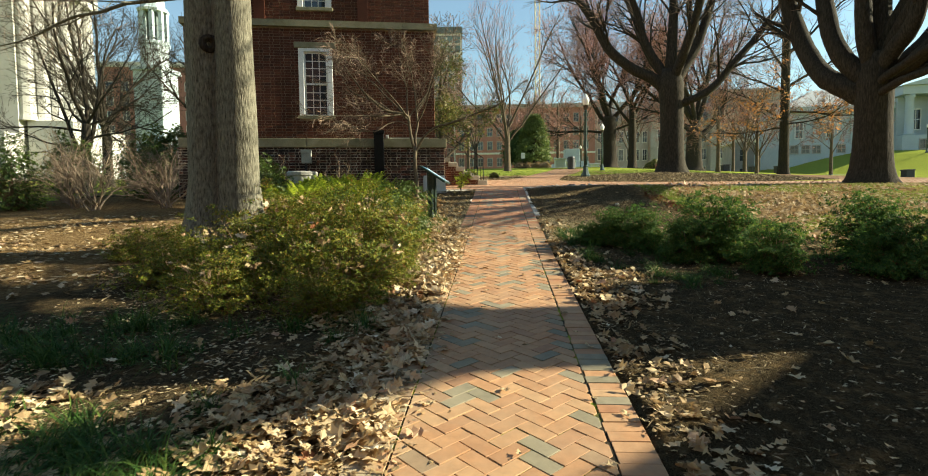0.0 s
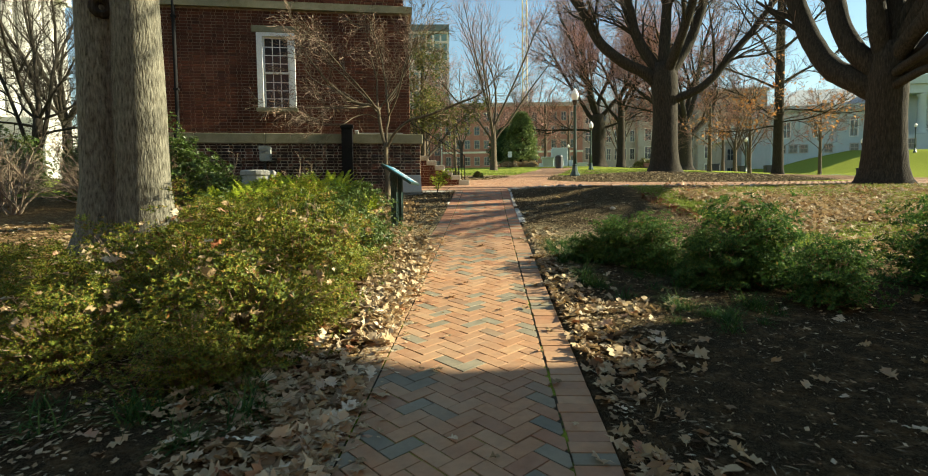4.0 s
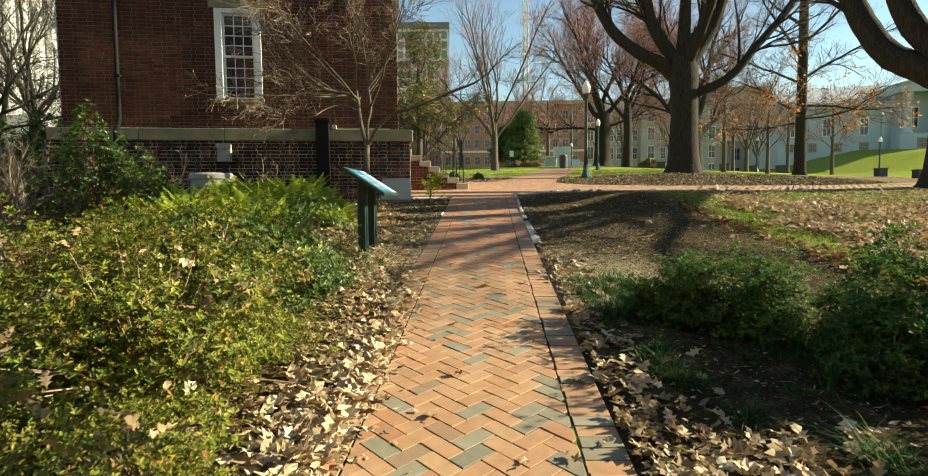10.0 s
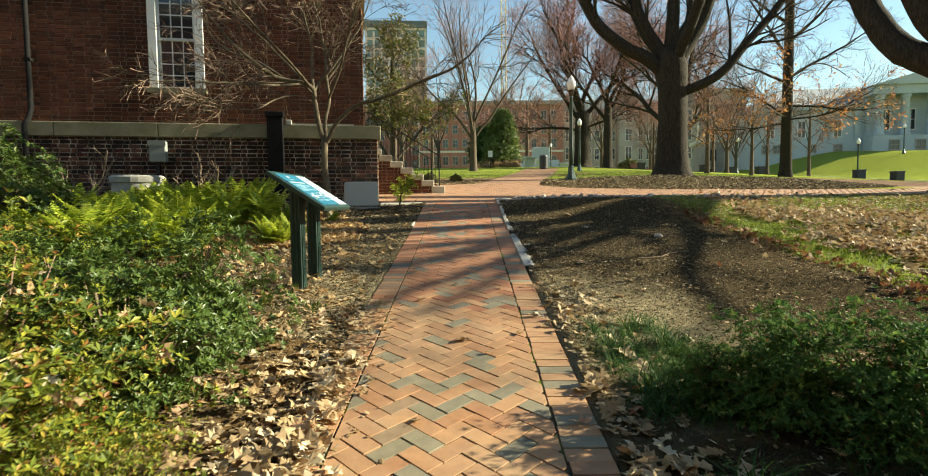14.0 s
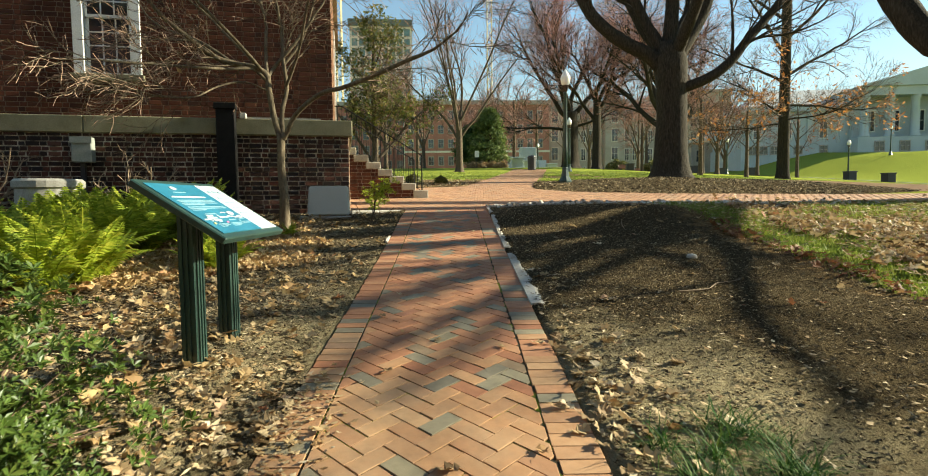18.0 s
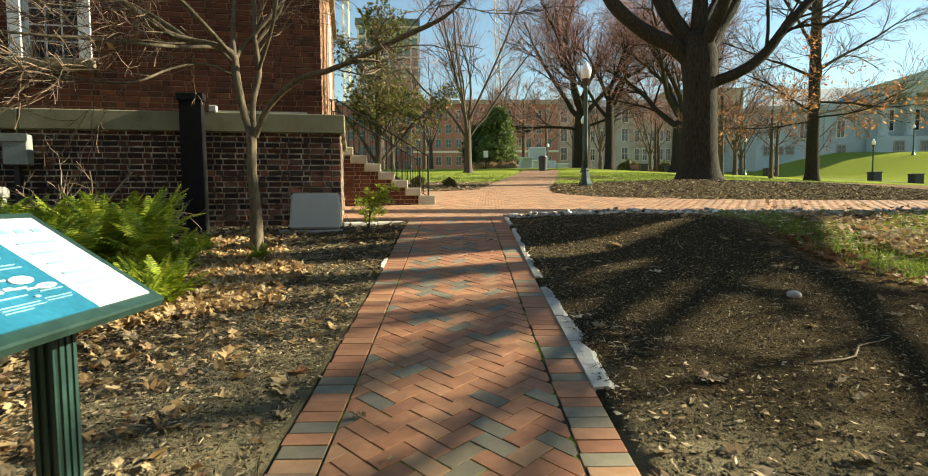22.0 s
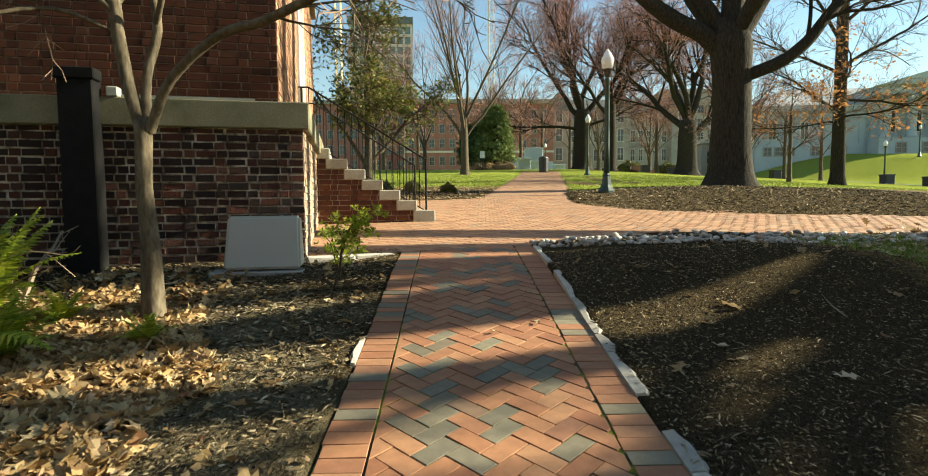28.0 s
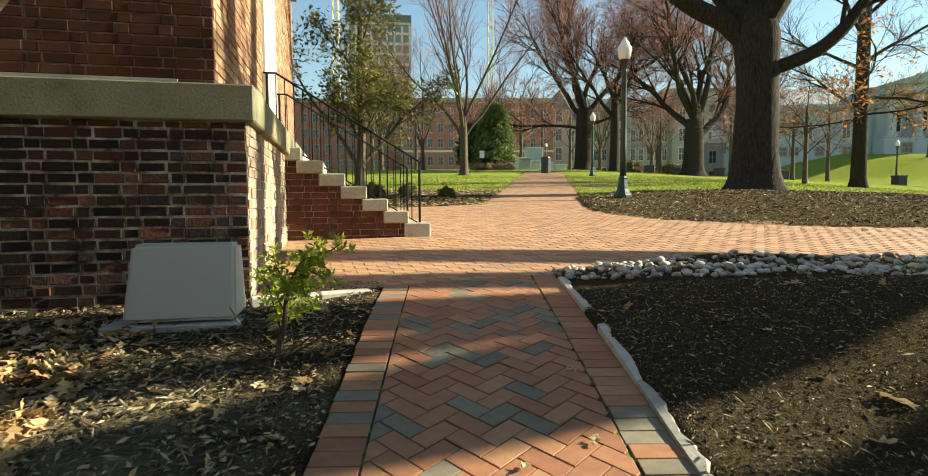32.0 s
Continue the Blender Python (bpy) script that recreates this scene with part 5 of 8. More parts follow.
c1, c2 = clump_model(1), clump_model(2, 55, 0.22)
crng = random.Random(9)
spots = []
for k in range(150):
    spots.append((crng.uniform(-4.6, -1.15), crng.uniform(1.2, 4.6)))
for k in range(34):
    spots.append((crng.uniform(1.1, 1.6), crng.uniform(7.9, 9.3)))
for k in range(12):
    spots.append((crng.uniform(1.25, 2.3), crng.uniform(6.7, 7.6)))
for k in range(14):
    spots.append((crng.uniform(1.95, 2.5), crng.uniform(7.25, 7.8)))
spots += [(crng.uniform(-3.1, -2.0), crng.uniform(3.0, 3.9)) for k in range(26)] + [(crng.uniform(-2.2, -1.3), crng.uniform(1.9, 2.5)) for k in range(22)]
spots += [(1.45, 9.35), (1.3, 9.1), (1.6, 9.2), (1.25, 7.2), (1.5, 6.6), (1.35, 8.3), (1.5, 8.0), (-1.0, 4.3), (-1.1, 4.6), (1.7, 5.8), (2.0, 5.6), (3.2, 8.6)] + [(crng.gauss(2.25, 0.25), crng.gauss(6.15, 0.25)) for k in range(15)] + [(crng.uniform(3.3, 4.5), crng.uniform(6.7, 8.0)) for k in range(10)]
for k, (x, y) in enumerate(spots):
    if x < 0 and noise.noise(Vector((x * 1.1, y * 1.1, 4))) < -0.12:
        continue
    place(c1 if k % 2 else c2, x, y, crng.uniform(0, 360), crng.uniform(0.7, 1.25) * (1.0 if x < 0 else 0.72 if y < 6.6 else 0.82))


def bare_shrub(x, y, h, n, seed, mat, label):
    rng = random.Random(seed)
    b = empty("bare_shrub", (x, y, gz(x, y)))
    tagged(b, label, "shrub", "bare shrubs")
    vs, fs = [], []
    for k in range(n):
        st = wander(rng, Vector((rng.gauss(0, 0.08), rng.gauss(0, 0.08), -0.05)), polar(rng.uniform(0, 360), rng.uniform(45, 85)), h * rng.uniform(0.7, 1.2), 6, 0.021, 0.008, 0.0, 0.19)
        tube(vs, fs, *st, 5)
        for c in offshoots(rng, st, 5 if h < 1.3 else 7, 0.3, 35, 0.6, (0.25 * h, 0.5 * h), 0.03, 3, 0.18):
            tube(vs, fs, *c, 4)
            for d in offshoots(rng, c, 2 if h < 1.3 else 5, 0.2, 40, 0.6, (0.1 * h, 0.25 * h), 0.03, 2, 0.2):
                tube(vs, fs, *d, 3)
    tagged(part("stem_frame", (vs, fs), mat, b), kind="stuff")


for x, y, h, n, sd in ((-6.0, 14.6, 1.2, 9, 1), (-4.2, 14.9, 1.1, 8, 2), (-6.9, 14.2, 1.1, 7, 3), (-3.2, 15.2, 0.8, 3, 4), (-10.75, 14.0, 1.8, 15, 5), (-8.6, 14.2, 1.7, 15, 6), (-8.0, 13.4, 1.4, 12, 7), (-12.3, 15.5, 1.8, 14, 8), (-9.7, 13.2, 1.5, 12, 9)):
    bare_shrub(x, y, h, n, sd, M["twig_pale"], "leafless shrub with pale tangled stems")


# ---- the information sign ----
def build_sign():
    s = empty("information_sign", (-0.964, 9.928, 1.729), -2.5)
    tagged(s, "tilted blue and white information panel on two green posts", "sign")
    tilt = pose(0, 0, 0, 0, 33, 0) @ Matrix.Diagonal((0.51 / 0.61, 0.789 / 0.914, 1, 1))

    def tilted(*specs, bevel=0.0):
        bm = boxes(*specs, bevel=bevel)
        bmesh.ops.transform(bm, matrix=tilt, verts=bm.verts[:])
        return bm
    w, l = 0.305, 0.457   # drawn at this size, then scaled to the true one
    part("panel_frame", tilted((-w, w, -l, l, -0.035, 0.0), bevel=0.006), M["green_metal"], s)
    blue = simple("sign_blue", [(0.3, (0.018, 0.145, 0.225)), (0.7, (0.026, 0.175, 0.26))], 3, 0.35, 0.5, 0.0)
    white = simple("sign_white", [(0.3, (0.50, 0.54, 0.57)), (0.7, (0.57, 0.61, 0.63))], 3, 0.35, 0.5, 0.0)
    pale = simple("sign_pale", [(0.3, (0.22, 0.37, 0.43)), (0.7, (0.28, 0.42, 0.48))], 3, 0.35, 0.5, 0.0)
    part("blue_face", tilted((-w + 0.045, w - 0.045, -l + 0.045, 0.14, -0.002, 0.004)), blue, s, "blue printed face")
    part("white_face", tilted((-w + 0.045, w - 0.045, 0.141, l - 0.045, -0.002, 0.004)), white, s, "white printed face")
    # lines of small writing as bars; the writing runs along the panel
    z0, z1 = 0.004, 0.0065
    rows = [(-0.165, -0.26, -0.12, 0.004), (-0.118, -0.36, 0.03, 0.013), (-0.078, -0.36, 0.06, 0.005), (-0.062, -0.36, 0.07, 0.005), (-0.046, -0.36, 0.07, 0.005), (-0.030, -0.36, -0.12, 0.005),
            (-0.006, -0.36, 0.08, 0.005), (0.010, -0.36, 0.09, 0.005), (0.026, -0.36, -0.20, 0.005),
            (0.176, -0.315, -0.19, 0.0035), (0.188, -0.315, -0.19, 0.0035), (0.200, -0.315, -0.24, 0.0035), (0.176, -0.155, -0.01, 0.0035), (0.188, -0.155, 0.0, 0.0035), (0.200, -0.155, -0.06, 0.0035), (0.170, 0.01, 0.12, 0.0035), (0.182, 0.01, 0.11, 0.0035)]
    for x, ya, yb, t in rows:
        part("text_line", tilted((x, x + t * 0.8, ya, yb, z0, z1)), white if t > 0.01 else pale, s)

    def disc(nm, x, y, rx, ry, z, mat, seg=20):
        bm = bmesh.new()
        bmesh.ops.create_cone(bm, cap_ends=True, segments=seg, radius1=1.0, radius2=1.0, depth=0.002, matrix=Matrix.Translation((x, y, z)) @ Matrix.Diagonal((rx, ry, 1, 1)))
        bmesh.ops.transform(bm, matrix=tilt, verts=bm.verts[:])
        part(nm, bm, mat, s)
    disc("emblem", -0.205, -0.20, 0.018, 0.028, 0.0066, white)
    disc("emblem", -0.205, -0.20, 0.011, 0.017, 0.0072, pale)
    # a line drawing of roofs joined by walks, with a round house at its end
    for xa, xb, ya, yb in ((0.085, 0.10, -0.315, -0.24), (0.105, 0.145, -0.335, -0.32), (0.11, 0.12, -0.32, -0.225), (0.13, 0.145, -0.30, -0.215), (0.12, 0.13, -0.395, -0.33), (0.145, 0.155, -0.27, -0.225), (0.085, 0.115, -0.185, -0.172), (0.105, 0.117, -0.172, -0.115),
                           (0.105, 0.117, -0.105, -0.075), (0.098, 0.110, -0.065, -0.035), (0.105, 0.112, -0.035, 0.01), (0.115, 0.122, 0.0, 0.045), (0.06, 0.065, -0.09, -0.02)):
        part("drawing", tilted((xa, xb, ya, yb, z0, z1)), white, s)
    disc("drawing", 0.075, 0.025, 0.020, 0.042, 0.0066, white)
    disc("drawing", 0.118, 0.075, 0.014, 0.04, 0.0066, white)
    disc("drawing", 0.118, 0.075, 0.007, 0.028, 0.0074, pale)
    for xa, ya, yb in ((0.07, -0.30, -0.16), (0.14, -0.12, -0.02), (0.135, 0.03, 0.12)):
        part("drawing", tilted((xa, xa + 0.004, ya, yb, z0, z1)), pale, s)
    yellow = simple("sign_yellow", [(0.3, (0.62, 0.55, 0.20)), (0.7, (0.70, 0.62, 0.26))], 3, 0.35, 0.5, 0.0)
    red = simple("sign_red", [(0.3, (0.55, 0.12, 0.25)), (0.7, (0.62, 0.16, 0.30))], 3, 0.35, 0.5, 0.0)
    disc("marker", 0.170, -0.345, 0.008, 0.014, 0.0066, yellow, 12)
    disc("marker", 0.166, -0.18, 0.008, 0.012, 0.0066, red, 12)
    disc("marker", 0.158, 0.0, 0.006, 0.011, 0.0066, pale, 12)
    for k in range(3):
        part("text_line", tilted((-0.19, -0.165, 0.185 + 0.07 * k, 0.225 + 0.07 * k, z0, z1)), pale, s)
    for k in range(5):
        part("text_line", tilted((-0.11 + 0.06 * k, -0.10 + 0.06 * k, 0.19, 0.36 - 0.03 * (k % 2), z0, z1)), pale, s)
    for y in (-0.12, 0.30):
        foot = gz(-1.06, 9.93 + y) - 1.729 - 0.06
        # a square post with three ribs on each face, cut off under the panel
        ring = []
        for k in range(4):
            c, q = math.cos(k * math.pi / 2), math.sin(k * math.pi / 2)
            for i, u in enumerate((-0.035, -0.021, -0.007, 0.007, 0.021, 0.035)):
                for out in ((0.041, 0.048) if i % 2 == 0 else (0.048, 0.041)):
                    ring.append((c * out - q * u - 0.09, q * out + c * u + y))
        n = len(ring)
        vs = [(px, py, foot) for px, py in ring] + [(px, py, -0.649 * px - 0.045) for px, py in ring]
        fs = [(k, (k + 1) % n, n + (k + 1) % n, n + k) for k in range(n)] + [tuple(range(n, 2 * n))]
        part("post", (vs, fs), M["green_metal"], s)


build_sign()


# ---- fittings by the house ----
def build_fittings():
    u = empty("utility_cabinet", (-1.60, 15.98, gz(-1.6, 15.98)), 8)
    tagged(u, "grey tapered metal utility cabinet on a concrete pad", "utility box")
    bm = bmesh.new()
    box_bm(bm, -0.33, 0.33, -0.16, 0.2, 0.03, 0.50)
    for v in bm.verts:
        if v.co.z > 0.3:
            v.co.x *= 0.94
            v.co.y = v.co.y * 0.55 + 0.07
    bmesh.ops.bevel(bm, geom=bm.edges[:], offset=0.022, segments=3, affect="EDGES")
    part("cover", bm, M["grey_box"], u)
    part("pad", boxes((-0.44, 0.35, -0.20, 0.22, -0.06, 0.015), bevel=0.008), M["concrete"], u)

    d = empty("downspout", (*house_pt(-1.9, -0.1)[:2], 0), HA)
    tagged(d, "wide black metal downspout box on the base wall", "pipe")
    part("shaft", boxes((-0.14, 0.14, -0.1, 0.09, 1.30, 3.26), bevel=0.01), M["black_paint"], d)
    part("head", boxes((-0.165, 0.165, -0.125, 0.05, 3.24, 3.34), bevel=0.01), M["black_paint"], d)

    p = empty("flood_light", (*house_pt(-1.66, -0.02)[:2], 3.12), HA)
    tagged(p, "small grey flood light on the stone band", "lamp")
    part("body", boxes((-0.05, 0.05, -0.04, 0.06, 0.0, 0.09), bevel=0.01), M["grey_box"], p)
    c = empty("conduit", (*house_pt(-1.0, 0.02)[:2], 3.13), HA)
    tagged(c, "thin pale conduit lying along the stone band", "pipe")
    part("tube", boxes((-0.60, 0.55, -0.01, 0.012, 0.0, 0.02)), M["grey_box"], c)

    r = empty("rain_pipe", (*house_pt(-6.1, SET - 0.07)[:2], 0), HA)
    tagged(r, "thin dark rain pipe on the brick wall", "pipe")
    vs, fs = [], []
    tube(vs, fs, [Vector((0, 0, 9.5)), Vector((0, 0, 3.7)), Vector((0, 0, 3.35)), Vector((0.05, -0.2, 3.15)), Vector((0.05, -0.33, 3.05)), Vector((0.05, -0.33, 1.4))], [0.045] * 6, 10)
    part("tube", (vs, fs), M["black_paint"], r, smooth=True)
    for z in (4.2, 6.0, 7.8):
        part("bracket", boxes((-0.06, 0.06, -0.055, 0.06, z, z + 0.05)), M["black_paint"], r)

    b = empty("meter_box", (*house_pt(-3.95, -0.07)[:2], 2.40), HA)
    tagged(b, "pale grey electric meter box on the base wall", "meter")
    part("case", boxes((-0.14, 0.14, -0.09, 0.06, 0.0, 0.38), bevel=0.012), M["meter_grey"], b)
    part("cover_lip", boxes((-0.15, 0.15, -0.105, -0.088, 0.29, 0.385)), M["meter_grey"], b)
    part("conduit", boxes((-0.05, 0.01, -0.03, 0.04, -1.0, 0.01)), M["black_metal"], b)

    k = empty("concrete_planter", (-4.95, 14.5, gz(-4.95, 14.5)))
    tagged(k, "round grey concrete well ring among the ferns", "planter")
    part("ring", lathe([(0.38, -0.05), (0.37, 0.64), (0.40, 0.66), (0.40, 0.74), (0.37, 0.77), (0.30, 0.77), (0.29, 0.3)], 24), M["concrete"], k)


build_fittings()


# ---- stones ----
def stone_mesh(seed, name="stone", sub=2):
    bm = bmesh.new()
    bmesh.ops.create_icosphere(bm, subdivisions=sub, radius=1.0)
    for v in bm.verts:
        n = 1 + 0.25 * noise.noise(v.co * 1.1 + Vector((seed * 3.1, 0, 0))) + 0.08 * noise.noise(v.co * 3 + Vector((seed, 5, 0)))
        v.co *= n
    me = bpy.data.meshes.new(name)
    bm.to_mesh(me)
    bm.free()
    me.polygons.foreach_set("use_smooth", [True] * len(me.polygons))
    return me


M["river_stone"] = simple("river_stone", [(0.0, (0.275, 0.237, 0.194)), (0.4, (0.45, 0.413, 0.35)), (0.7, (0.6, 0.562, 0.488)), (0.9, (0.375, 0.275, 0.2)), (1.0, (0.725, 0.688, 0.625))], 6, 0.7, 0.3, 0.2, piece=True)
M["edge_stone"] = simple("edge_stone", [(0.0, (0.44, 0.40, 0.33)), (0.5, (0.58, 0.53, 0.45)), (1.0, (0.36, 0.32, 0.26))], 16, 0.85, 0.2, 0.6, piece=True)


def build_stones():
    rng = random.Random(3)
    bed = empty("stone_bed", (2.5, 17.2, gz(2.5, 17.2)))
    tagged(bed, "strip of loose pale river stones along the walk", "stones")
    off = bed.matrix_basis.inverted()
    meshes = [stone_mesh(i) for i in range(6)]
    for me in meshes:
        me.materials.append(M["river_stone"])
    n = 0
    while n < 298:
        x = rng.uniform(1.02, 5.9)
        near = 16.98 - 0.33 * min(1, (x - 1) / 1.1) + 0.05 * max(0, x - 3.5)
        far = min(17.25 + 0.37 * (x - 1.0), 17.9) if x < 2.9 else 17.9 - 0.04 * (x - 2.9)
        y = rng.uniform(near, far - 0.05)
        if noise.noise(Vector((x * 2.2, y * 2.2, 6))) < -0.22:
            continue
        s = 0.013 + 0.027 * rng.random() ** 1.5
        ob = new("stone", meshes[n % 6])
        ob.parent = bed
        ob.matrix_basis = off @ pose(x, y, gz(x, y) + s * 0.42 + (rng.random() < 0.35) * s * 0.7, rng.uniform(-25, 25), rng.uniform(-25, 25), rng.uniform(0, 360)) @ Matrix.Diagonal((s * 1.35, s, s * 0.72, 1))
        n += 1
    vs, fs = [], []
    tri = stone_mesh(9, "small", 1)
    base = [v.co.copy() for v in tri.vertices]
    faces = [tuple(q.vertices) for q in tri.polygons]
    for k in range(820):
        x = rng.uniform(1.05, 8.5)
        near = 16.98 - 0.33 * min(1, (x - 1) / 1.1) + 0.05 * max(0, x - 3.5)
        y = rng.uniform(near - 0.05, min(17.3 + 0.37 * (x - 1.0), 17.85) - 0.04 * max(0, x - 3))
        s = 0.010 + 0.030 * rng.random() ** 1.6
        mm = off @ pose(x, y, gz(x, y) + s * 0.3, rng.uniform(-30, 30), 0, rng.uniform(0, 360)) @ Matrix.Diagonal((s * 1.3, s, s * 0.7, 1))
        o = len(vs)
        vs += [tuple(mm @ v) for v in base]
        fs += [tuple(i + o for i in f) for f in faces]
    tagged(part("stones_rest", (vs, fs), M["river_stone"], bed, smooth=True), kind="stuff")
    bpy.data.meshes.remove(tri)

    edge = empty("stone_edging", (1.0, 13.5, gz(1.0, 13.5)))
    tagged(edge, "pale flush stone strip set along the brick path", "edging")
    off = edge.matrix_basis.inverted()
    for side, ya, yb, wide in ((1, 11.25, 16.85, 1.0), (-1, 13.3, 16.55, 0.6)):
        y = ya
        while y < yb:
            l = min(rng.uniform(0.25, 0.75), yb - y + 0.05)
            n = max(4, int(l / 0.035))
            vs, fs = [], []
            for i in range(n + 1):
                q = y + l * i / n
                end = min(1.0, (i + 0.6) / 1.8, (n - i + 0.6) / 1.8)
                w = wide * (0.060 + 0.062 * min(1, max(0, (14.5 - q) / 2.5)) + 0.05 * noise.noise(Vector((q * 4.5, side * 7, 3))) + 0.02 * noise.noise(Vector((q * 17, side, 5)))) * (0.6 + 0.4 * end)
                w = max(0.018, w)
                x0, x1 = path_mid(q) + side * 0.712, path_mid(q) + side * (0.712 + w)
                z = gz(x1, q)
                for xx, zz in ((x0, z - 0.04), (x0, z + 0.010), (x0 + side * w * 0.7, z + 0.014 + 0.004 * noise.noise(Vector((q * 11, 2, side)))), (x1, z - 0.006), (x1, z - 0.04)):
                    vs.append(tuple(off @ Vector((xx, q, zz))))
                if i:
                    for k in range(4):
                        o = (i - 1) * 5 + k
                        fs.append((o, o + 1, o + 6, o + 5) if side > 0 else (o, o + 5, o + 6, o + 1))
            fs += [(0, 1, 2, 3, 4), tuple(n * 5 + k for k in range(5))]
            if rng.random() > (0.6 if side < 0 else 0.04 + 0.3 * (y > 15.4)):
                part("edging_stone", (vs, fs), M["edge_stone"], edge)
            y += l + rng.uniform(0.004, 0.02)
    kerb = empty("kerb", (-0.9, 16.5, gz(-0.9, 16.5)), 22)
    tagged(kerb, "low pale stone kerb between bed and cross walk", "kerb")
    part("kerb_stone", boxes((-0.45, 0.02, -0.09, 0.03, -0.1, 0.03), bevel=0.012), M["edge_stone"], kerb)
    part("kerb_stone", boxes((0.03, 0.42, -0.08, 0.03, -0.1, 0.03), bevel=0.012), M["edge_stone"], kerb)
    rock = new("rock", stone_mesh(42))
    rock.data.materials.append(M["river_stone"])
    rock.matrix_basis = pose(2.88, 12.75, gz(2.88, 12.75) + 0.02) @ Matrix.Diagonal((0.055, 0.045, 0.035, 1))
    tagged(rock, "single grey rock lying on the mulch", "rock")


build_stones()
for x, y, size in ((1.95, 17.35, 0.34), (2.1, 17.5, 0.28), (3.3, 17.75, 0.30), (4.5, 17.55, 0.36), (4.7, 17.6, 0.3), (5.6, 17.7, 0.36)):
    place(c2, x, y, 57 * x, size)


# ---- fallen leaves, chips and grass ----
OAK = [(0.0, 0.01), (0.20, 0.05), (0.31, 0.25), (0.38, 0.11), (0.60, 0.37), (0.64, 0.13), (0.83, 0.27), (0.88, 0.09), (1.0, 0.02)]


def oak_leaf(vs, fs, p, size, rng, lay=0.35):
    """A lobed, curled dry leaf."""
    turn = Euler((rng.gauss(0, lay), rng.gauss(0, lay), rng.uniform(0, 6.28))).to_matrix()
    curl, cup = rng.uniform(-0.3, 0.4), rng.uniform(-0.4, 0.9)
    o = len(vs)
    n = len(OAK)
    wide, bend = rng.uniform(0.65, 1.15), rng.gauss(0, 0.12)

    def at(a, b):
        return tuple(p + turn @ Vector(((a - 0.5) * size, (b * wide + bend * (a - 0.5) ** 2) * size, size * (curl * (a - 0.5) ** 2 + cup * b * b + 0.06 * math.sin(9 * a + 7 * b)))))
    for a, b in OAK:
        vs.append(at(a, 0))
    for sg in (1, -1):
        for a, b in OAK:
            vs.append(at(a, sg * b))
    for s in (1, 2):
        for i in range(n - 1):
            q = (o + i, o + i + 1, o + s * n + i + 1, o + s * n + i)
            fs.append(q if s == 1 else q[::-1])


def scatter(name, label, spots, size, mat, seed, kind="oak", lay=0.35):
    rng = random.Random(seed)
    vs, fs = [], []
    for x, y, lift in spots:
        p = Vector((x, y, gz(x, y) + 0.012 + lift))
        if kind == "oak":
            oak_leaf(vs, fs, p, size * rng.uniform(0.55, 1.25), rng, lay)
        else:
            leaf_blade(vs, fs, p, size * rng.uniform(0.5, 1.0), rng, 0.7, 0.6)
    ob = part(name, (vs, fs), mat)
    tagged(ob, label, "leaves", kind="stuff")


def off_path(x, y):
    return abs(x - path_mid(y)) > 0.74 or y > 17.2


lr = random.Random(101)
left_spots = []
while len(left_spots) < 2100:
    x, y = lr.uniform(-8.5, -0.6), lr.uniform(0.6, 10.5)
    d = path_mid(y) - 0.71 - x
    dens = 0.30 + 0.55 * math.exp(-max(d, 0) / 0.3) + 0.5 * noise.noise(Vector((x * 0.8, y * 0.8, 2)))
    if 2.9 < y < 5.2 and d > 0.7:
        dens *= 0.25
    if d > 2.4:
        dens *= 0.45
    if d > 0 and lr.random() < dens:
        left_spots.append((x, y, abs(lr.gauss(0, 0.02))))
while len(left_spots) < 4100:
    x, y = lr.uniform(-3.8, -0.7), lr.uniform(1.2, 5.2)
    if (y < 3.2 or x > -1.5) and lr.random() < 0.45 + 1.1 * noise.noise(Vector((x * 0.9, y * 0.9, 21))):
        left_spots.append((x, y, abs(lr.gauss(0, 0.03))))
for k in range(480):
    y = lr.uniform(3.6, 9.8)
    left_spots.append((path_mid(y) - 0.70 - abs(lr.gauss(0, 0.24)), y, abs(lr.gauss(0, 0.015))))
scatter("fallen_leaves", "dry tan oak leaves lying thick beside the path", left_spots, 0.115, M["dry_leaf"], 1, lay=0.32)
bed_spots = []
while len(bed_spots) < 6800:
    x, y = lr.gauss(-2.2, 0.8), lr.gauss(13.2, 1.2)
    if x < path_mid(y) - 0.8 and 10.0 < y < 16.0 and x > -7 and lr.random() < (1.0 if y > 12.1 + 0.55 * (x + 2.2) and x < -1.15 + 0.25 * noise.noise(Vector((y * 2, 3, 3))) - 0.5 * smooth01((y - 13.6) / 1.2) else 0.03):
        bed_spots.append((x, y, abs(lr.gauss(0, 0.015))))
for k in range(110):
    y = lr.uniform(9.5, 16.3)
    bed_spots.append((path_mid(y) - 0.74 - abs(lr.gauss(0, 0.5)), y, 0.0))
for k in range(620):
    x, y = lr.uniform(-3.4, -0.95), lr.uniform(8.9, 11.9)
    if lr.random() < 0.75 + 0.9 * noise.noise(Vector((x * 1.3, y * 1.3, 51))):
        bed_spots.append((x, y, abs(lr.gauss(0, 0.012))))
drift = []
while len(drift) < 940:
    y = lr.uniform(2.4, 8.8)
    x = path_mid(y) - 0.54 - abs(lr.gauss(0, 0.22))
    if lr.random() < 0.45 + 0.9 * noise.noise(Vector((x * 2.0, y * 1.1, 25))) + 0.5 * bell(x, y, -0.9, 6.9, 0.6, 1.0):
        drift.append((x, y, 0.012 + abs(lr.gauss(0, 0.022))))
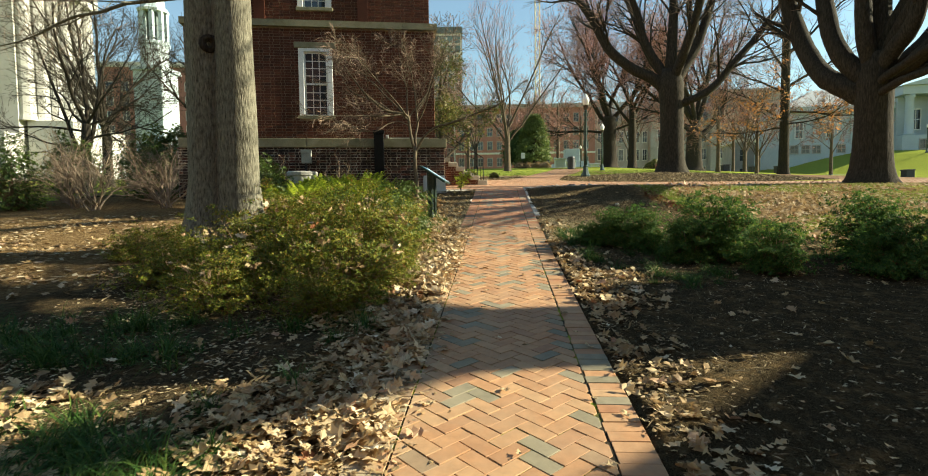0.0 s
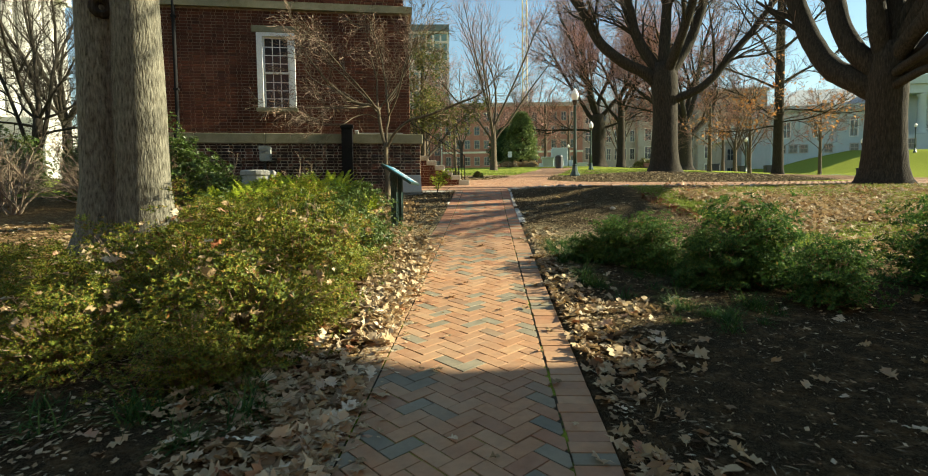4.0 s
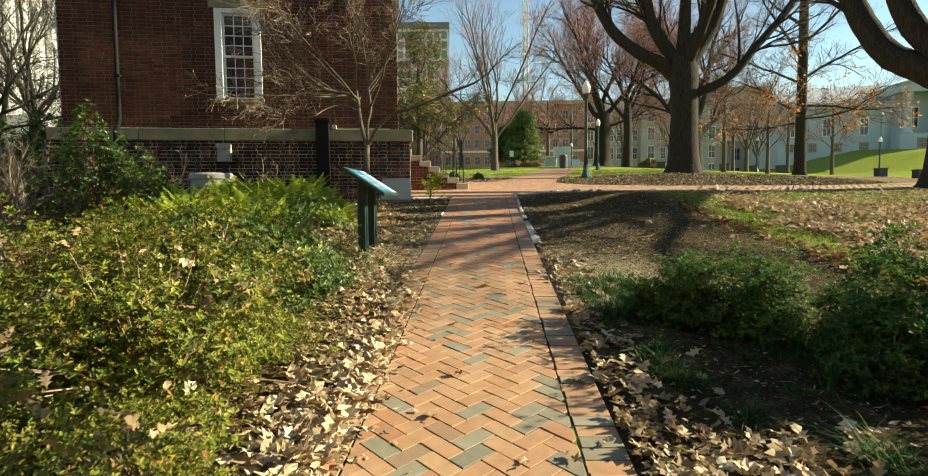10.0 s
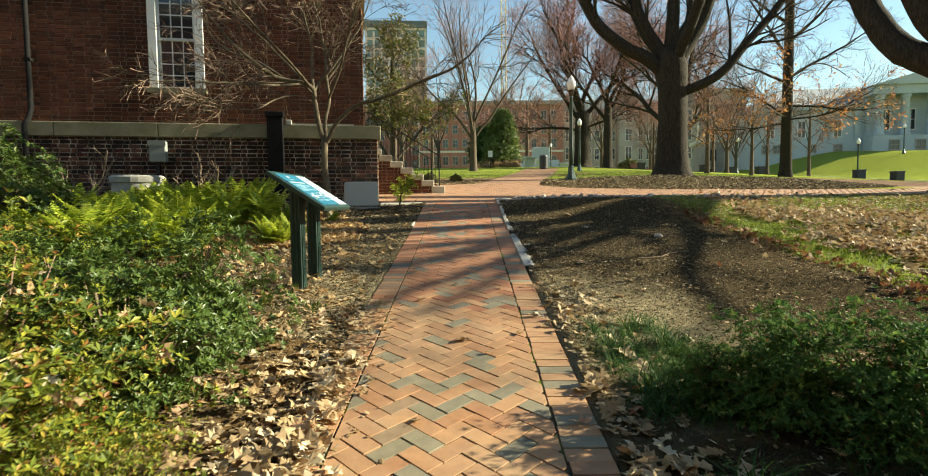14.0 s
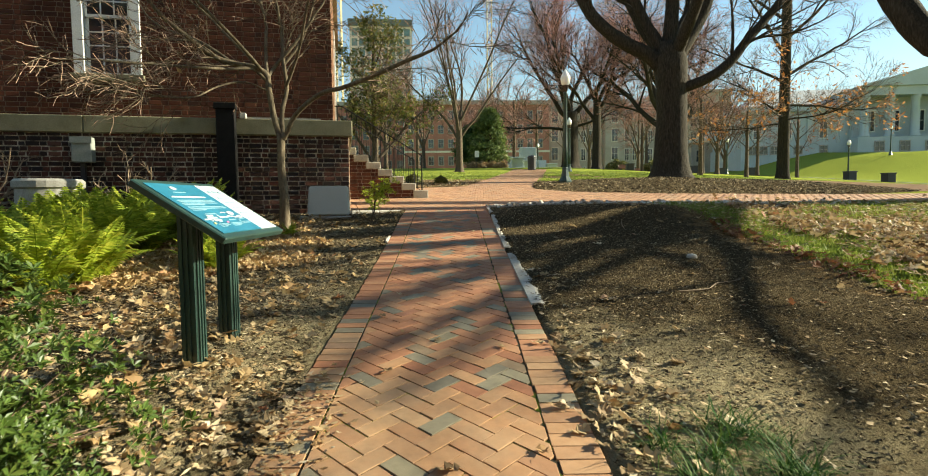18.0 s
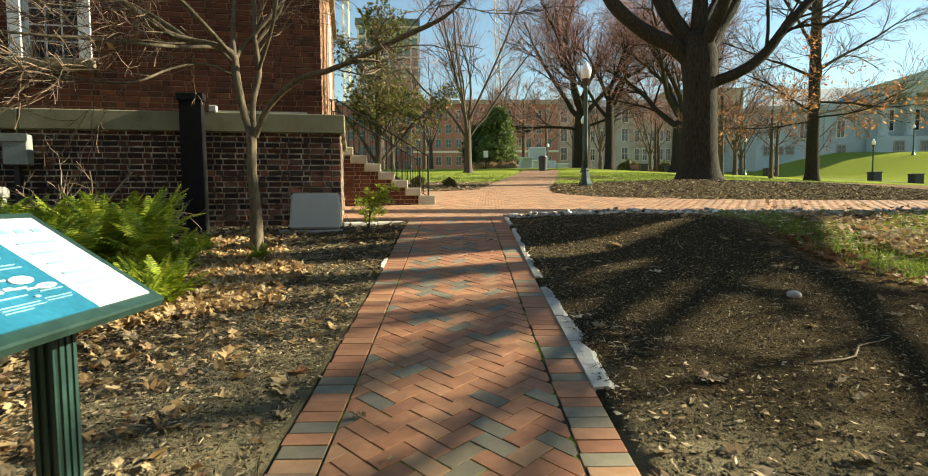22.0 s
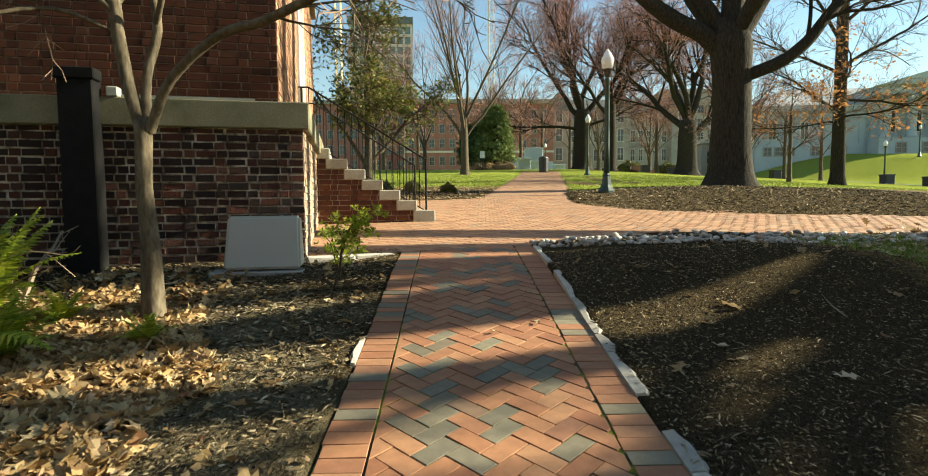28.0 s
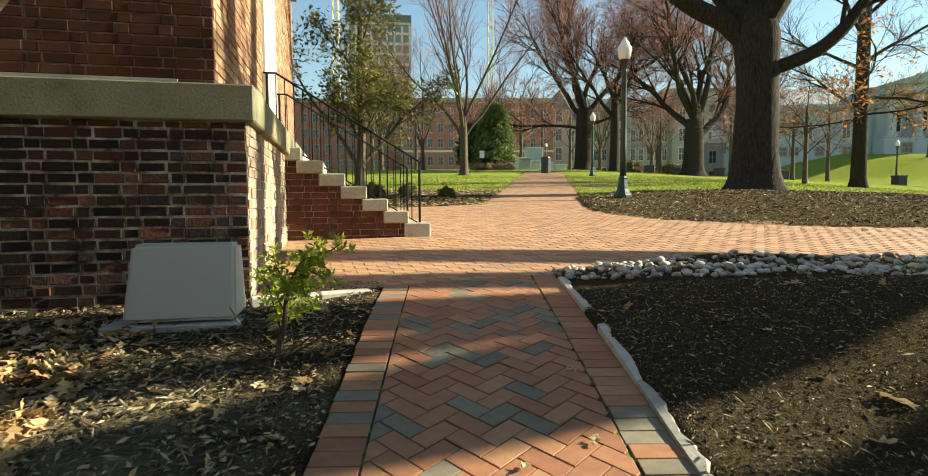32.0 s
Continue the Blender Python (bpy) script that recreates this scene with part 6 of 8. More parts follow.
scatter("fallen_leaves", "large pale oak leaves drifted against the path's edge", drift, 0.15, M["pale_leaf"], 8, lay=0.4)
scatter("fallen_leaves", "dry tan leaves drifted round the dogwood", bed_spots, 0.125, M["golden_leaf"], 2, lay=0.42)
right_spots = []
for k in range(450):
    y = lr.uniform(0.8, 10.5)
    right_spots.append((path_mid(y) + 0.72 + abs(lr.gauss(0, 0.28)), y, abs(lr.gauss(0, 0.012))))
for k in range(180):
    right_spots.append((lr.uniform(1.1, 7.0), lr.uniform(0.8, 10.5), abs(lr.gauss(0, 0.01))))
for k in range(60):
    right_spots.append((lr.uniform(1.0, 4.0), lr.uniform(10.5, 16.5), 0.0))
while len(right_spots) < 960:
    x, y = lr.uniform(0.85, 3.6), lr.uniform(4.4, 7.7)
    if lr.random() < 0.55 + 0.9 * noise.noise(Vector((x * 1.2, y * 1.2, 15))) - 0.9 * (x - 1.0):
        right_spots.append((x, y, abs(lr.gauss(0, 0.018))))
scatter("fallen_leaves", "scattered dry oak leaves on dark mulch", right_spots, 0.125, M["dry_leaf"], 3)
bed_far = []
while len(bed_far) < 1700:
    x, y = lr.uniform(-10.5, -3.2), lr.uniform(6.0, 12.5)
    if lr.random() < 0.5 + 0.9 * noise.noise(Vector((x * 0.7, y * 0.7, 31))):
        bed_far.append((x, y, abs(lr.gauss(0, 0.015))))
scatter("fallen_leaves", "thin carpet of tan leaves beyond the azaleas", bed_far, 0.15, M["dry_leaf"], 7, "plain")
lawn_spots = []
while len(lawn_spots) < 11000:
    x, y = lr.uniform(3.2, 13.5), lr.uniform(7.5, 17.2)
    if x > 4.1 and not (3.2 < x < 5.5 and 12 < y < 14 and lr.random() < 0.6) and lr.random() < 0.55 + 0.8 * noise.noise(Vector((x * 0.5, y * 0.5, 8))):
        lawn_spots.append((x, y, 0.01))
lawn_spots = [q for q in lawn_spots if q[0] > 4.85 or q[1] > 14.2 or lr.random() < 0.22]
thick = []
while len(thick) < 4200:
    x, y = 4.5 + abs(lr.gauss(0, 3.4)), lr.gauss(11.8, 2.1)
    if lr.random() < 0.42 + 1.2 * noise.noise(Vector((x * 0.55, y * 0.8, 18))) - 0.5 * (x < 4.9):
        thick.append((x, y, lr.uniform(0.03, 0.06)))
scatter("fallen_leaves", "curled tan leaves lying thick on the lawn", thick, 0.145, M["dry_leaf"], 9, lay=0.45)
rim = [(4.12 + lr.gauss(0, 0.11), lr.uniform(9.0, 14.8), lr.uniform(0.01, 0.03)) for k in range(260)]
scatter("fallen_leaves", "russet leaves lined up along the lawn's edge", rim, 0.13, M["russet_leaf"], 10, lay=0.4)
scatter("fallen_leaves", "brown leaves strewn over the grass under the oak", lawn_spots, 0.15, M["dry_leaf"], 4, "plain")
path_spots = [(path_mid(y) + lr.choice((-1, 1)) * (0.66 - abs(lr.gauss(0, 0.3))), y, 0.004) for y in [lr.uniform(1.0, 11.0) for k in range(70)]]
path_spots += [(path_mid(y) - 0.66 + abs(lr.gauss(0, 0.1)), y, 0.006) for y in [lr.uniform(1.0, 9.5) for k in range(110)]]
path_spots += [(path_mid(y) + lr.uniform(-0.68, 0.68), y, 0.004) for y in [lr.uniform(11.0, 17.0) for k in range(7)]]
scatter("fallen_leaves", "single dry leaves lying on the brick path", path_spots, 0.105, M["dry_leaf"], 5, lay=0.15)
hedge_spots = []
for k in range(520):
    x, y = lr.uniform(-3.8, -0.95), lr.uniform(4.6, 8.9)
    tops = [ob_h * size * (1 - min(1.0, math.hypot(x - bx, y - by) / size) ** 2.2) ** 0.6 for ob_h, bx, by, size in AZALEA_TOPS]
    if max(tops) > 0.3 and lr.random() < 0.55 + 0.9 * noise.noise(Vector((x * 1.8, y * 1.8, 91))):
        hedge_spots.append((x, y, max(tops) * lr.uniform(0.80, 0.98)))
scatter("fallen_leaves", "dry leaves caught on top of the azaleas", hedge_spots, 0.115, M["dry_leaf"], 6, lay=0.7)


def crumbs():
    """Torn bits of dry leaves between the whole ones."""
    rng = random.Random(61)
    spots = []
    while len(spots) < 19000:
        x, y = (rng.uniform(-4.2, -0.70), rng.uniform(1.0, 16.2)) if rng.random() < 0.72 else (rng.uniform(0.74, 5.5), rng.uniform(1.0, 11.5))
        x += path_mid(y)
        d = abs(x - path_mid(y)) - 0.72
        if d < 0:
            continue
        dens = 0.35 + 0.6 * math.exp(-d / 0.35) + 0.9 * noise.noise(Vector((x * 1.4, y * 1.4, 71)))
        if x < 0:
            dens += 0.7 * bell(x, y, -2.3, 13.2, 1.0, 1.5) + 0.4 * bell(x, y, -2.0, 10.0, 0.9, 1.2)
            if y > 10.2 and x > -1.75:
                dens *= 0.22
        else:
            dens *= 0.5 if y > 8.5 else 0.25 + 0.75 * math.exp(-d / 0.35)
        if rng.random() < dens:
            spots.append((x, y, abs(rng.gauss(0, 0.008))))
    for k in range(2600):
        y = rng.uniform(2.0, 10.0)
        spots.append((path_mid(y) - 0.72 + abs(rng.gauss(0, 0.13)), y, rng.uniform(-0.008, 0.0)))
    scatter("leaf_crumbs", "small torn bits of dry tan leaves on the mulch", spots, 0.05, M["dry_leaf"], 62, "plain")


crumbs()
bed_bits = []
while len(bed_bits) < 3000:
    x, y = lr.uniform(-3.8, 2.6), lr.uniform(23.2, 29.8)
    if not inside(PLAZA, x, y) and x < 0.4 + 0.28 * (y - 22):
        bed_bits.append((x, y, 0.01))
scatter("leaf_crumbs", "brown leaves and bark bits on the far bed", bed_bits, 0.14, M["dry_leaf"], 63, "plain")


def chips():
    rng = random.Random(6)
    vs, fs = [], []
    k = 0
    while k < 74000:
        x, y = rng.uniform(-3.6, 4.4), rng.uniform(1.0, 16.9) if rng.random() < 0.35 else rng.uniform(9.0, 16.9)
        if not off_path(x, y) or (x > 1.0 and y > 16.5) or rng.random() > 1.15 - abs(x - 0.2) / 5:
            continue
        k += 1
        p = Vector((x, y, gz(x, y) + 0.004))
        a, l, w = rng.uniform(0, 6.28), rng.uniform(0.004, 0.016), rng.uniform(0.0012, 0.004)
        d = Vector((math.cos(a), math.sin(a), rng.gauss(0, 0.25))) * l
        s = Vector((-math.sin(a), math.cos(a), rng.gauss(0, 0.3))) * w
        h = Vector((0, 0, rng.uniform(0.002, 0.009)))
        o = len(vs)
        vs += [tuple(p - d), tuple(p - s), tuple(p + d), tuple(p + s), tuple(p + h)]
        fs += [(o, o + 1, o + 4), (o + 1, o + 2, o + 4), (o + 2, o + 3, o + 4), (o + 3, o, o + 4)]
    # coarser pieces on the round bed under the broad oak
    k = 0
    while k < 7000:
        a, q = rng.uniform(0, 6.283), math.sqrt(rng.random())
        x, y = 8.2 + 6.1 * q * math.cos(a), 23.3 + 4.1 * q * math.sin(a)
        if inside(PLAZA, x, y):
            continue
        k += 1
        p = Vector((x, y, gz(x, y) + 0.006))
        a, l, w = rng.uniform(0, 6.28), rng.uniform(0.02, 0.06), rng.uniform(0.006, 0.014)
        d = Vector((math.cos(a), math.sin(a), rng.gauss(0, 0.3))) * l
        s = Vector((-math.sin(a), math.cos(a), rng.gauss(0, 0.3))) * w
        h = Vector((0, 0, rng.uniform(0.006, 0.025)))
        o = len(vs)
        vs += [tuple(p - d), tuple(p - s), tuple(p + d), tuple(p + s), tuple(p + h)]
        fs += [(o, o + 1, o + 4), (o + 1, o + 2, o + 4), (o + 2, o + 3, o + 4), (o + 3, o, o + 4)]
    # pale slivers and straw, thick near the start of the path
    k = 0
    while k < 34000:
        x, y = rng.uniform(-3.4, 4.6), rng.uniform(1.0, 16.8)
        if not off_path(x, y) or (x > 1.0 and y > 16.5) or rng.random() > 1.2 - abs(x) / 5:
            continue
        k += 1
        if noise.noise(Vector((x * 1.7, y * 1.7, 41))) < -0.22 or (x > 1.5 and rng.random() < 0.55):
            continue
        p = Vector((x, y, gz(x, y) + rng.uniform(0.008, 0.02)))
        a, l, w = rng.uniform(0, 6.28), rng.uniform(0.010, 0.040), rng.uniform(0.0018, 0.0055)
        d = Vector((math.cos(a), math.sin(a), rng.gauss(0, 0.2))) * l
        s = Vector((-math.sin(a), math.cos(a), rng.gauss(0, 0.4))) * w
        o = len(vs)
        vs += [tuple(p - d), tuple(p - s), tuple(p + d), tuple(p + s + Vector((0, 0, 0.003)))]
        fs += [(o, o + 1, o + 3), (o + 1, o + 2, o + 3)]
    # coarse shreds on the bed before the house
    k = 0
    while k < 20000:
        x, y = rng.uniform(-3.2, -0.7), rng.uniform(9.6, 16.4)
        if not off_path(x, y):
            continue
        k += 1
        p = Vector((x, y, gz(x, y) + rng.uniform(0.006, 0.022)))
        long = 1.0 + 0.9 * smooth01((y - 12.8) / 1.5)
        a, l, w = rng.uniform(0, 6.28), rng.uniform(0.006, 0.026) * long, rng.uniform(0.0015, 0.0042) * long
        d = Vector((math.cos(a), math.sin(a), rng.gauss(0, 0.25))) * l
        s = Vector((-math.sin(a), math.cos(a), rng.gauss(0, 0.3))) * w
        o = len(vs)
        vs += [tuple(p - d), tuple(p - s), tuple(p + d), tuple(p + s + Vector((0, 0, 0.005)))]
        fs += [(o, o + 1, o + 3), (o + 1, o + 2, o + 3)]
    ob = part("mulch_chips", (vs, fs), M["chip"])
    tagged(ob, "small dark shreds of bark mulch", "mulch", kind="stuff")


M["chip"] = simple("bark_chip", [(0.0, (0.036, 0.0255, 0.015)), (0.35, (0.115, 0.084, 0.048)), (0.65, (0.25, 0.188, 0.108)), (0.9, (0.36, 0.28, 0.165)), (1.0, (0.56, 0.46, 0.30))], 9, 0.95, 0.1, 0.0, piece=True)
chips()


def lawn():
    rng = random.Random(12)
    vs, fs = [], []
    k = 0
    while k < 84000:
        if rng.random() < 0.68:
            x, y = 4.0 + 9.5 * rng.random() ** 1.5, rng.uniform(8.0, 17.3)
            if x < 4.15 + rng.gauss(0, 0.08):
                continue
        else:
            x, y = rng.uniform(-4, 22), rng.uniform(24, 46)
            if inside(PLAZA, x, y) or ((x - 8.2) / 5.4) ** 2 + ((y - 23.6) / 3.7) ** 2 < 1.05 or (x < 2.5 and y < 30):
                continue
        k += 1
        if y < 20 and noise.noise(Vector((x * 0.6, y * 0.6, 11))) < -0.25:
            continue
        h, a = rng.uniform(0.03, 0.075) * (1.0 if y < 20 else 0.9), rng.uniform(0, 6.28)
        w = 0.006 if y < 20 else 0.013
        p = Vector((x, y, gz(x, y) - 0.004))
        o = len(vs)
        s = Vector((math.cos(a) * w, math.sin(a) * w, 0))
        vs += [tuple(p - s), tuple(p + s), tuple(p + Vector((rng.gauss(0, 0.03), rng.gauss(0, 0.03), h)))]
        fs.append((o, o + 1, o + 2))
    ob = part("lawn_grass", (vs, fs), M["lawn"])
    tagged(ob, "short winter grass on the lawn", "grass", kind="stuff")


M["lawn"] = leaf_mat("lawn_blade", [(0.0, (0.106, 0.154, 0.0192)), (0.6, (0.202, 0.269, 0.0336)), (1.0, (0.307, 0.317, 0.0768))], 0.6, 0.35)
lawn()


def ground_twigs():
    rng = random.Random(30)
    for x, y, l, az in ((2.2, 11.5, 0.9, 10), (-2.3, 11.0, 0.6, 60), (-2.6, 10.6, 0.7, 35), (-1.5, 13.1, 0.4, 120), (-2.4, 14.1, 0.5, 200), (2.7, 14.4, 0.4, 80), (-1.3, 14.6, 0.35, 150)):
        vs, fs = [], []
        pts, rad = wander(rng, Vector((0, 0, 0.012)), polar(az, 0), l, 8, 0.007, 0.003, 0.0, 0.16)
        pts = [Vector((p.x, p.y, gz(x + p.x, y + p.y) - gz(x, y) + 0.014)) for p in pts]
        tube(vs, fs, pts, rad, 5)
        t = part("fallen_twig", (vs, fs), M["twig_pale"])
        t.matrix_basis = pose(x, y, gz(x, y))
        tagged(t, "thin pale dry twig lying on the mulch", "twig", "fallen twigs")


ground_twigs()


# ---- evergreen trees ----
tree("magnolia_tree", "open evergreen tree with bronze-green leaves by the stairs", (-2.9, 33.0), V((0.05, 0, 1.0), (0.1, 0, 2.5), (0.0, 0.1, 4.2), (0.1, 0, 5.8)), (0.16, 0.14, 0.12, 0.08),
     [(0.6, 170, 68, 5, 0.08, 0.01), (0.7, 20, 66, 5, 0.08, 0.01), (1.3, 100, 50, 3, 0.06, 0.02), (1.6, 200, 40, 2.2, 0.05, 0.02), (1.8, 340, 40, 2.2, 0.05, 0.02), (2.4, 270, 45, 2.4, 0.05, 0.02), (3.2, 60, 50, 2.2, 0.05, 0.02), (3.8, 160, 55, 2.2, 0.05, 0.02), (4.6, 300, 60, 2.0, 0.04, 0.0), (5.4, 30, 70, 1.8, 0.04, 0.0)],
     M["bark_thin"], M["twig"], 61, (10, 7, 5), ((0.7, 1.6), (0.35, 0.8), (0.15, 0.4)), leaves=(0.9, 0.20, M["magnolia"], lambda p: True), fork=42)


def conifer(x, y, h, r, seed, mat, label):
    rng = random.Random(seed)
    b = empty("evergreen_tree", (x, y, gz(x, y)))
    tagged(b, label, "tree")
    part("trunk", lathe([(0.2, -0.1), (0.16, 1.0), (0.08, h * 0.7), (0.02, h * 0.97)], 8), M["bark_dark"], b)
    vs, fs, bv, bf = [], [], [], []
    for k in range(210):
        f = rng.random() ** 0.85
        z = 0.3 + f * (h - 0.5)
        rr = r * (1 - f ** 1.6) ** 0.6 * rng.uniform(0.55, 1.25) + 0.10
        az = rng.uniform(0, 360)
        end = polar(az, 12) * rr + Vector((0, 0, z))
        tube(bv, bf, [Vector((0, 0, max(0.2, z - 0.3))), end], [0.03, 0.008], 3)
        wide = rng.uniform(0.12, 0.30)
        for _ in range(rng.randint(18, 34)):
            p = end * 1.0 + Vector((rng.gauss(0, wide), rng.gauss(0, wide), rng.gauss(0, wide * 0.7)))
            rosette(vs, fs, p, Vector((end.x, end.y, 0.5 * r)) + Vector((rng.gauss(0, 0.7), rng.gauss(0, 0.7), 0)), rng.uniform(0.14, 0.26), rng, 5)
    tagged(part("branchwork", (bv, bf), M["bark_dark"], b), kind="stuff")
    tagged(part("foliage", (vs, fs), mat, b), kind="stuff")


M["holly"] = leaf_mat("holly_leaf", [(0.0, (0.05, 0.085, 0.022)), (0.55, (0.12, 0.17, 0.04)), (1.0, (0.25, 0.29, 0.09))], 0.45, 0.3)
conifer(4.9, 62.0, 5.7, 1.45, 2, M["holly"], "tall evergreen tree with glossy light green leaves")
conifer(3.5, 65.0, 4.3, 1.55, 5, M["conifer"], "dense dark evergreen tree, broad at the foot")
low = bush("low_hedge", "low tan winter shrub below the evergreen trees", M["dry_leaf"], 0.7, 0.5, 0.5, 420, 0.12, 17, group="low tan shrubs")
for x, turn in ((3.4, 0), (4.3, 70), (5.2, 150), (6.0, 220)):
    place(low, x, 60.2, turn, 1.0)
far_bush = bush("far_shrub", "rounded shrub near the far path", M["magnolia"], 0.8, 0.8, 0.8, 700, 0.13, 15, group="far shrubs")
for x, y, turn, size in ((5.9, 61.0, 0, 0.9), (4.2, 60.6, 50, 0.8), (3.4, 60.8, 90, 0.9), (-0.8, 27.2, 10, 0.35), (0.2, 26.2, 40, 0.3), (26.0, 74.0, 30, 1.8), (23.0, 78.0, 60, 2.0), (-1.6, 26.0, 80, 0.4)):
    place(far_bush, x, y, turn, size)


# ---- far buildings ----
M["far_brick"] = simple("far_brick", [(0.3, (0.30, 0.135, 0.105)), (0.7, (0.40, 0.19, 0.15))], 0.6, 0.9, 0.2, 0.2)
M["far_stone"] = simple("far_stone", [(0.3, (0.29, 0.27, 0.235)), (0.7, (0.40, 0.375, 0.33))], 0.5, 0.9, 0.2, 0.2)
# white stone, blued and dulled in colour for the hall's shaded front
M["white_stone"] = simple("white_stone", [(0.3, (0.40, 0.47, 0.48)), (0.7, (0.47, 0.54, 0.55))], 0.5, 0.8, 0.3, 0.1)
M["cream_stone"] = simple("cream_stone", [(0.3, (0.58, 0.55, 0.47)), (0.7, (0.70, 0.67, 0.59))], 0.5, 0.85, 0.2, 0.1)
M["temple_stone"] = simple("temple_stone", [(0.3, (0.36, 0.35, 0.31)), (0.7, (0.47, 0.455, 0.41))], 0.5, 0.85, 0.2, 0.2)
M["slate"] = simple("slate_roof", [(0.3, (0.10, 0.13, 0.13)), (0.7, (0.17, 0.21, 0.20))], 0.8, 0.8, 0.2, 0.2)
M["roof_pale"] = simple("pale_roof", [(0.3, (0.33, 0.34, 0.33)), (0.7, (0.42, 0.43, 0.42))], 0.8, 0.8, 0.2, 0.1)
M["yellow_steel"] = simple("yellow_steel", [(0.3, (0.60, 0.45, 0.20)), (0.7, (0.70, 0.55, 0.28))], 2, 0.6, 0.3, 0.0)
M["tower_glass"] = simple("tower_glass", [(0.3, (0.12, 0.21, 0.20)), (0.7, (0.20, 0.31, 0.29))], 0.4, 0.15, 0.7, 0.0)


def window_grid(parent, face, y, z_list, x_list, w, h, mat, frame=None, d=0.25, name="window"):
    """Windows on a front at local depth y: frame standing proud, pane set in it."""
    gx = (-w / 2 - 0.15, -w / 2, -0.04, 0.04, w / 2, w / 2 + 0.15)
    gh = (-0.15, 0.0, h * 0.5 - 0.04, h * 0.5 + 0.04, h, h + 0.18)
    vs = [(px, py, pz) for py in (-0.08, 0.04) for pz in gh for px in gx]
    full = {(i, j) for i in range(5) for j in range(5) if not (i in (1, 3) and j in (1, 3))}
    fs = []
    for i, j in full:
        q = (j * 6 + i, j * 6 + i + 1, j * 6 + i + 7, j * 6 + i + 6)
        fs.append(q)
        for (di, dj), (m, n) in (((0, -1), (0, 1)), ((1, 0), (1, 2)), ((0, 1), (2, 3)), ((-1, 0), (3, 0))):
            if (i + di, j + dj) not in full:
                fs.append((q[n], q[m], q[m] + 36, q[n] + 36))
    mf = bpy.data.meshes.new(name)
    mf.from_pydata(vs, [], fs)
    mf.materials.append(frame or M["white_paint"])
    bm_p = boxes((-w / 2, w / 2, -0.02, 0.03, 0, h))
    mp = bpy.data.meshes.new("pane")
    bm_p.to_mesh(mp)
    bm_p.free()
    mp.materials.append(mat)
    for z in z_list:
        for x in x_list:
            o = new(name, mf)
            o.parent = parent
            o.location = (x, y, z)
            p = new("pane", mp)
            p.parent = o


def gable(x0, x1, y0, y1, z0, h, along="x"):
    bm = bmesh.new()
    if along == "x":
        ym = (y0 + y1) / 2
        pts = [(x0, y0, z0), (x1, y0, z0), (x1, y1, z0), (x0, y1, z0), (x0, ym, z0 + h), (x1, ym, z0 + h)]
        fs = [(0, 1, 5, 4), (2, 3, 4, 5), (1, 2, 5), (3, 0, 4), (0, 3, 2, 1)]
    else:
        xm = (x0 + x1) / 2
        pts = [(x0, y0, z0), (x1, y0, z0), (x1, y1, z0), (x0, y1, z0), (xm, y0, z0 + h), (xm, y1, z0 + h)]
        fs = [(0, 1, 4), (1, 2, 5, 4), (2, 3, 5), (3, 0, 4, 5), (0, 3, 2, 1)]
    vs = [bm.verts.new(p) for p in pts]
    for f in fs:
        bm.faces.new([vs[i] for i in f])
    return bm


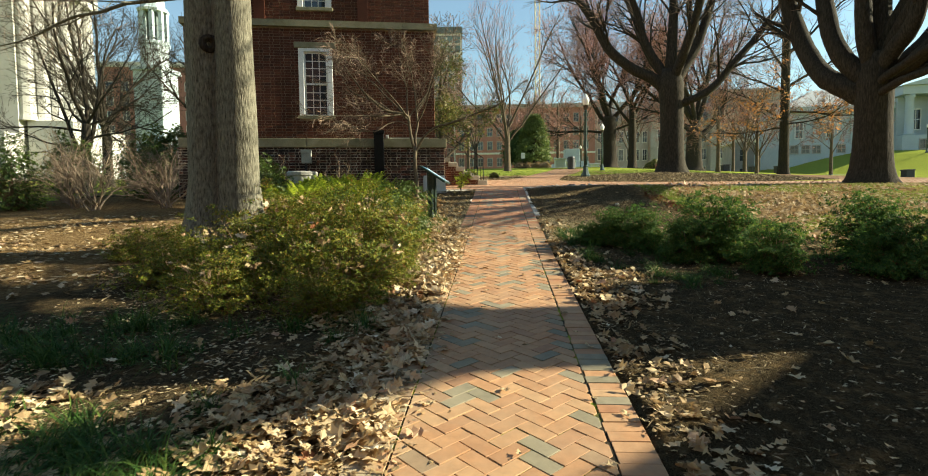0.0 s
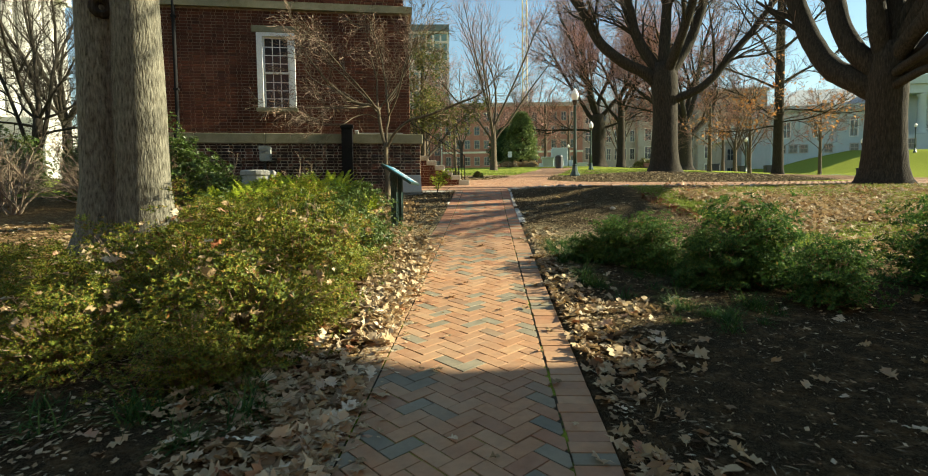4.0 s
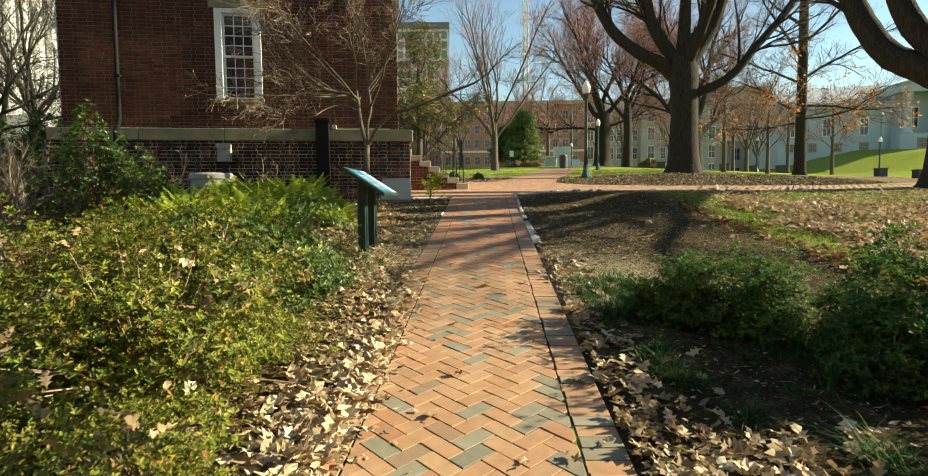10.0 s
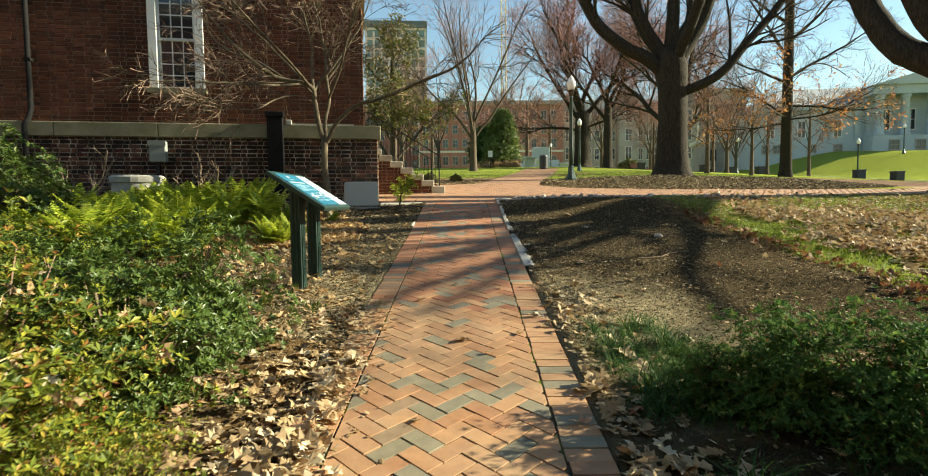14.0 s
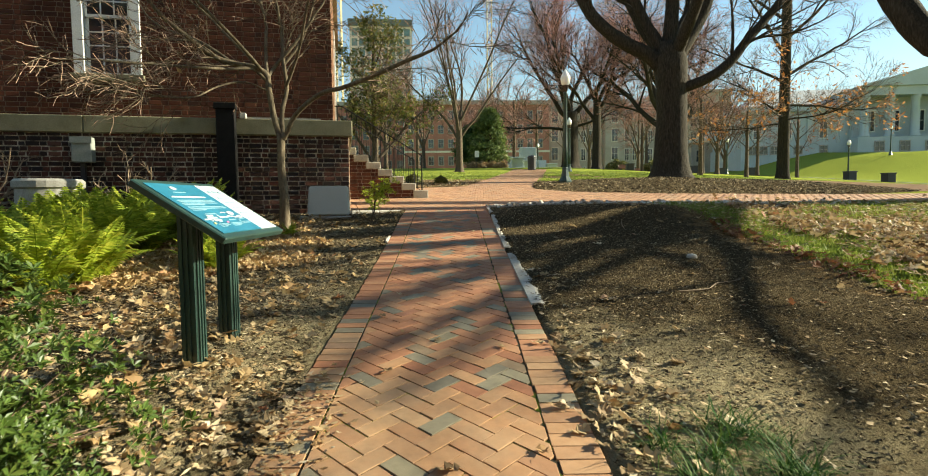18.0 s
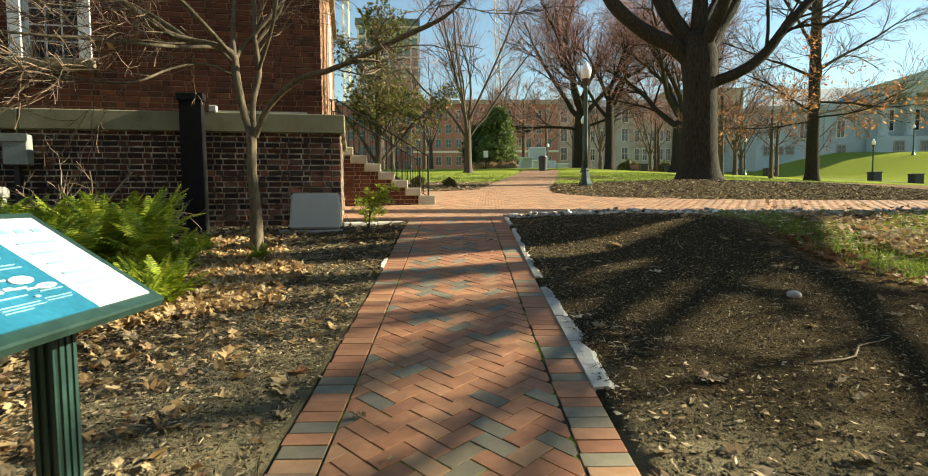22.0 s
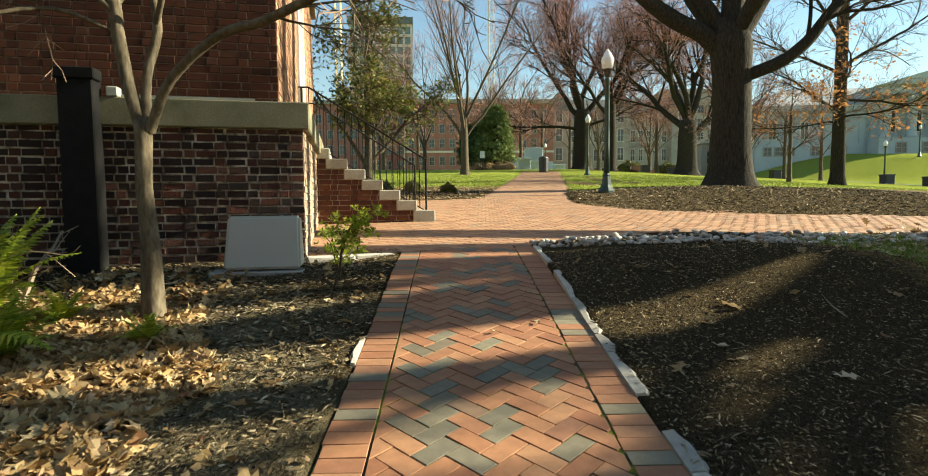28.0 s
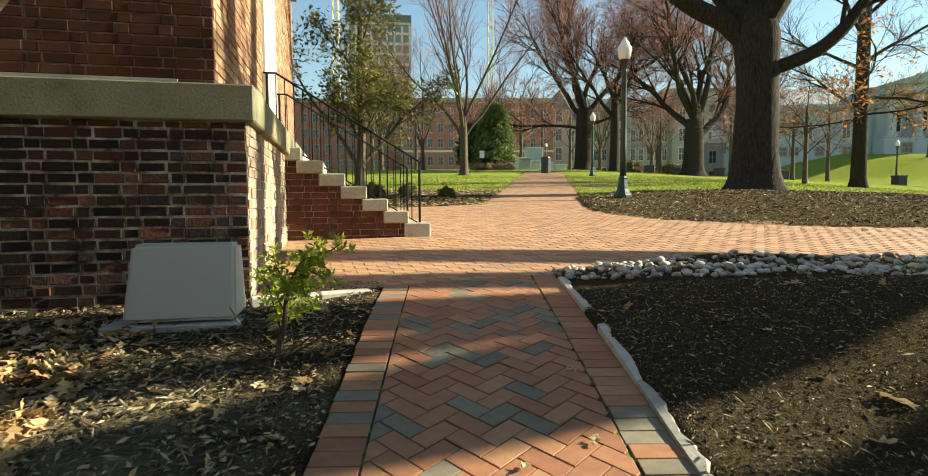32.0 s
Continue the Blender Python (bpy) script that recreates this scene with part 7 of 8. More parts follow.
def white_hall():
    b = empty("white_hall", (57.0, 99.0, 8.3), -9)
    tagged(b, "large white classical hall with a columned portico on a bank", "building")
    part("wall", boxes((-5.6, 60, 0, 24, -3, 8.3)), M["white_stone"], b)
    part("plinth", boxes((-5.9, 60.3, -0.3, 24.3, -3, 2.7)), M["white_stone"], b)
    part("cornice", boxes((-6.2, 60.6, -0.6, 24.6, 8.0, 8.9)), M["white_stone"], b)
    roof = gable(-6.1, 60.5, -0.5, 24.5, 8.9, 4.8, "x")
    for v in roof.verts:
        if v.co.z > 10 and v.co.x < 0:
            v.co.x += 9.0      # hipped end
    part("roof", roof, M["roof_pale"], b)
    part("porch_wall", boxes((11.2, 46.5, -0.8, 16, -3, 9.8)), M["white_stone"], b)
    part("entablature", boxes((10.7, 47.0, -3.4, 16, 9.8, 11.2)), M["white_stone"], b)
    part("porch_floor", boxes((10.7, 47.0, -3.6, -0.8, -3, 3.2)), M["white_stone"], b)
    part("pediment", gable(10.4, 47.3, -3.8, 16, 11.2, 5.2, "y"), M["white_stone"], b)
    for x in (-5.3, -1.2, 4.6, 9.7):
        part("pilaster", boxes((x, x + 0.9, -0.3, 0.1, 2.7, 8.0)), M["white_stone"], b)
    for k in range(10):
        vs, fs = lathe([(0.80, 3.2), (0.80, 3.55), (0.66, 3.7), (0.64, 5.5), (0.56, 9.1), (0.72, 9.4), (0.76, 9.8)], 14)
        x = 12.1 + 3.75 * k
        part("column", ([(p[0] + x, p[1] - 2.6, p[2]) for p in vs], fs), M["white_stone"], b, smooth=True)
    window_grid(b, 0, -0.02, (3.6,), (-3.3, 1.6, 7.2), 1.1, 2.6, M["glass"])
    window_grid(b, 0, -0.32, (1.0,), (-4.1, -2.3, -0.6, 3.2, 7.2), 1.1, 1.2, M["glass"], M["far_stone"])
    window_grid(b, 0, -0.82, (4.4,), [13.9 + 3.75 * k for k in range(8)], 1.3, 3.2, M["glass"])
    window_grid(b, 0, -3.62, (1.0,), [13.9 + 3.75 * k for k in range(8)], 1.3, 1.4, M["glass"], M["far_stone"])
    w = empty("white_wing", (50.0, 116.0, 5.0), -9)
    tagged(w, "lower tan stone wing beyond the white hall", "building")
    part("wall", boxes((0, 9, 0, 10, -3, 8)), M["far_stone"], w)
    part("cornice", boxes((-0.4, 9.4, -0.4, 10.4, 8, 8.8)), M["cream_stone"], w)
    window_grid(w, 0, -0.02, (0.5, 4.3), [1.6 + 2.9 * k for k in range(3)], 1.2, 2.2, M["glass"], M["far_stone"])


white_hall()


def brick_row():
    b = empty("brick_block", (-9.0, 150.0, 5.0))
    tagged(b, "long red brick block with rows of windows behind the trees", "building")
    part("wall", boxes((0, 37.2, 0, 14, -2, 21.5)), M["far_brick"], b)
    part("ground_floor", boxes((-0.2, 37.3, -0.3, 0, -2, 5.2)), M["cream_stone"], b)
    part("cornice", boxes((-0.6, 37.4, -0.8, 14.4, 21.5, 22.5)), M["far_stone"], b)
    part("belt", boxes((-0.15, 37.3, -0.15, 0, 9.4, 9.9)), M["cream_stone"], b)
    window_grid(b, 0, -0.03, (6.3, 10.7, 14.3, 17.9), [1.6 + 2.55 * k for k in range(14)], 1.2, 2.0, M["glass"], M["far_stone"])
    window_grid(b, 0, -0.33, (0.8,), [2.6 + 4.1 * k for k in range(8)], 2.2, 3.0, M["glass"], M["far_stone"])
    c = empty("brick_block", (-46.0, 158.0, 4.0), 4)
    tagged(c, "red brick office block with flat roof", "building")
    part("wall", boxes((0, 36, 0, 14, -2, 24)), M["far_brick"], c)
    part("cornice", boxes((-0.5, 36.5, -0.6, 14.4, 24, 25)), M["far_stone"], c)
    window_grid(c, 0, -0.03, (3, 7, 11, 15, 19), [2 + 3.0 * k for k in range(12)], 1.4, 2.1, M["glass"], M["far_stone"])
    g = empty("grey_block", (66.0, 175.0, 4.0), -6)
    tagged(g, "tall pale office block far behind the lawn", "building")
    part("wall", boxes((0, 22, 0, 14, -2, 30)), M["far_stone"], g)
    part("cornice", boxes((-0.4, 22.4, -0.4, 14.4, 30, 31)), M["far_stone"], g)
    window_grid(g, 0, -0.03, (4, 8, 12, 16, 20, 24), [2 + 3.0 * k for k in range(7)], 1.6, 2.2, M["glass"], M["far_stone"])


brick_row()


def gothic_hall():
    b = empty("stone_hall", (31.0, 160.0, 5.0))
    tagged(b, "grey stone gothic hall with steep slate roofs", "building")
    part("wall", boxes((0, 34, 0, 18, -2, 19)), M["far_stone"], b)
    part("roof", gable(-0.5, 34.5, -0.5, 18.5, 19, 7, "x"), M["slate"], b)
    for x, h in ((-2.5, 21), (14.0, 22), (30.5, 22)):
        t = part("tower", boxes((x, x + 5.5, -2.2, 5, -2, h), bevel=0.2), M["far_stone"], b)
        part("tower_roof", gable(x - 0.3, x + 5.8, -2.5, 5.3, h, 5, "y"), M["slate"], b)
    for x in (5.2, 9.6, 22.0, 26.4):
        part("dormer", gable(x, x + 3.0, -0.6, 6, 18.5, 4.0, "y"), M["far_stone"], b)
    window_grid(b, 0, -0.03, (3, 8, 13), [4.2, 6.4, 8.6, 10.8, 13.0, 20.8, 23.0, 25.2, 27.4, 29.4], 1.1, 3.0, M["glass"], M["cream_stone"])
    window_grid(b, 0, -2.23, (3, 8, 13, 18), [0.25, 16.75, 33.2], 1.6, 3.2, M["glass"], M["cream_stone"])


gothic_hall()


def glass_tower():
    b = empty("office_tower", (-33.5, 220.0, 6.0), 3)
    tagged(b, "tall pale office tower with green glass under construction", "building")
    part("core", boxes((0.4, 22.6, 0.4, 22, -2, 62)), M["tower_glass"], b)
    for k in range(17):
        z = 2 + 3.7 * k
        part("floor_slab", boxes((0, 23, 0, 22.4, z, z + 0.9)), M["cream_stone"], b)
    for k in range(9):
        part("pier", boxes((0.1 + 2.8 * k, 0.8 + 2.8 * k, -0.15, 0.35, -2, 60.5)), M["cream_stone"], b)
    part("crown", boxes((-0.5, 23.5, -0.5, 22.8, 62, 64.5)), M["slate"], b)


glass_tower()


def crane(x, y, h, mat, label):
    b = empty("tower_crane", (x, y, 6.0))
    tagged(b, label, "crane")
    r = 1.0
    vs, fs = [], []
    for sx in (-r, r):
        for sy in (-r, r):
            tube(vs, fs, [Vector((sx, sy, -4)), Vector((sx, sy, h))], [0.16, 0.16], 4)
    part("mast", (vs, fs), mat, b)
    vs, fs = [], []
    z, k = 0.0, 0
    while z < h - 2:
        s = 1 if k % 2 else -1
        for a, c in (((-r, -r), (r, -r)), ((-r, r), (r, r)), ((-r, -r), (-r, r)), ((r, -r), (r, r))):
            p, q = (a, c) if s > 0 else (c, a)
            tube(vs, fs, [Vector((p[0], p[1], z)), Vector((q[0], q[1], z + 2.4))], [0.08, 0.08], 3)
        z += 2.4
        k += 1
    tagged(part("lattice", (vs, fs), mat, b), kind="stuff")
    part("jib", boxes((-12, 40, -0.6, 0.6, h, h + 1.4)), mat, b)


crane(-36.5, 215.0, 110, M["yellow_steel"], "yellow lattice tower crane beside the office tower")
crane(22.6, 260.0, 130, M["yellow_steel"], "yellow lattice tower crane far behind the trees")


def temple_front():
    WIDE = 28.0
    b = empty("stone_temple", (-88.5, 62.0, 2.0), 12)
    tagged(b, "sunlit cream stone building with tall fluted columns", "building")
    part("wall", boxes((0, WIDE, 3, 22, -4, 36)), M["temple_stone"], b)
    part("plinth", boxes((-0.5, WIDE + 0.5, -1.0, 3, -4, 9)), M["temple_stone"], b)
    part("entablature", boxes((-0.5, WIDE + 0.5, -1.0, 3, 31, 36.5)), M["temple_stone"], b)
    for k in range(6):
        bm = bmesh.new()
        n = 20
        rings = []
        for z, s in ((9, 1.25), (9.6, 1.0), (20, 0.97), (30, 0.86), (31, 1.15)):
            rings.append([bm.verts.new((1.8 + 4.25 * k + s * (1 - 0.06 * (i % 2)) * math.cos(6.283 * i / n), 0.6 + s * (1 - 0.06 * (i % 2)) * math.sin(6.283 * i / n), z)) for i in range(n)])
        for a, c in zip(rings, rings[1:]):
            for i in range(n):
                bm.faces.new((a[i], a[(i + 1) % n], c[(i + 1) % n], c[i]))
        part("column", bm, M["temple_stone"], b)
    window_grid(b, 0, 2.97, (12, 20), [3.9 + 4.25 * k for k in range(5)], 1.6, 4.5, M["glass"], M["far_stone"])
    # side towards the steps
    part("side_step", boxes((WIDE + 0.5, WIDE + 6, 4, 20, -4, 11)), M["temple_stone"], b)
    # the flank towards the park: half columns and tall windows
    for k in range(6):
        vs, fs = lathe([(1.2, 11), (1.0, 11.8), (0.95, 20), (0.84, 30), (1.1, 31)], 16)
        part("flank_column", ([(p[0] * (1 - 0.05 * (i % 2)) + WIDE + 0.5, p[1] * (1 - 0.05 * (i % 2)) + 4.2 + 3.4 * k, p[2]) for i, p in enumerate(vs)], fs), M["temple_stone"], b)
        if k < 5:
            for z in (12.5, 21.5):
                part("flank_window", boxes((WIDE - 0.06, WIDE + 0.05, 5.2 + 3.4 * k, 6.6 + 3.4 * k, z, z + 6.0)), M["glass"], b)
    part("flank_cornice", boxes((WIDE - 0.2, WIDE + 1.8, 3, 22.5, 31, 36.5)), M["temple_stone"], b)

    s = empty("church_steeple", (-91.0, 150.0, 4.0))
    tagged(s, "white church steeple with an open belfry", "steeple")
    part("shaft", boxes((-4, 4, -4, 4, -4, 34), bevel=0.2), M["white_stone"], s)
    part("lower_ledge", boxes((-4.6, 4.6, -4.6, 4.6, 34, 35)), M["white_stone"], s)
    part("drum", lathe([(3.6, 35), (3.6, 41), (4.0, 41.3), (4.0, 42)], 8), M["white_stone"], s)
    for k in range(8):
        a = 0.39 + 0.785 * k
        part("belfry_post", boxes((3.0 * math.cos(a) - 0.5, 3.0 * math.cos(a) + 0.5, 3.0 * math.sin(a) - 0.5, 3.0 * math.sin(a) + 0.5, 42, 50)), M["white_stone"], s)
    part("belfry_core", lathe([(1.6, 42), (1.6, 50)], 8), M["slate"], s)
    part("upper_ledge", lathe([(3.9, 50), (4.1, 50.6), (3.6, 51)], 8), M["white_stone"], s)
    part("spire", lathe([(3.2, 51), (2.6, 56), (1.2, 66), (0.1, 74)], 8), M["white_stone"], s)
    c = empty("brick_block", (-118.0, 165.0, 2.0), 8)
    tagged(c, "red brick block beside the steeple", "building")
    part("wall", boxes((0, 60, 0, 20, -4, 42)), M["far_brick"], c)
    part("cornice", boxes((-0.5, 60.5, -0.5, 20.5, 42, 43.5)), M["cream_stone"], c)
    window_grid(c, 0, -0.03, [4 + 4.4 * k for k in range(8)], [3 + 4.6 * k for k in range(13)], 1.8, 2.6, M["glass"], M["cream_stone"])


temple_front()

# bare trees on the left, and small things on the lawn
left_tree = tree("crab_apple_tree", "dark bare tree with low tangled branches", (-19.5, 26.0), V((0, 0, 1.2), (0.1, 0, 2.2), (0.2, 0, 3.2)), (0.24, 0.22, 0.18),
                 [(1.2, 185, 66, 7, 0.10, 0.02), (1.4, 10, 68, 7, 0.11, 0.01), (2.8, 100, 72, 7, 0.11, 0.0), (3.1, 240, 66, 6, 0.10, 0.0), (2.4, 350, 14, 5, 0.06, 0.02), (2.8, 178, 10, 5, 0.06, 0.02), (3.1, 20, 20, 5, 0.06, 0.01), (2.0, 200, 6, 4.5, 0.05, 0.02), (3.1, 330, 40, 5, 0.07, 0.01), (3.1, 160, 30, 5, 0.07, 0.01), (3.1, 60, 76, 7, 0.10, 0.0)],
                 M["bark_dark"], M["bark_dark"], 71, (8, 6, 5), ((1.4, 3.0), (0.7, 1.6), (0.3, 0.9)), lift=0.0, thin=0.006, group="bare trees by the temple")
set_copy(left_tree, -24.0, 34.0, 120, 1.2)
set_copy(left_tree, -13.5, 27.0, 220, 0.9)
set_copy(left_tree, -16.0, 36.0, 300, 1.1)


def fence():
    f = empty("iron_fence", (-16.5, 24.5, 0), 4)
    tagged(f, "low pale iron picket fence behind the shrubs", "fence")
    z = gz(-14.0, 24.5)
    part("rail", boxes((0, 7, -0.02, 0.02, z + 0.75, z + 0.8)), M["white_paint"], f)
    part("rail", boxes((0, 7, -0.02, 0.02, z + 0.15, z + 0.2)), M["white_paint"], f)
    for k in range(48):
        part("picket", boxes((0.07 + 0.145 * k, 0.095 + 0.145 * k, -0.035, -0.021, z - 0.1, z + 0.95)), M["white_paint"], f)


fence()


def planter_cube(x, y):
    e = empty("black_planter", (x, y, gz(x, y)))
    tagged(e, "square black box planter on the lawn walk", "planter", "lawn planters")
    part("box", boxes((-0.38, 0.38, -0.38, 0.38, -0.15, 0.78), bevel=0.03), M["black_metal"], e)
    part("rim", boxes((-0.42, 0.42, -0.42, 0.42, 0.70, 0.80), bevel=0.02), M["black_metal"], e)
    return e


cube = planter_cube(37.0, 55.6)
for x, y in ((38.6, 53.2), (31.6, 62.3), (31.0, 67.0), (24.0, 68.0), (41.0, 50.5), (27.0, 65.0), (20.5, 66.0)):
    copy_thing(cube, pose(x, y, gz(x, y)))


def far_bits():
    w = new("walkway")
    vs, fs = [], []
    line = [(13.0, 73.0), (20.0, 68.5), (27.0, 63.5), (34.0, 58.0), (41.0, 52.0), (52.0, 42.0), (70.0, 30.0)]
    pts = []
    for (xa, ya), (xb, yb) in zip(line, line[1:]):
        for k in range(8):
            pts.append((xa + (xb - xa) * k / 8, ya + (yb - ya) * k / 8))
    for x, y in pts:
        vs += [(x - 0.7, y - 0.9, gz(x - 0.7, y - 0.9) + 0.05), (x + 0.7, y + 0.9, gz(x + 0.7, y + 0.9) + 0.05)]
    for i in range(len(pts) - 1):
        fs.append((2 * i, 2 * i + 2, 2 * i + 3, 2 * i + 1))
    ob = part("walk_surface", (vs, fs), M["slate"], w)
    tagged(w, "narrow dark asphalt walk across the lawn", "walkway", kind="structure")
    p = empty("white_pedestal", (9.1, 72.0, gz(9.1, 72) - 0.1))
    tagged(p, "white square stone pedestal near the far lawn", "pedestal", "white pedestals")
    part("base", boxes((-0.8, 0.8, -0.8, 0.8, 0, 0.3), bevel=0.03), M["white_stone"], p)
    part("die", boxes((-0.65, 0.65, -0.65, 0.65, 0.3, 1.3), bevel=0.03), M["white_stone"], p)
    part("cap", boxes((-0.78, 0.78, -0.78, 0.78, 1.3, 1.5), bevel=0.03), M["white_stone"], p)
    for x, y in ((11.6, 80.0), (16.0, 86.0)):
        copy_thing(p, pose(x, y, gz(x, y) - 0.1))
    m = empty("monument_base", (13.5, 92.0, gz(13.5, 92)))
    tagged(m, "stepped white monument base beyond the far path", "monument")
    for k in range(4):
        part("step", boxes((-5 + 0.8 * k, 5 - 0.8 * k, -3 + 0.5 * k, 3 - 0.5 * k, 0.5 * k - 0.2, 0.5 * k + 0.5)), M["white_stone"], m)
    part("plinth", boxes((-1.2, 1.2, -1.0, 1.0, 2.0, 4.0), bevel=0.05), M["white_stone"], m)
    for x, y, turn in ((21.5, 70.0, 10), (26.0, 79.0, -20)):
        b = empty("park_bench", (x, y, gz(x, y)), turn)
        tagged(b, "brown wooden park bench on the lawn", "bench", "park benches")
        for k in range(4):
            part("seat_slat", boxes((-0.9, 0.9, -0.25 + 0.12 * k, -0.15 + 0.12 * k, 0.42, 0.46)), M["far_brick"], b)
        for k in range(3):
            part("back_slat", boxes((-0.9, 0.9, 0.24, 0.28, 0.52 + 0.13 * k, 0.62 + 0.13 * k)), M["far_brick"], b)
        for sx in (-0.8, 0.75):
            part("leg", boxes((sx, sx + 0.05, -0.25, 0.28, -0.05, 0.42)), M["black_metal"], b)
            part("back_leg", boxes((sx, sx + 0.05, 0.281, 0.33, -0.05, 0.9)), M["black_metal"], b)
    s = empty("notice_post", (3.6, 59.5, gz(3.6, 59.5)))
    tagged(s, "small white notice on a thin post", "sign")
    part("post", boxes((-0.03, 0.03, -0.03, 0.03, -0.1, 1.6)), M["black_metal"], s)
    part("plate", boxes((-0.2, 0.2, -0.045, -0.031, 1.0, 1.6)), M["white_paint"], s)


far_bits()


# ---- plain building added out of view behind the path's start to cut sky light ----
def sky_blocker():
    b = empty("brick_building", (-4.0, -13.0, -1.4))
    tagged(b, "plain brick block added out of view to cut sky light", "building")
    part("wall", boxes((-36, 34, -12, 0, -2, 15)), M["far_brick"], b)
    part("cornice", boxes((-36.4, 34.4, -12.4, 0.4, 15, 15.8)), M["far_stone"], b)
    part("plinth", boxes((-36.1, 34.1, 0.0, 0.12, -2, 1.2)), M["far_stone"], b)
    part("roof", boxes((-35.5, 33.5, -11.5, -0.5, 15.8, 16.0)), M["slate"], b)
    for k in range(14):
        for z in (2.6, 6.6, 10.6):
            part("window", boxes((-33.4 + 4.9 * k, -32.0 + 4.9 * k, -0.02, 0.06, z, z + 2.1)), M["glass"], b)


sky_blocker()


# ---- brick faces, paving and other pieces ----
def lay_faces():
    rng = random.Random(5)
    shared = {}
    for parent, items, m, material, near, rough in PENDING:
        vs, fs, count = [], [], 0
        to_local = HMi
        for x, z, l, h in items:
            jx, jy = rng.uniform(-0.003, 0.003), rng.uniform(-rough, rough if rough < 0.008 else 0.002)
            worn = 2.5 if rough > 0.008 else 0.2 if rough < 0.003 else 0.6
            tilt = rng.uniform(-worn, worn)
            fit = Matrix.Diagonal((rng.uniform(0.90, 1.01), 1, rng.uniform(0.80, 0.99), 1)) if rough > 0.008 else Matrix.Identity(4)
            mm = to_local @ m @ pose(x + jx, jy, z, tilt, rng.uniform(-worn, worn) * 0.4, rng.uniform(-worn, worn)) @ fit
            if near(x, z) and count < 300:
                key = (round(l, 2), round(h, 3), material.name)
                if key not in shared:
                    me = bpy.data.meshes.new("brick")
                    bv, bf = brick_mesh(key[0], key[1], 0.035)
                    me.from_pydata(bv, [], bf)
                    me.materials.append(material)
                    shared[key] = me
                ob = new("brick", shared[key])
                ob.parent = parent
                ob.matrix_basis = mm
                count += 1
            else:
                bv, bf = brick_mesh(l, h, 0.035)
                o = len(vs)
                vs += [tuple(mm @ Vector(v)) for v in bv]
                fs += [tuple(i + o for i in f) for f in bf]
        if vs:
            ob = part("brickwork", (vs, fs), material, parent)
            tagged(ob, kind="stuff")


lay_faces()


def clip_poly(poly, a, b, c):
    """Keep the side a*x + b*y <= c."""
    out = []
    for i in range(len(poly)):
        p, q = poly[i], poly[(i + 1) % len(poly)]
        dp, dq = a * p[0] + b * p[1] - c, a * q[0] + b * q[1] - c
        if dp <= 0:
            out.append(p)
        if (dp < 0 < dq) or (dq < 0 < dp):
            t = dp / (dp - dq)
            out.append((p[0] + (q[0] - p[0]) * t, p[1] + (q[1] - p[1]) * t))
    return out


def prism(poly, depth=0.05, bev=0.0016):
    n = len(poly)
    cx, cy = sum(p[0] for p in poly) / n, sum(p[1] for p in poly) / n

    def inset(p):
        d = math.hypot(p[0] - cx, p[1] - cy) or 1
        k = max(0.5, 1 - 1.5 * bev / d)
        return (cx + (p[0] - cx) * k, cy + (p[1] - cy) * k)
    vs = [(*inset(p), 0.0) for p in poly] + [(p[0], p[1], -bev) for p in poly] + [(p[0], p[1], -depth) for p in poly]
    fs = [tuple(range(n))]
    for i in range(n):
        j = (i + 1) % n
        fs += [(i, n + i, n + j, j), (n + i, 2 * n + i, 2 * n + j, n + j)]
    return vs, fs


def area(poly):
    return 0.5 * sum(poly[i][0] * poly[(i + 1) % len(poly)][1] - poly[(i + 1) % len(poly)][0] * poly[i][1] for i in range(len(poly)))


PW, BW = 0.71, 0.20          # half width of the path, width of a border course
PATH_TURN = -math.degrees(math.atan(0.0188))


def path_to_world(u, v):
    """Across and along the path to the plan."""
    return (path_mid(v) + u, v)


def end_line(u):
    return 16.93 + 0.30 * u


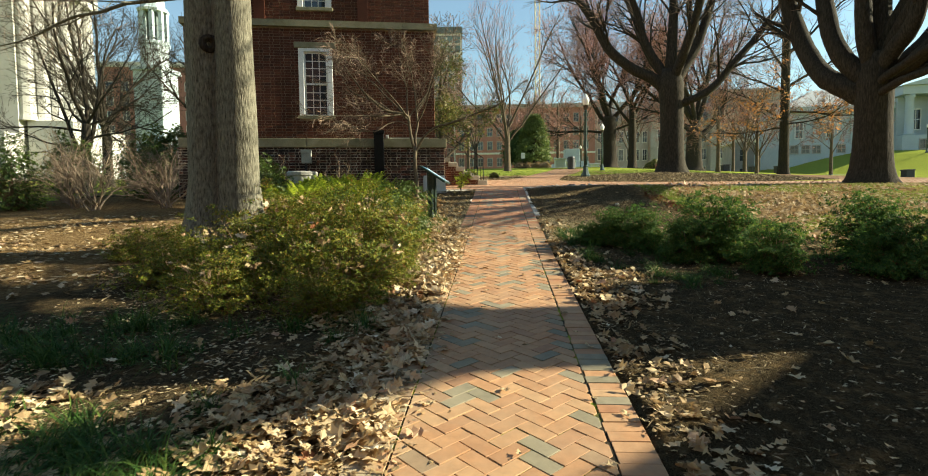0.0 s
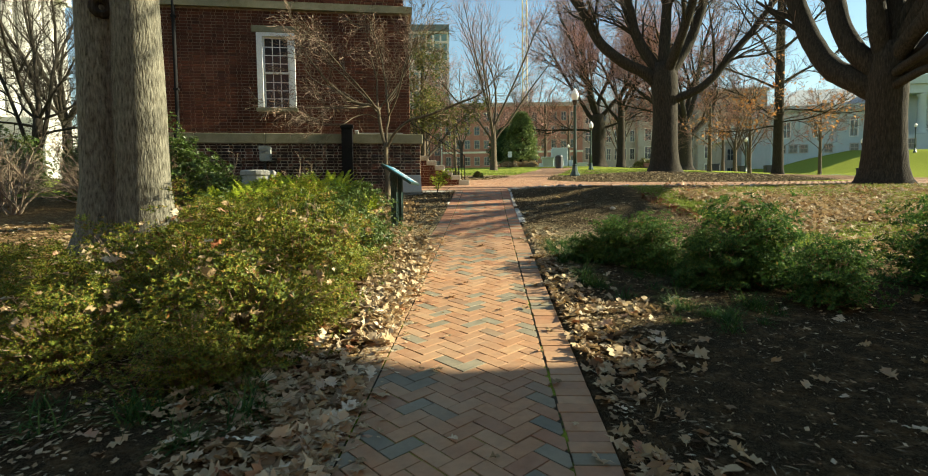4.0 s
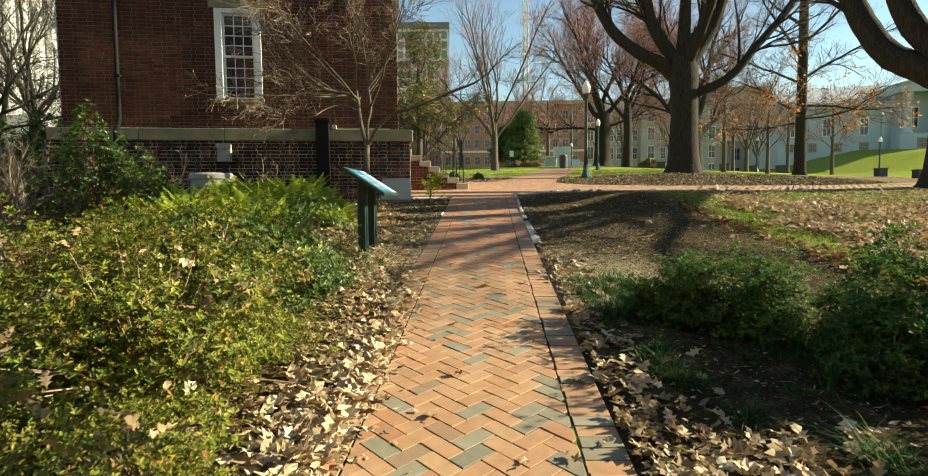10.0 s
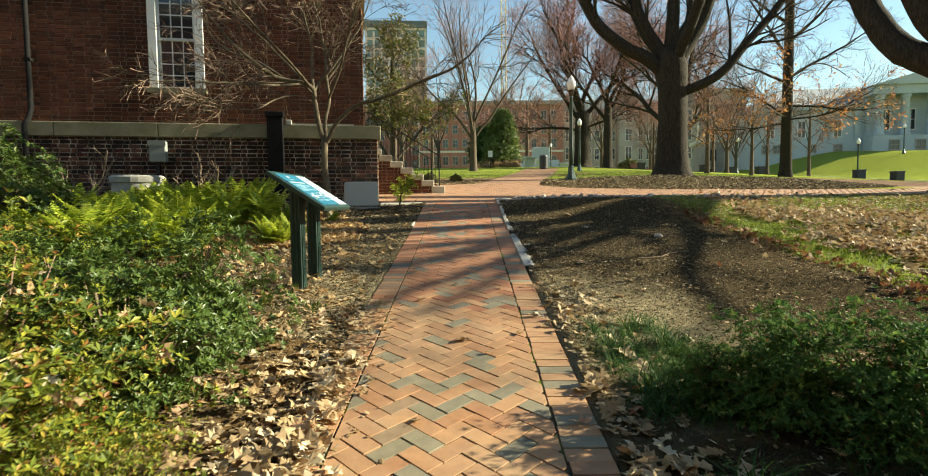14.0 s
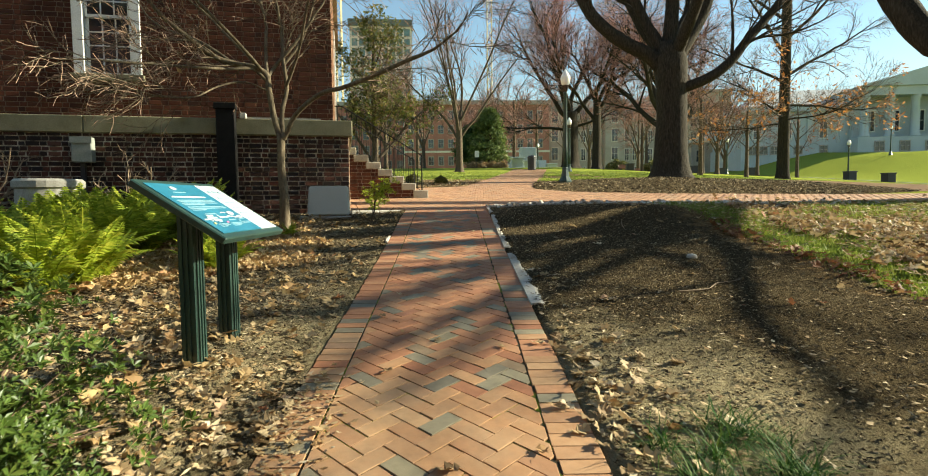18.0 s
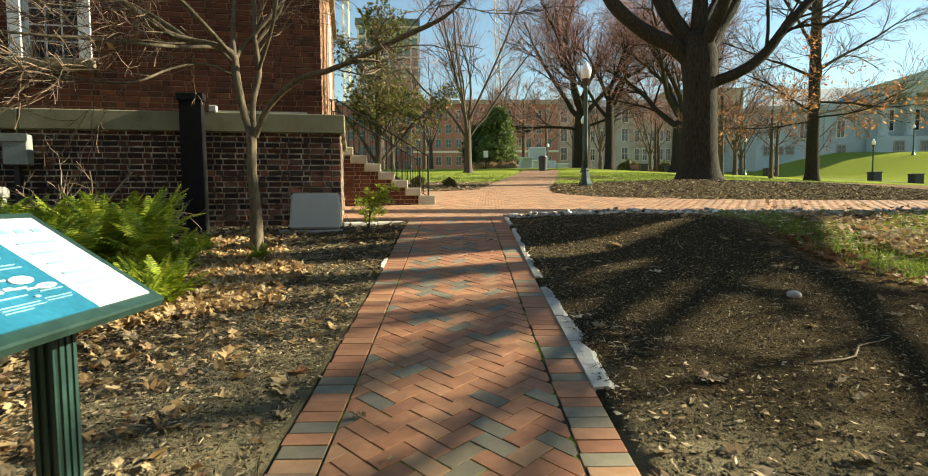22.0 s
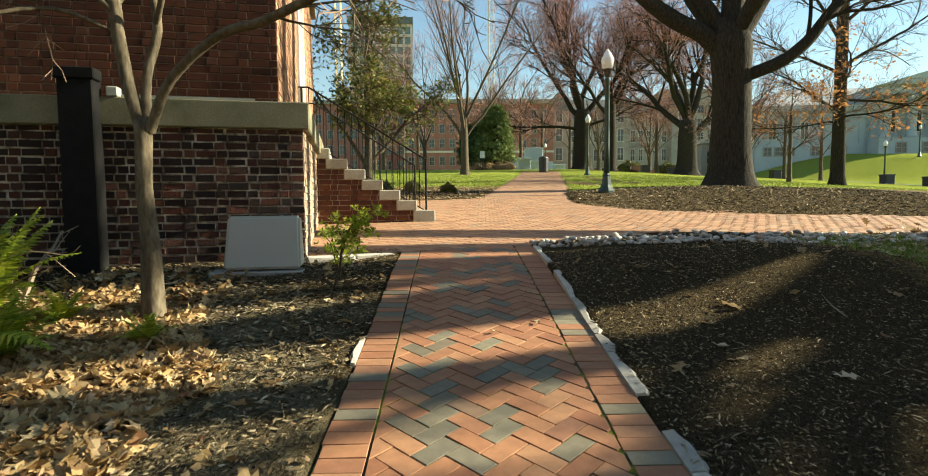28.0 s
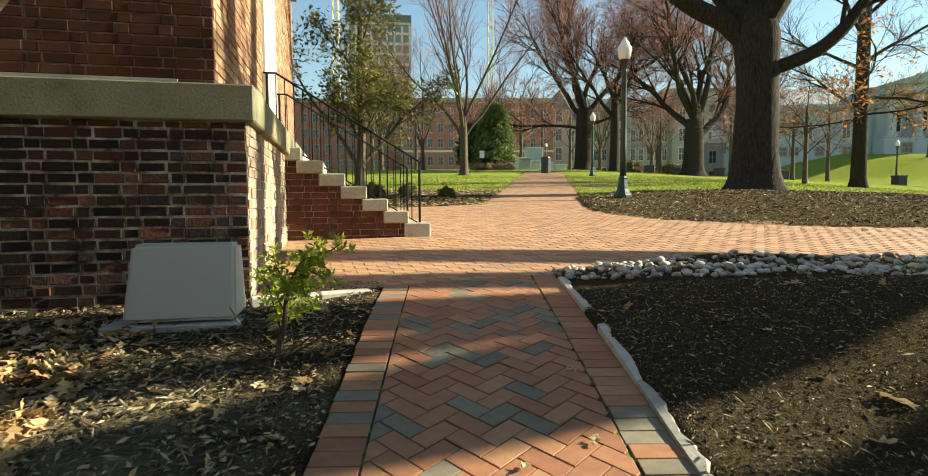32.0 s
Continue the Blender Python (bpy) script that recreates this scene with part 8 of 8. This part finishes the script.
def build_path():
    p = new("path")
    tagged(p, "herringbone brick path with soldier borders and mossy joints", "path", kind="structure")
    rng = random.Random(11)
    vs, fs = [], []
    ys = np.arange(-9, 17.41, 0.4)
    for y in ys:
        for u in (-PW, PW):
            ye = min(y, end_line(u))
            vs.append((path_mid(ye) + u, ye, gz(path_mid(ye), ye) - 0.0055))
    for i in range(len(ys) - 1):
        fs.append((2 * i, 2 * i + 1, 2 * i + 3, 2 * i + 2))
    part("sand_bed", (vs, fs), M["joint"], p)
    cell, gap = 0.098, 0.0058
    field = []
    c45 = math.sqrt(0.5)
    y_lo, y_hi = -3.0, 17.2
    rngc = int((y_hi - y_lo) / cell) + 40
    for a in range(-20, rngc + 60):
        for b in range(-rngc - 60, rngc + 60):
            r = (a - b) % 4
            if r == 0:
                x0, y0, w, h = a, b, 2, 1
            elif r == 3:
                x0, y0, w, h = a, b, 1, 2
            else:
                continue
            cx, cy = (x0 + w / 2) * cell, (y0 + h / 2) * cell
            u, v = (cx - cy) * c45, (cx + cy) * c45 + y_lo
            if abs(u) > PW - BW + 0.15 or v < y_lo or v > y_hi:
                continue
            field.append((u, v, w, h))
    bricks = []
    for u, v, w, h in field:
        hw, hh = w * cell / 2 - gap / 2, h * cell / 2 - gap / 2
        poly = [(u + (dx - dy) * c45, v + (dx + dy) * c45) for dx, dy in ((-hw, -hh), (hw, -hh), (hw, hh), (-hw, hh))]
        whole = abs(u) < PW - BW - 0.10 and v < end_line(u) - 0.12
        if not whole:
            poly = clip_poly(poly, 1, 0, PW - BW - gap)
            poly = clip_poly(poly, -1, 0, PW - BW - gap) if poly else poly
            poly = clip_poly(poly, -0.30, 1, 16.93) if poly else poly
            if len(poly) < 3 or area(poly) < 0.0006:
                continue
        bricks.append((poly, w, whole, "brick"))
    v = y_lo
    while v < 17.2:
        for s in (-1, 1):
            u0, u1 = (s * PW, s * (PW - BW + gap)) if s < 0 else (PW - BW + gap, PW)
            jit = rng.uniform(-0.006, 0.006)
            poly = [(u0 + jit, v), (u1, v), (u1, v + 0.0925), (u0 + jit, v + 0.0925)]
            poly = clip_poly(poly, -0.30, 1, 16.93)
            if len(poly) > 2 and area(poly) > 0.002:
                bricks.append((poly, 3, False, "border_brick"))
        v += 0.097
    shared = {}
    counts = {}
    loose = {}
    for poly, w, whole, kind in bricks:
        n = len(poly)
        cu, cv = sum(q[0] for q in poly) / n, sum(q[1] for q in poly) / n
        x, y = path_to_world(cu, cv)
        slope = math.degrees(math.atan((base_z(y + 0.3) - base_z(y - 0.3)) / 0.6))
        mm = pose(x, y, gz(path_mid(y), y) + rng.uniform(-0.0022, 0.0022), slope + rng.uniform(-0.45, 0.45), rng.uniform(-0.45, 0.45), PATH_TURN + rng.uniform(-0.5, 0.5))
        near = (12.6 < y < 17.2 if kind == "border_brick" else 13.2 < y < 17.2) or (kind == "border_brick" and 7 < y < 12.6)
        clay = M["paver_red"] if y + rng.uniform(-0.7, 0.7) > 10.2 else M["paver"]
        if near and counts.get(kind, 0) < 300:
            key = (w, whole, clay.name) if whole else None
            me = shared.get(key) if key else None
            if me is None:
                bv, bf = prism([(a - cu, b - cv) for a, b in poly])
                me = bpy.data.meshes.new(kind)
                me.from_pydata(bv, [], bf)
                me.materials.append(clay)
                if key:
                    shared[key] = me
            ob = new(kind, me)
            ob.parent = p
            ob.matrix_basis = mm
            counts[kind] = counts.get(kind, 0) + 1
        else:
            bv, bf = prism([(a - cu, b - cv) for a, b in poly])
            lv, lf = loose.setdefault((kind, clay.name), ([], []))
            o = len(lv)
            lv += [tuple(mm @ Vector(q)) for q in bv]
            lf += [tuple(i + o for i in f) for f in bf]
    for (kind, clay_name), (lv, lf) in loose.items():
        tagged(part("brickwork" if kind == "brick" else "border_brickwork", (lv, lf), M["paver_red"] if clay_name == M["paver_red"].name else M["paver"], p), kind="stuff")


build_path()


def build_plaza():
    p = new("pavement")
    tagged(p, "worn orange brick cross walk and far path uphill", "pavement", kind="structure")
    bm = bmesh.new()
    face = bm.faces.new([bm.verts.new((x, y, 0)) for x, y in PLAZA])
    bmesh.ops.triangulate(bm, faces=[face])
    for yc in (17, 18, 19, 20, 21.5, 23, 25.1, 30, 35, 40, 44.4, 48, 51.4):
        bmesh.ops.bisect_plane(bm, geom=bm.verts[:] + bm.edges[:] + bm.faces[:], plane_co=(0, yc, 0), plane_no=(0, 1, 0))
    for v in bm.verts:
        v.co.z = base_z(v.co.y) - 0.002
    part("sand_bed", bm, M["joint_tan"], p)
    rng = random.Random(4)
    turn = radians(14)
    ca, sa = math.cos(turn), math.sin(turn)
    lv, lf = [], []
    count = 0
    shared = None
    for j in range(-40, 560):
        for i in range(-90, 110):
            u, v = (i + 0.5 * (j % 2)) * 0.206, j * 0.104
            x, y = -1 + u * ca - v * sa, 15.5 + u * sa + v * ca
            if y < 16.2 or y > 53 or x < -3 or x > 16 or not inside(PLAZA, x, y):
                continue
            if -2.6 < x < 0.4 and y > 18.6:
                q = HMi @ Vector((x, y, 0))
                if q.x < ST_X0 + NSTEP * STEP_R + 0.1 and ST_Y0 - 0.05 < q.y < ST_Y1 or q.x < 0:
                    continue
            slope = math.degrees(math.atan((base_z(y + 0.3) - base_z(y - 0.3)) / 0.6))
            mm = pose(x, y, base_z(y) + rng.uniform(-0.0012, 0.0012), slope, 0, 14 + rng.uniform(-0.6, 0.6))
            poly = [(-0.1, -0.049), (0.1, -0.049), (0.1, 0.049), (-0.1, 0.049)]
            bv, bf = prism(poly, 0.03, 0.0012)
            if y < 18.2 and x < 1.6 and count < 290:
                if shared is None:
                    shared = bpy.data.meshes.new("brick")
                    shared.from_pydata(bv, [], bf)
                    shared.materials.append(M["plaza"])
                ob = new("brick", shared)
                ob.parent = p
                ob.matrix_basis = mm
                count += 1
                continue
            if y > 30:
                bv, bf = bv[:4], bf[:1]
            o = len(lv)
            lv += [tuple(mm @ Vector(q)) for q in bv]
            lf += [tuple(k + o for k in f) for f in bf]
    tagged(part("brickwork", (lv, lf), M["plaza"], p), kind="stuff")


build_plaza()
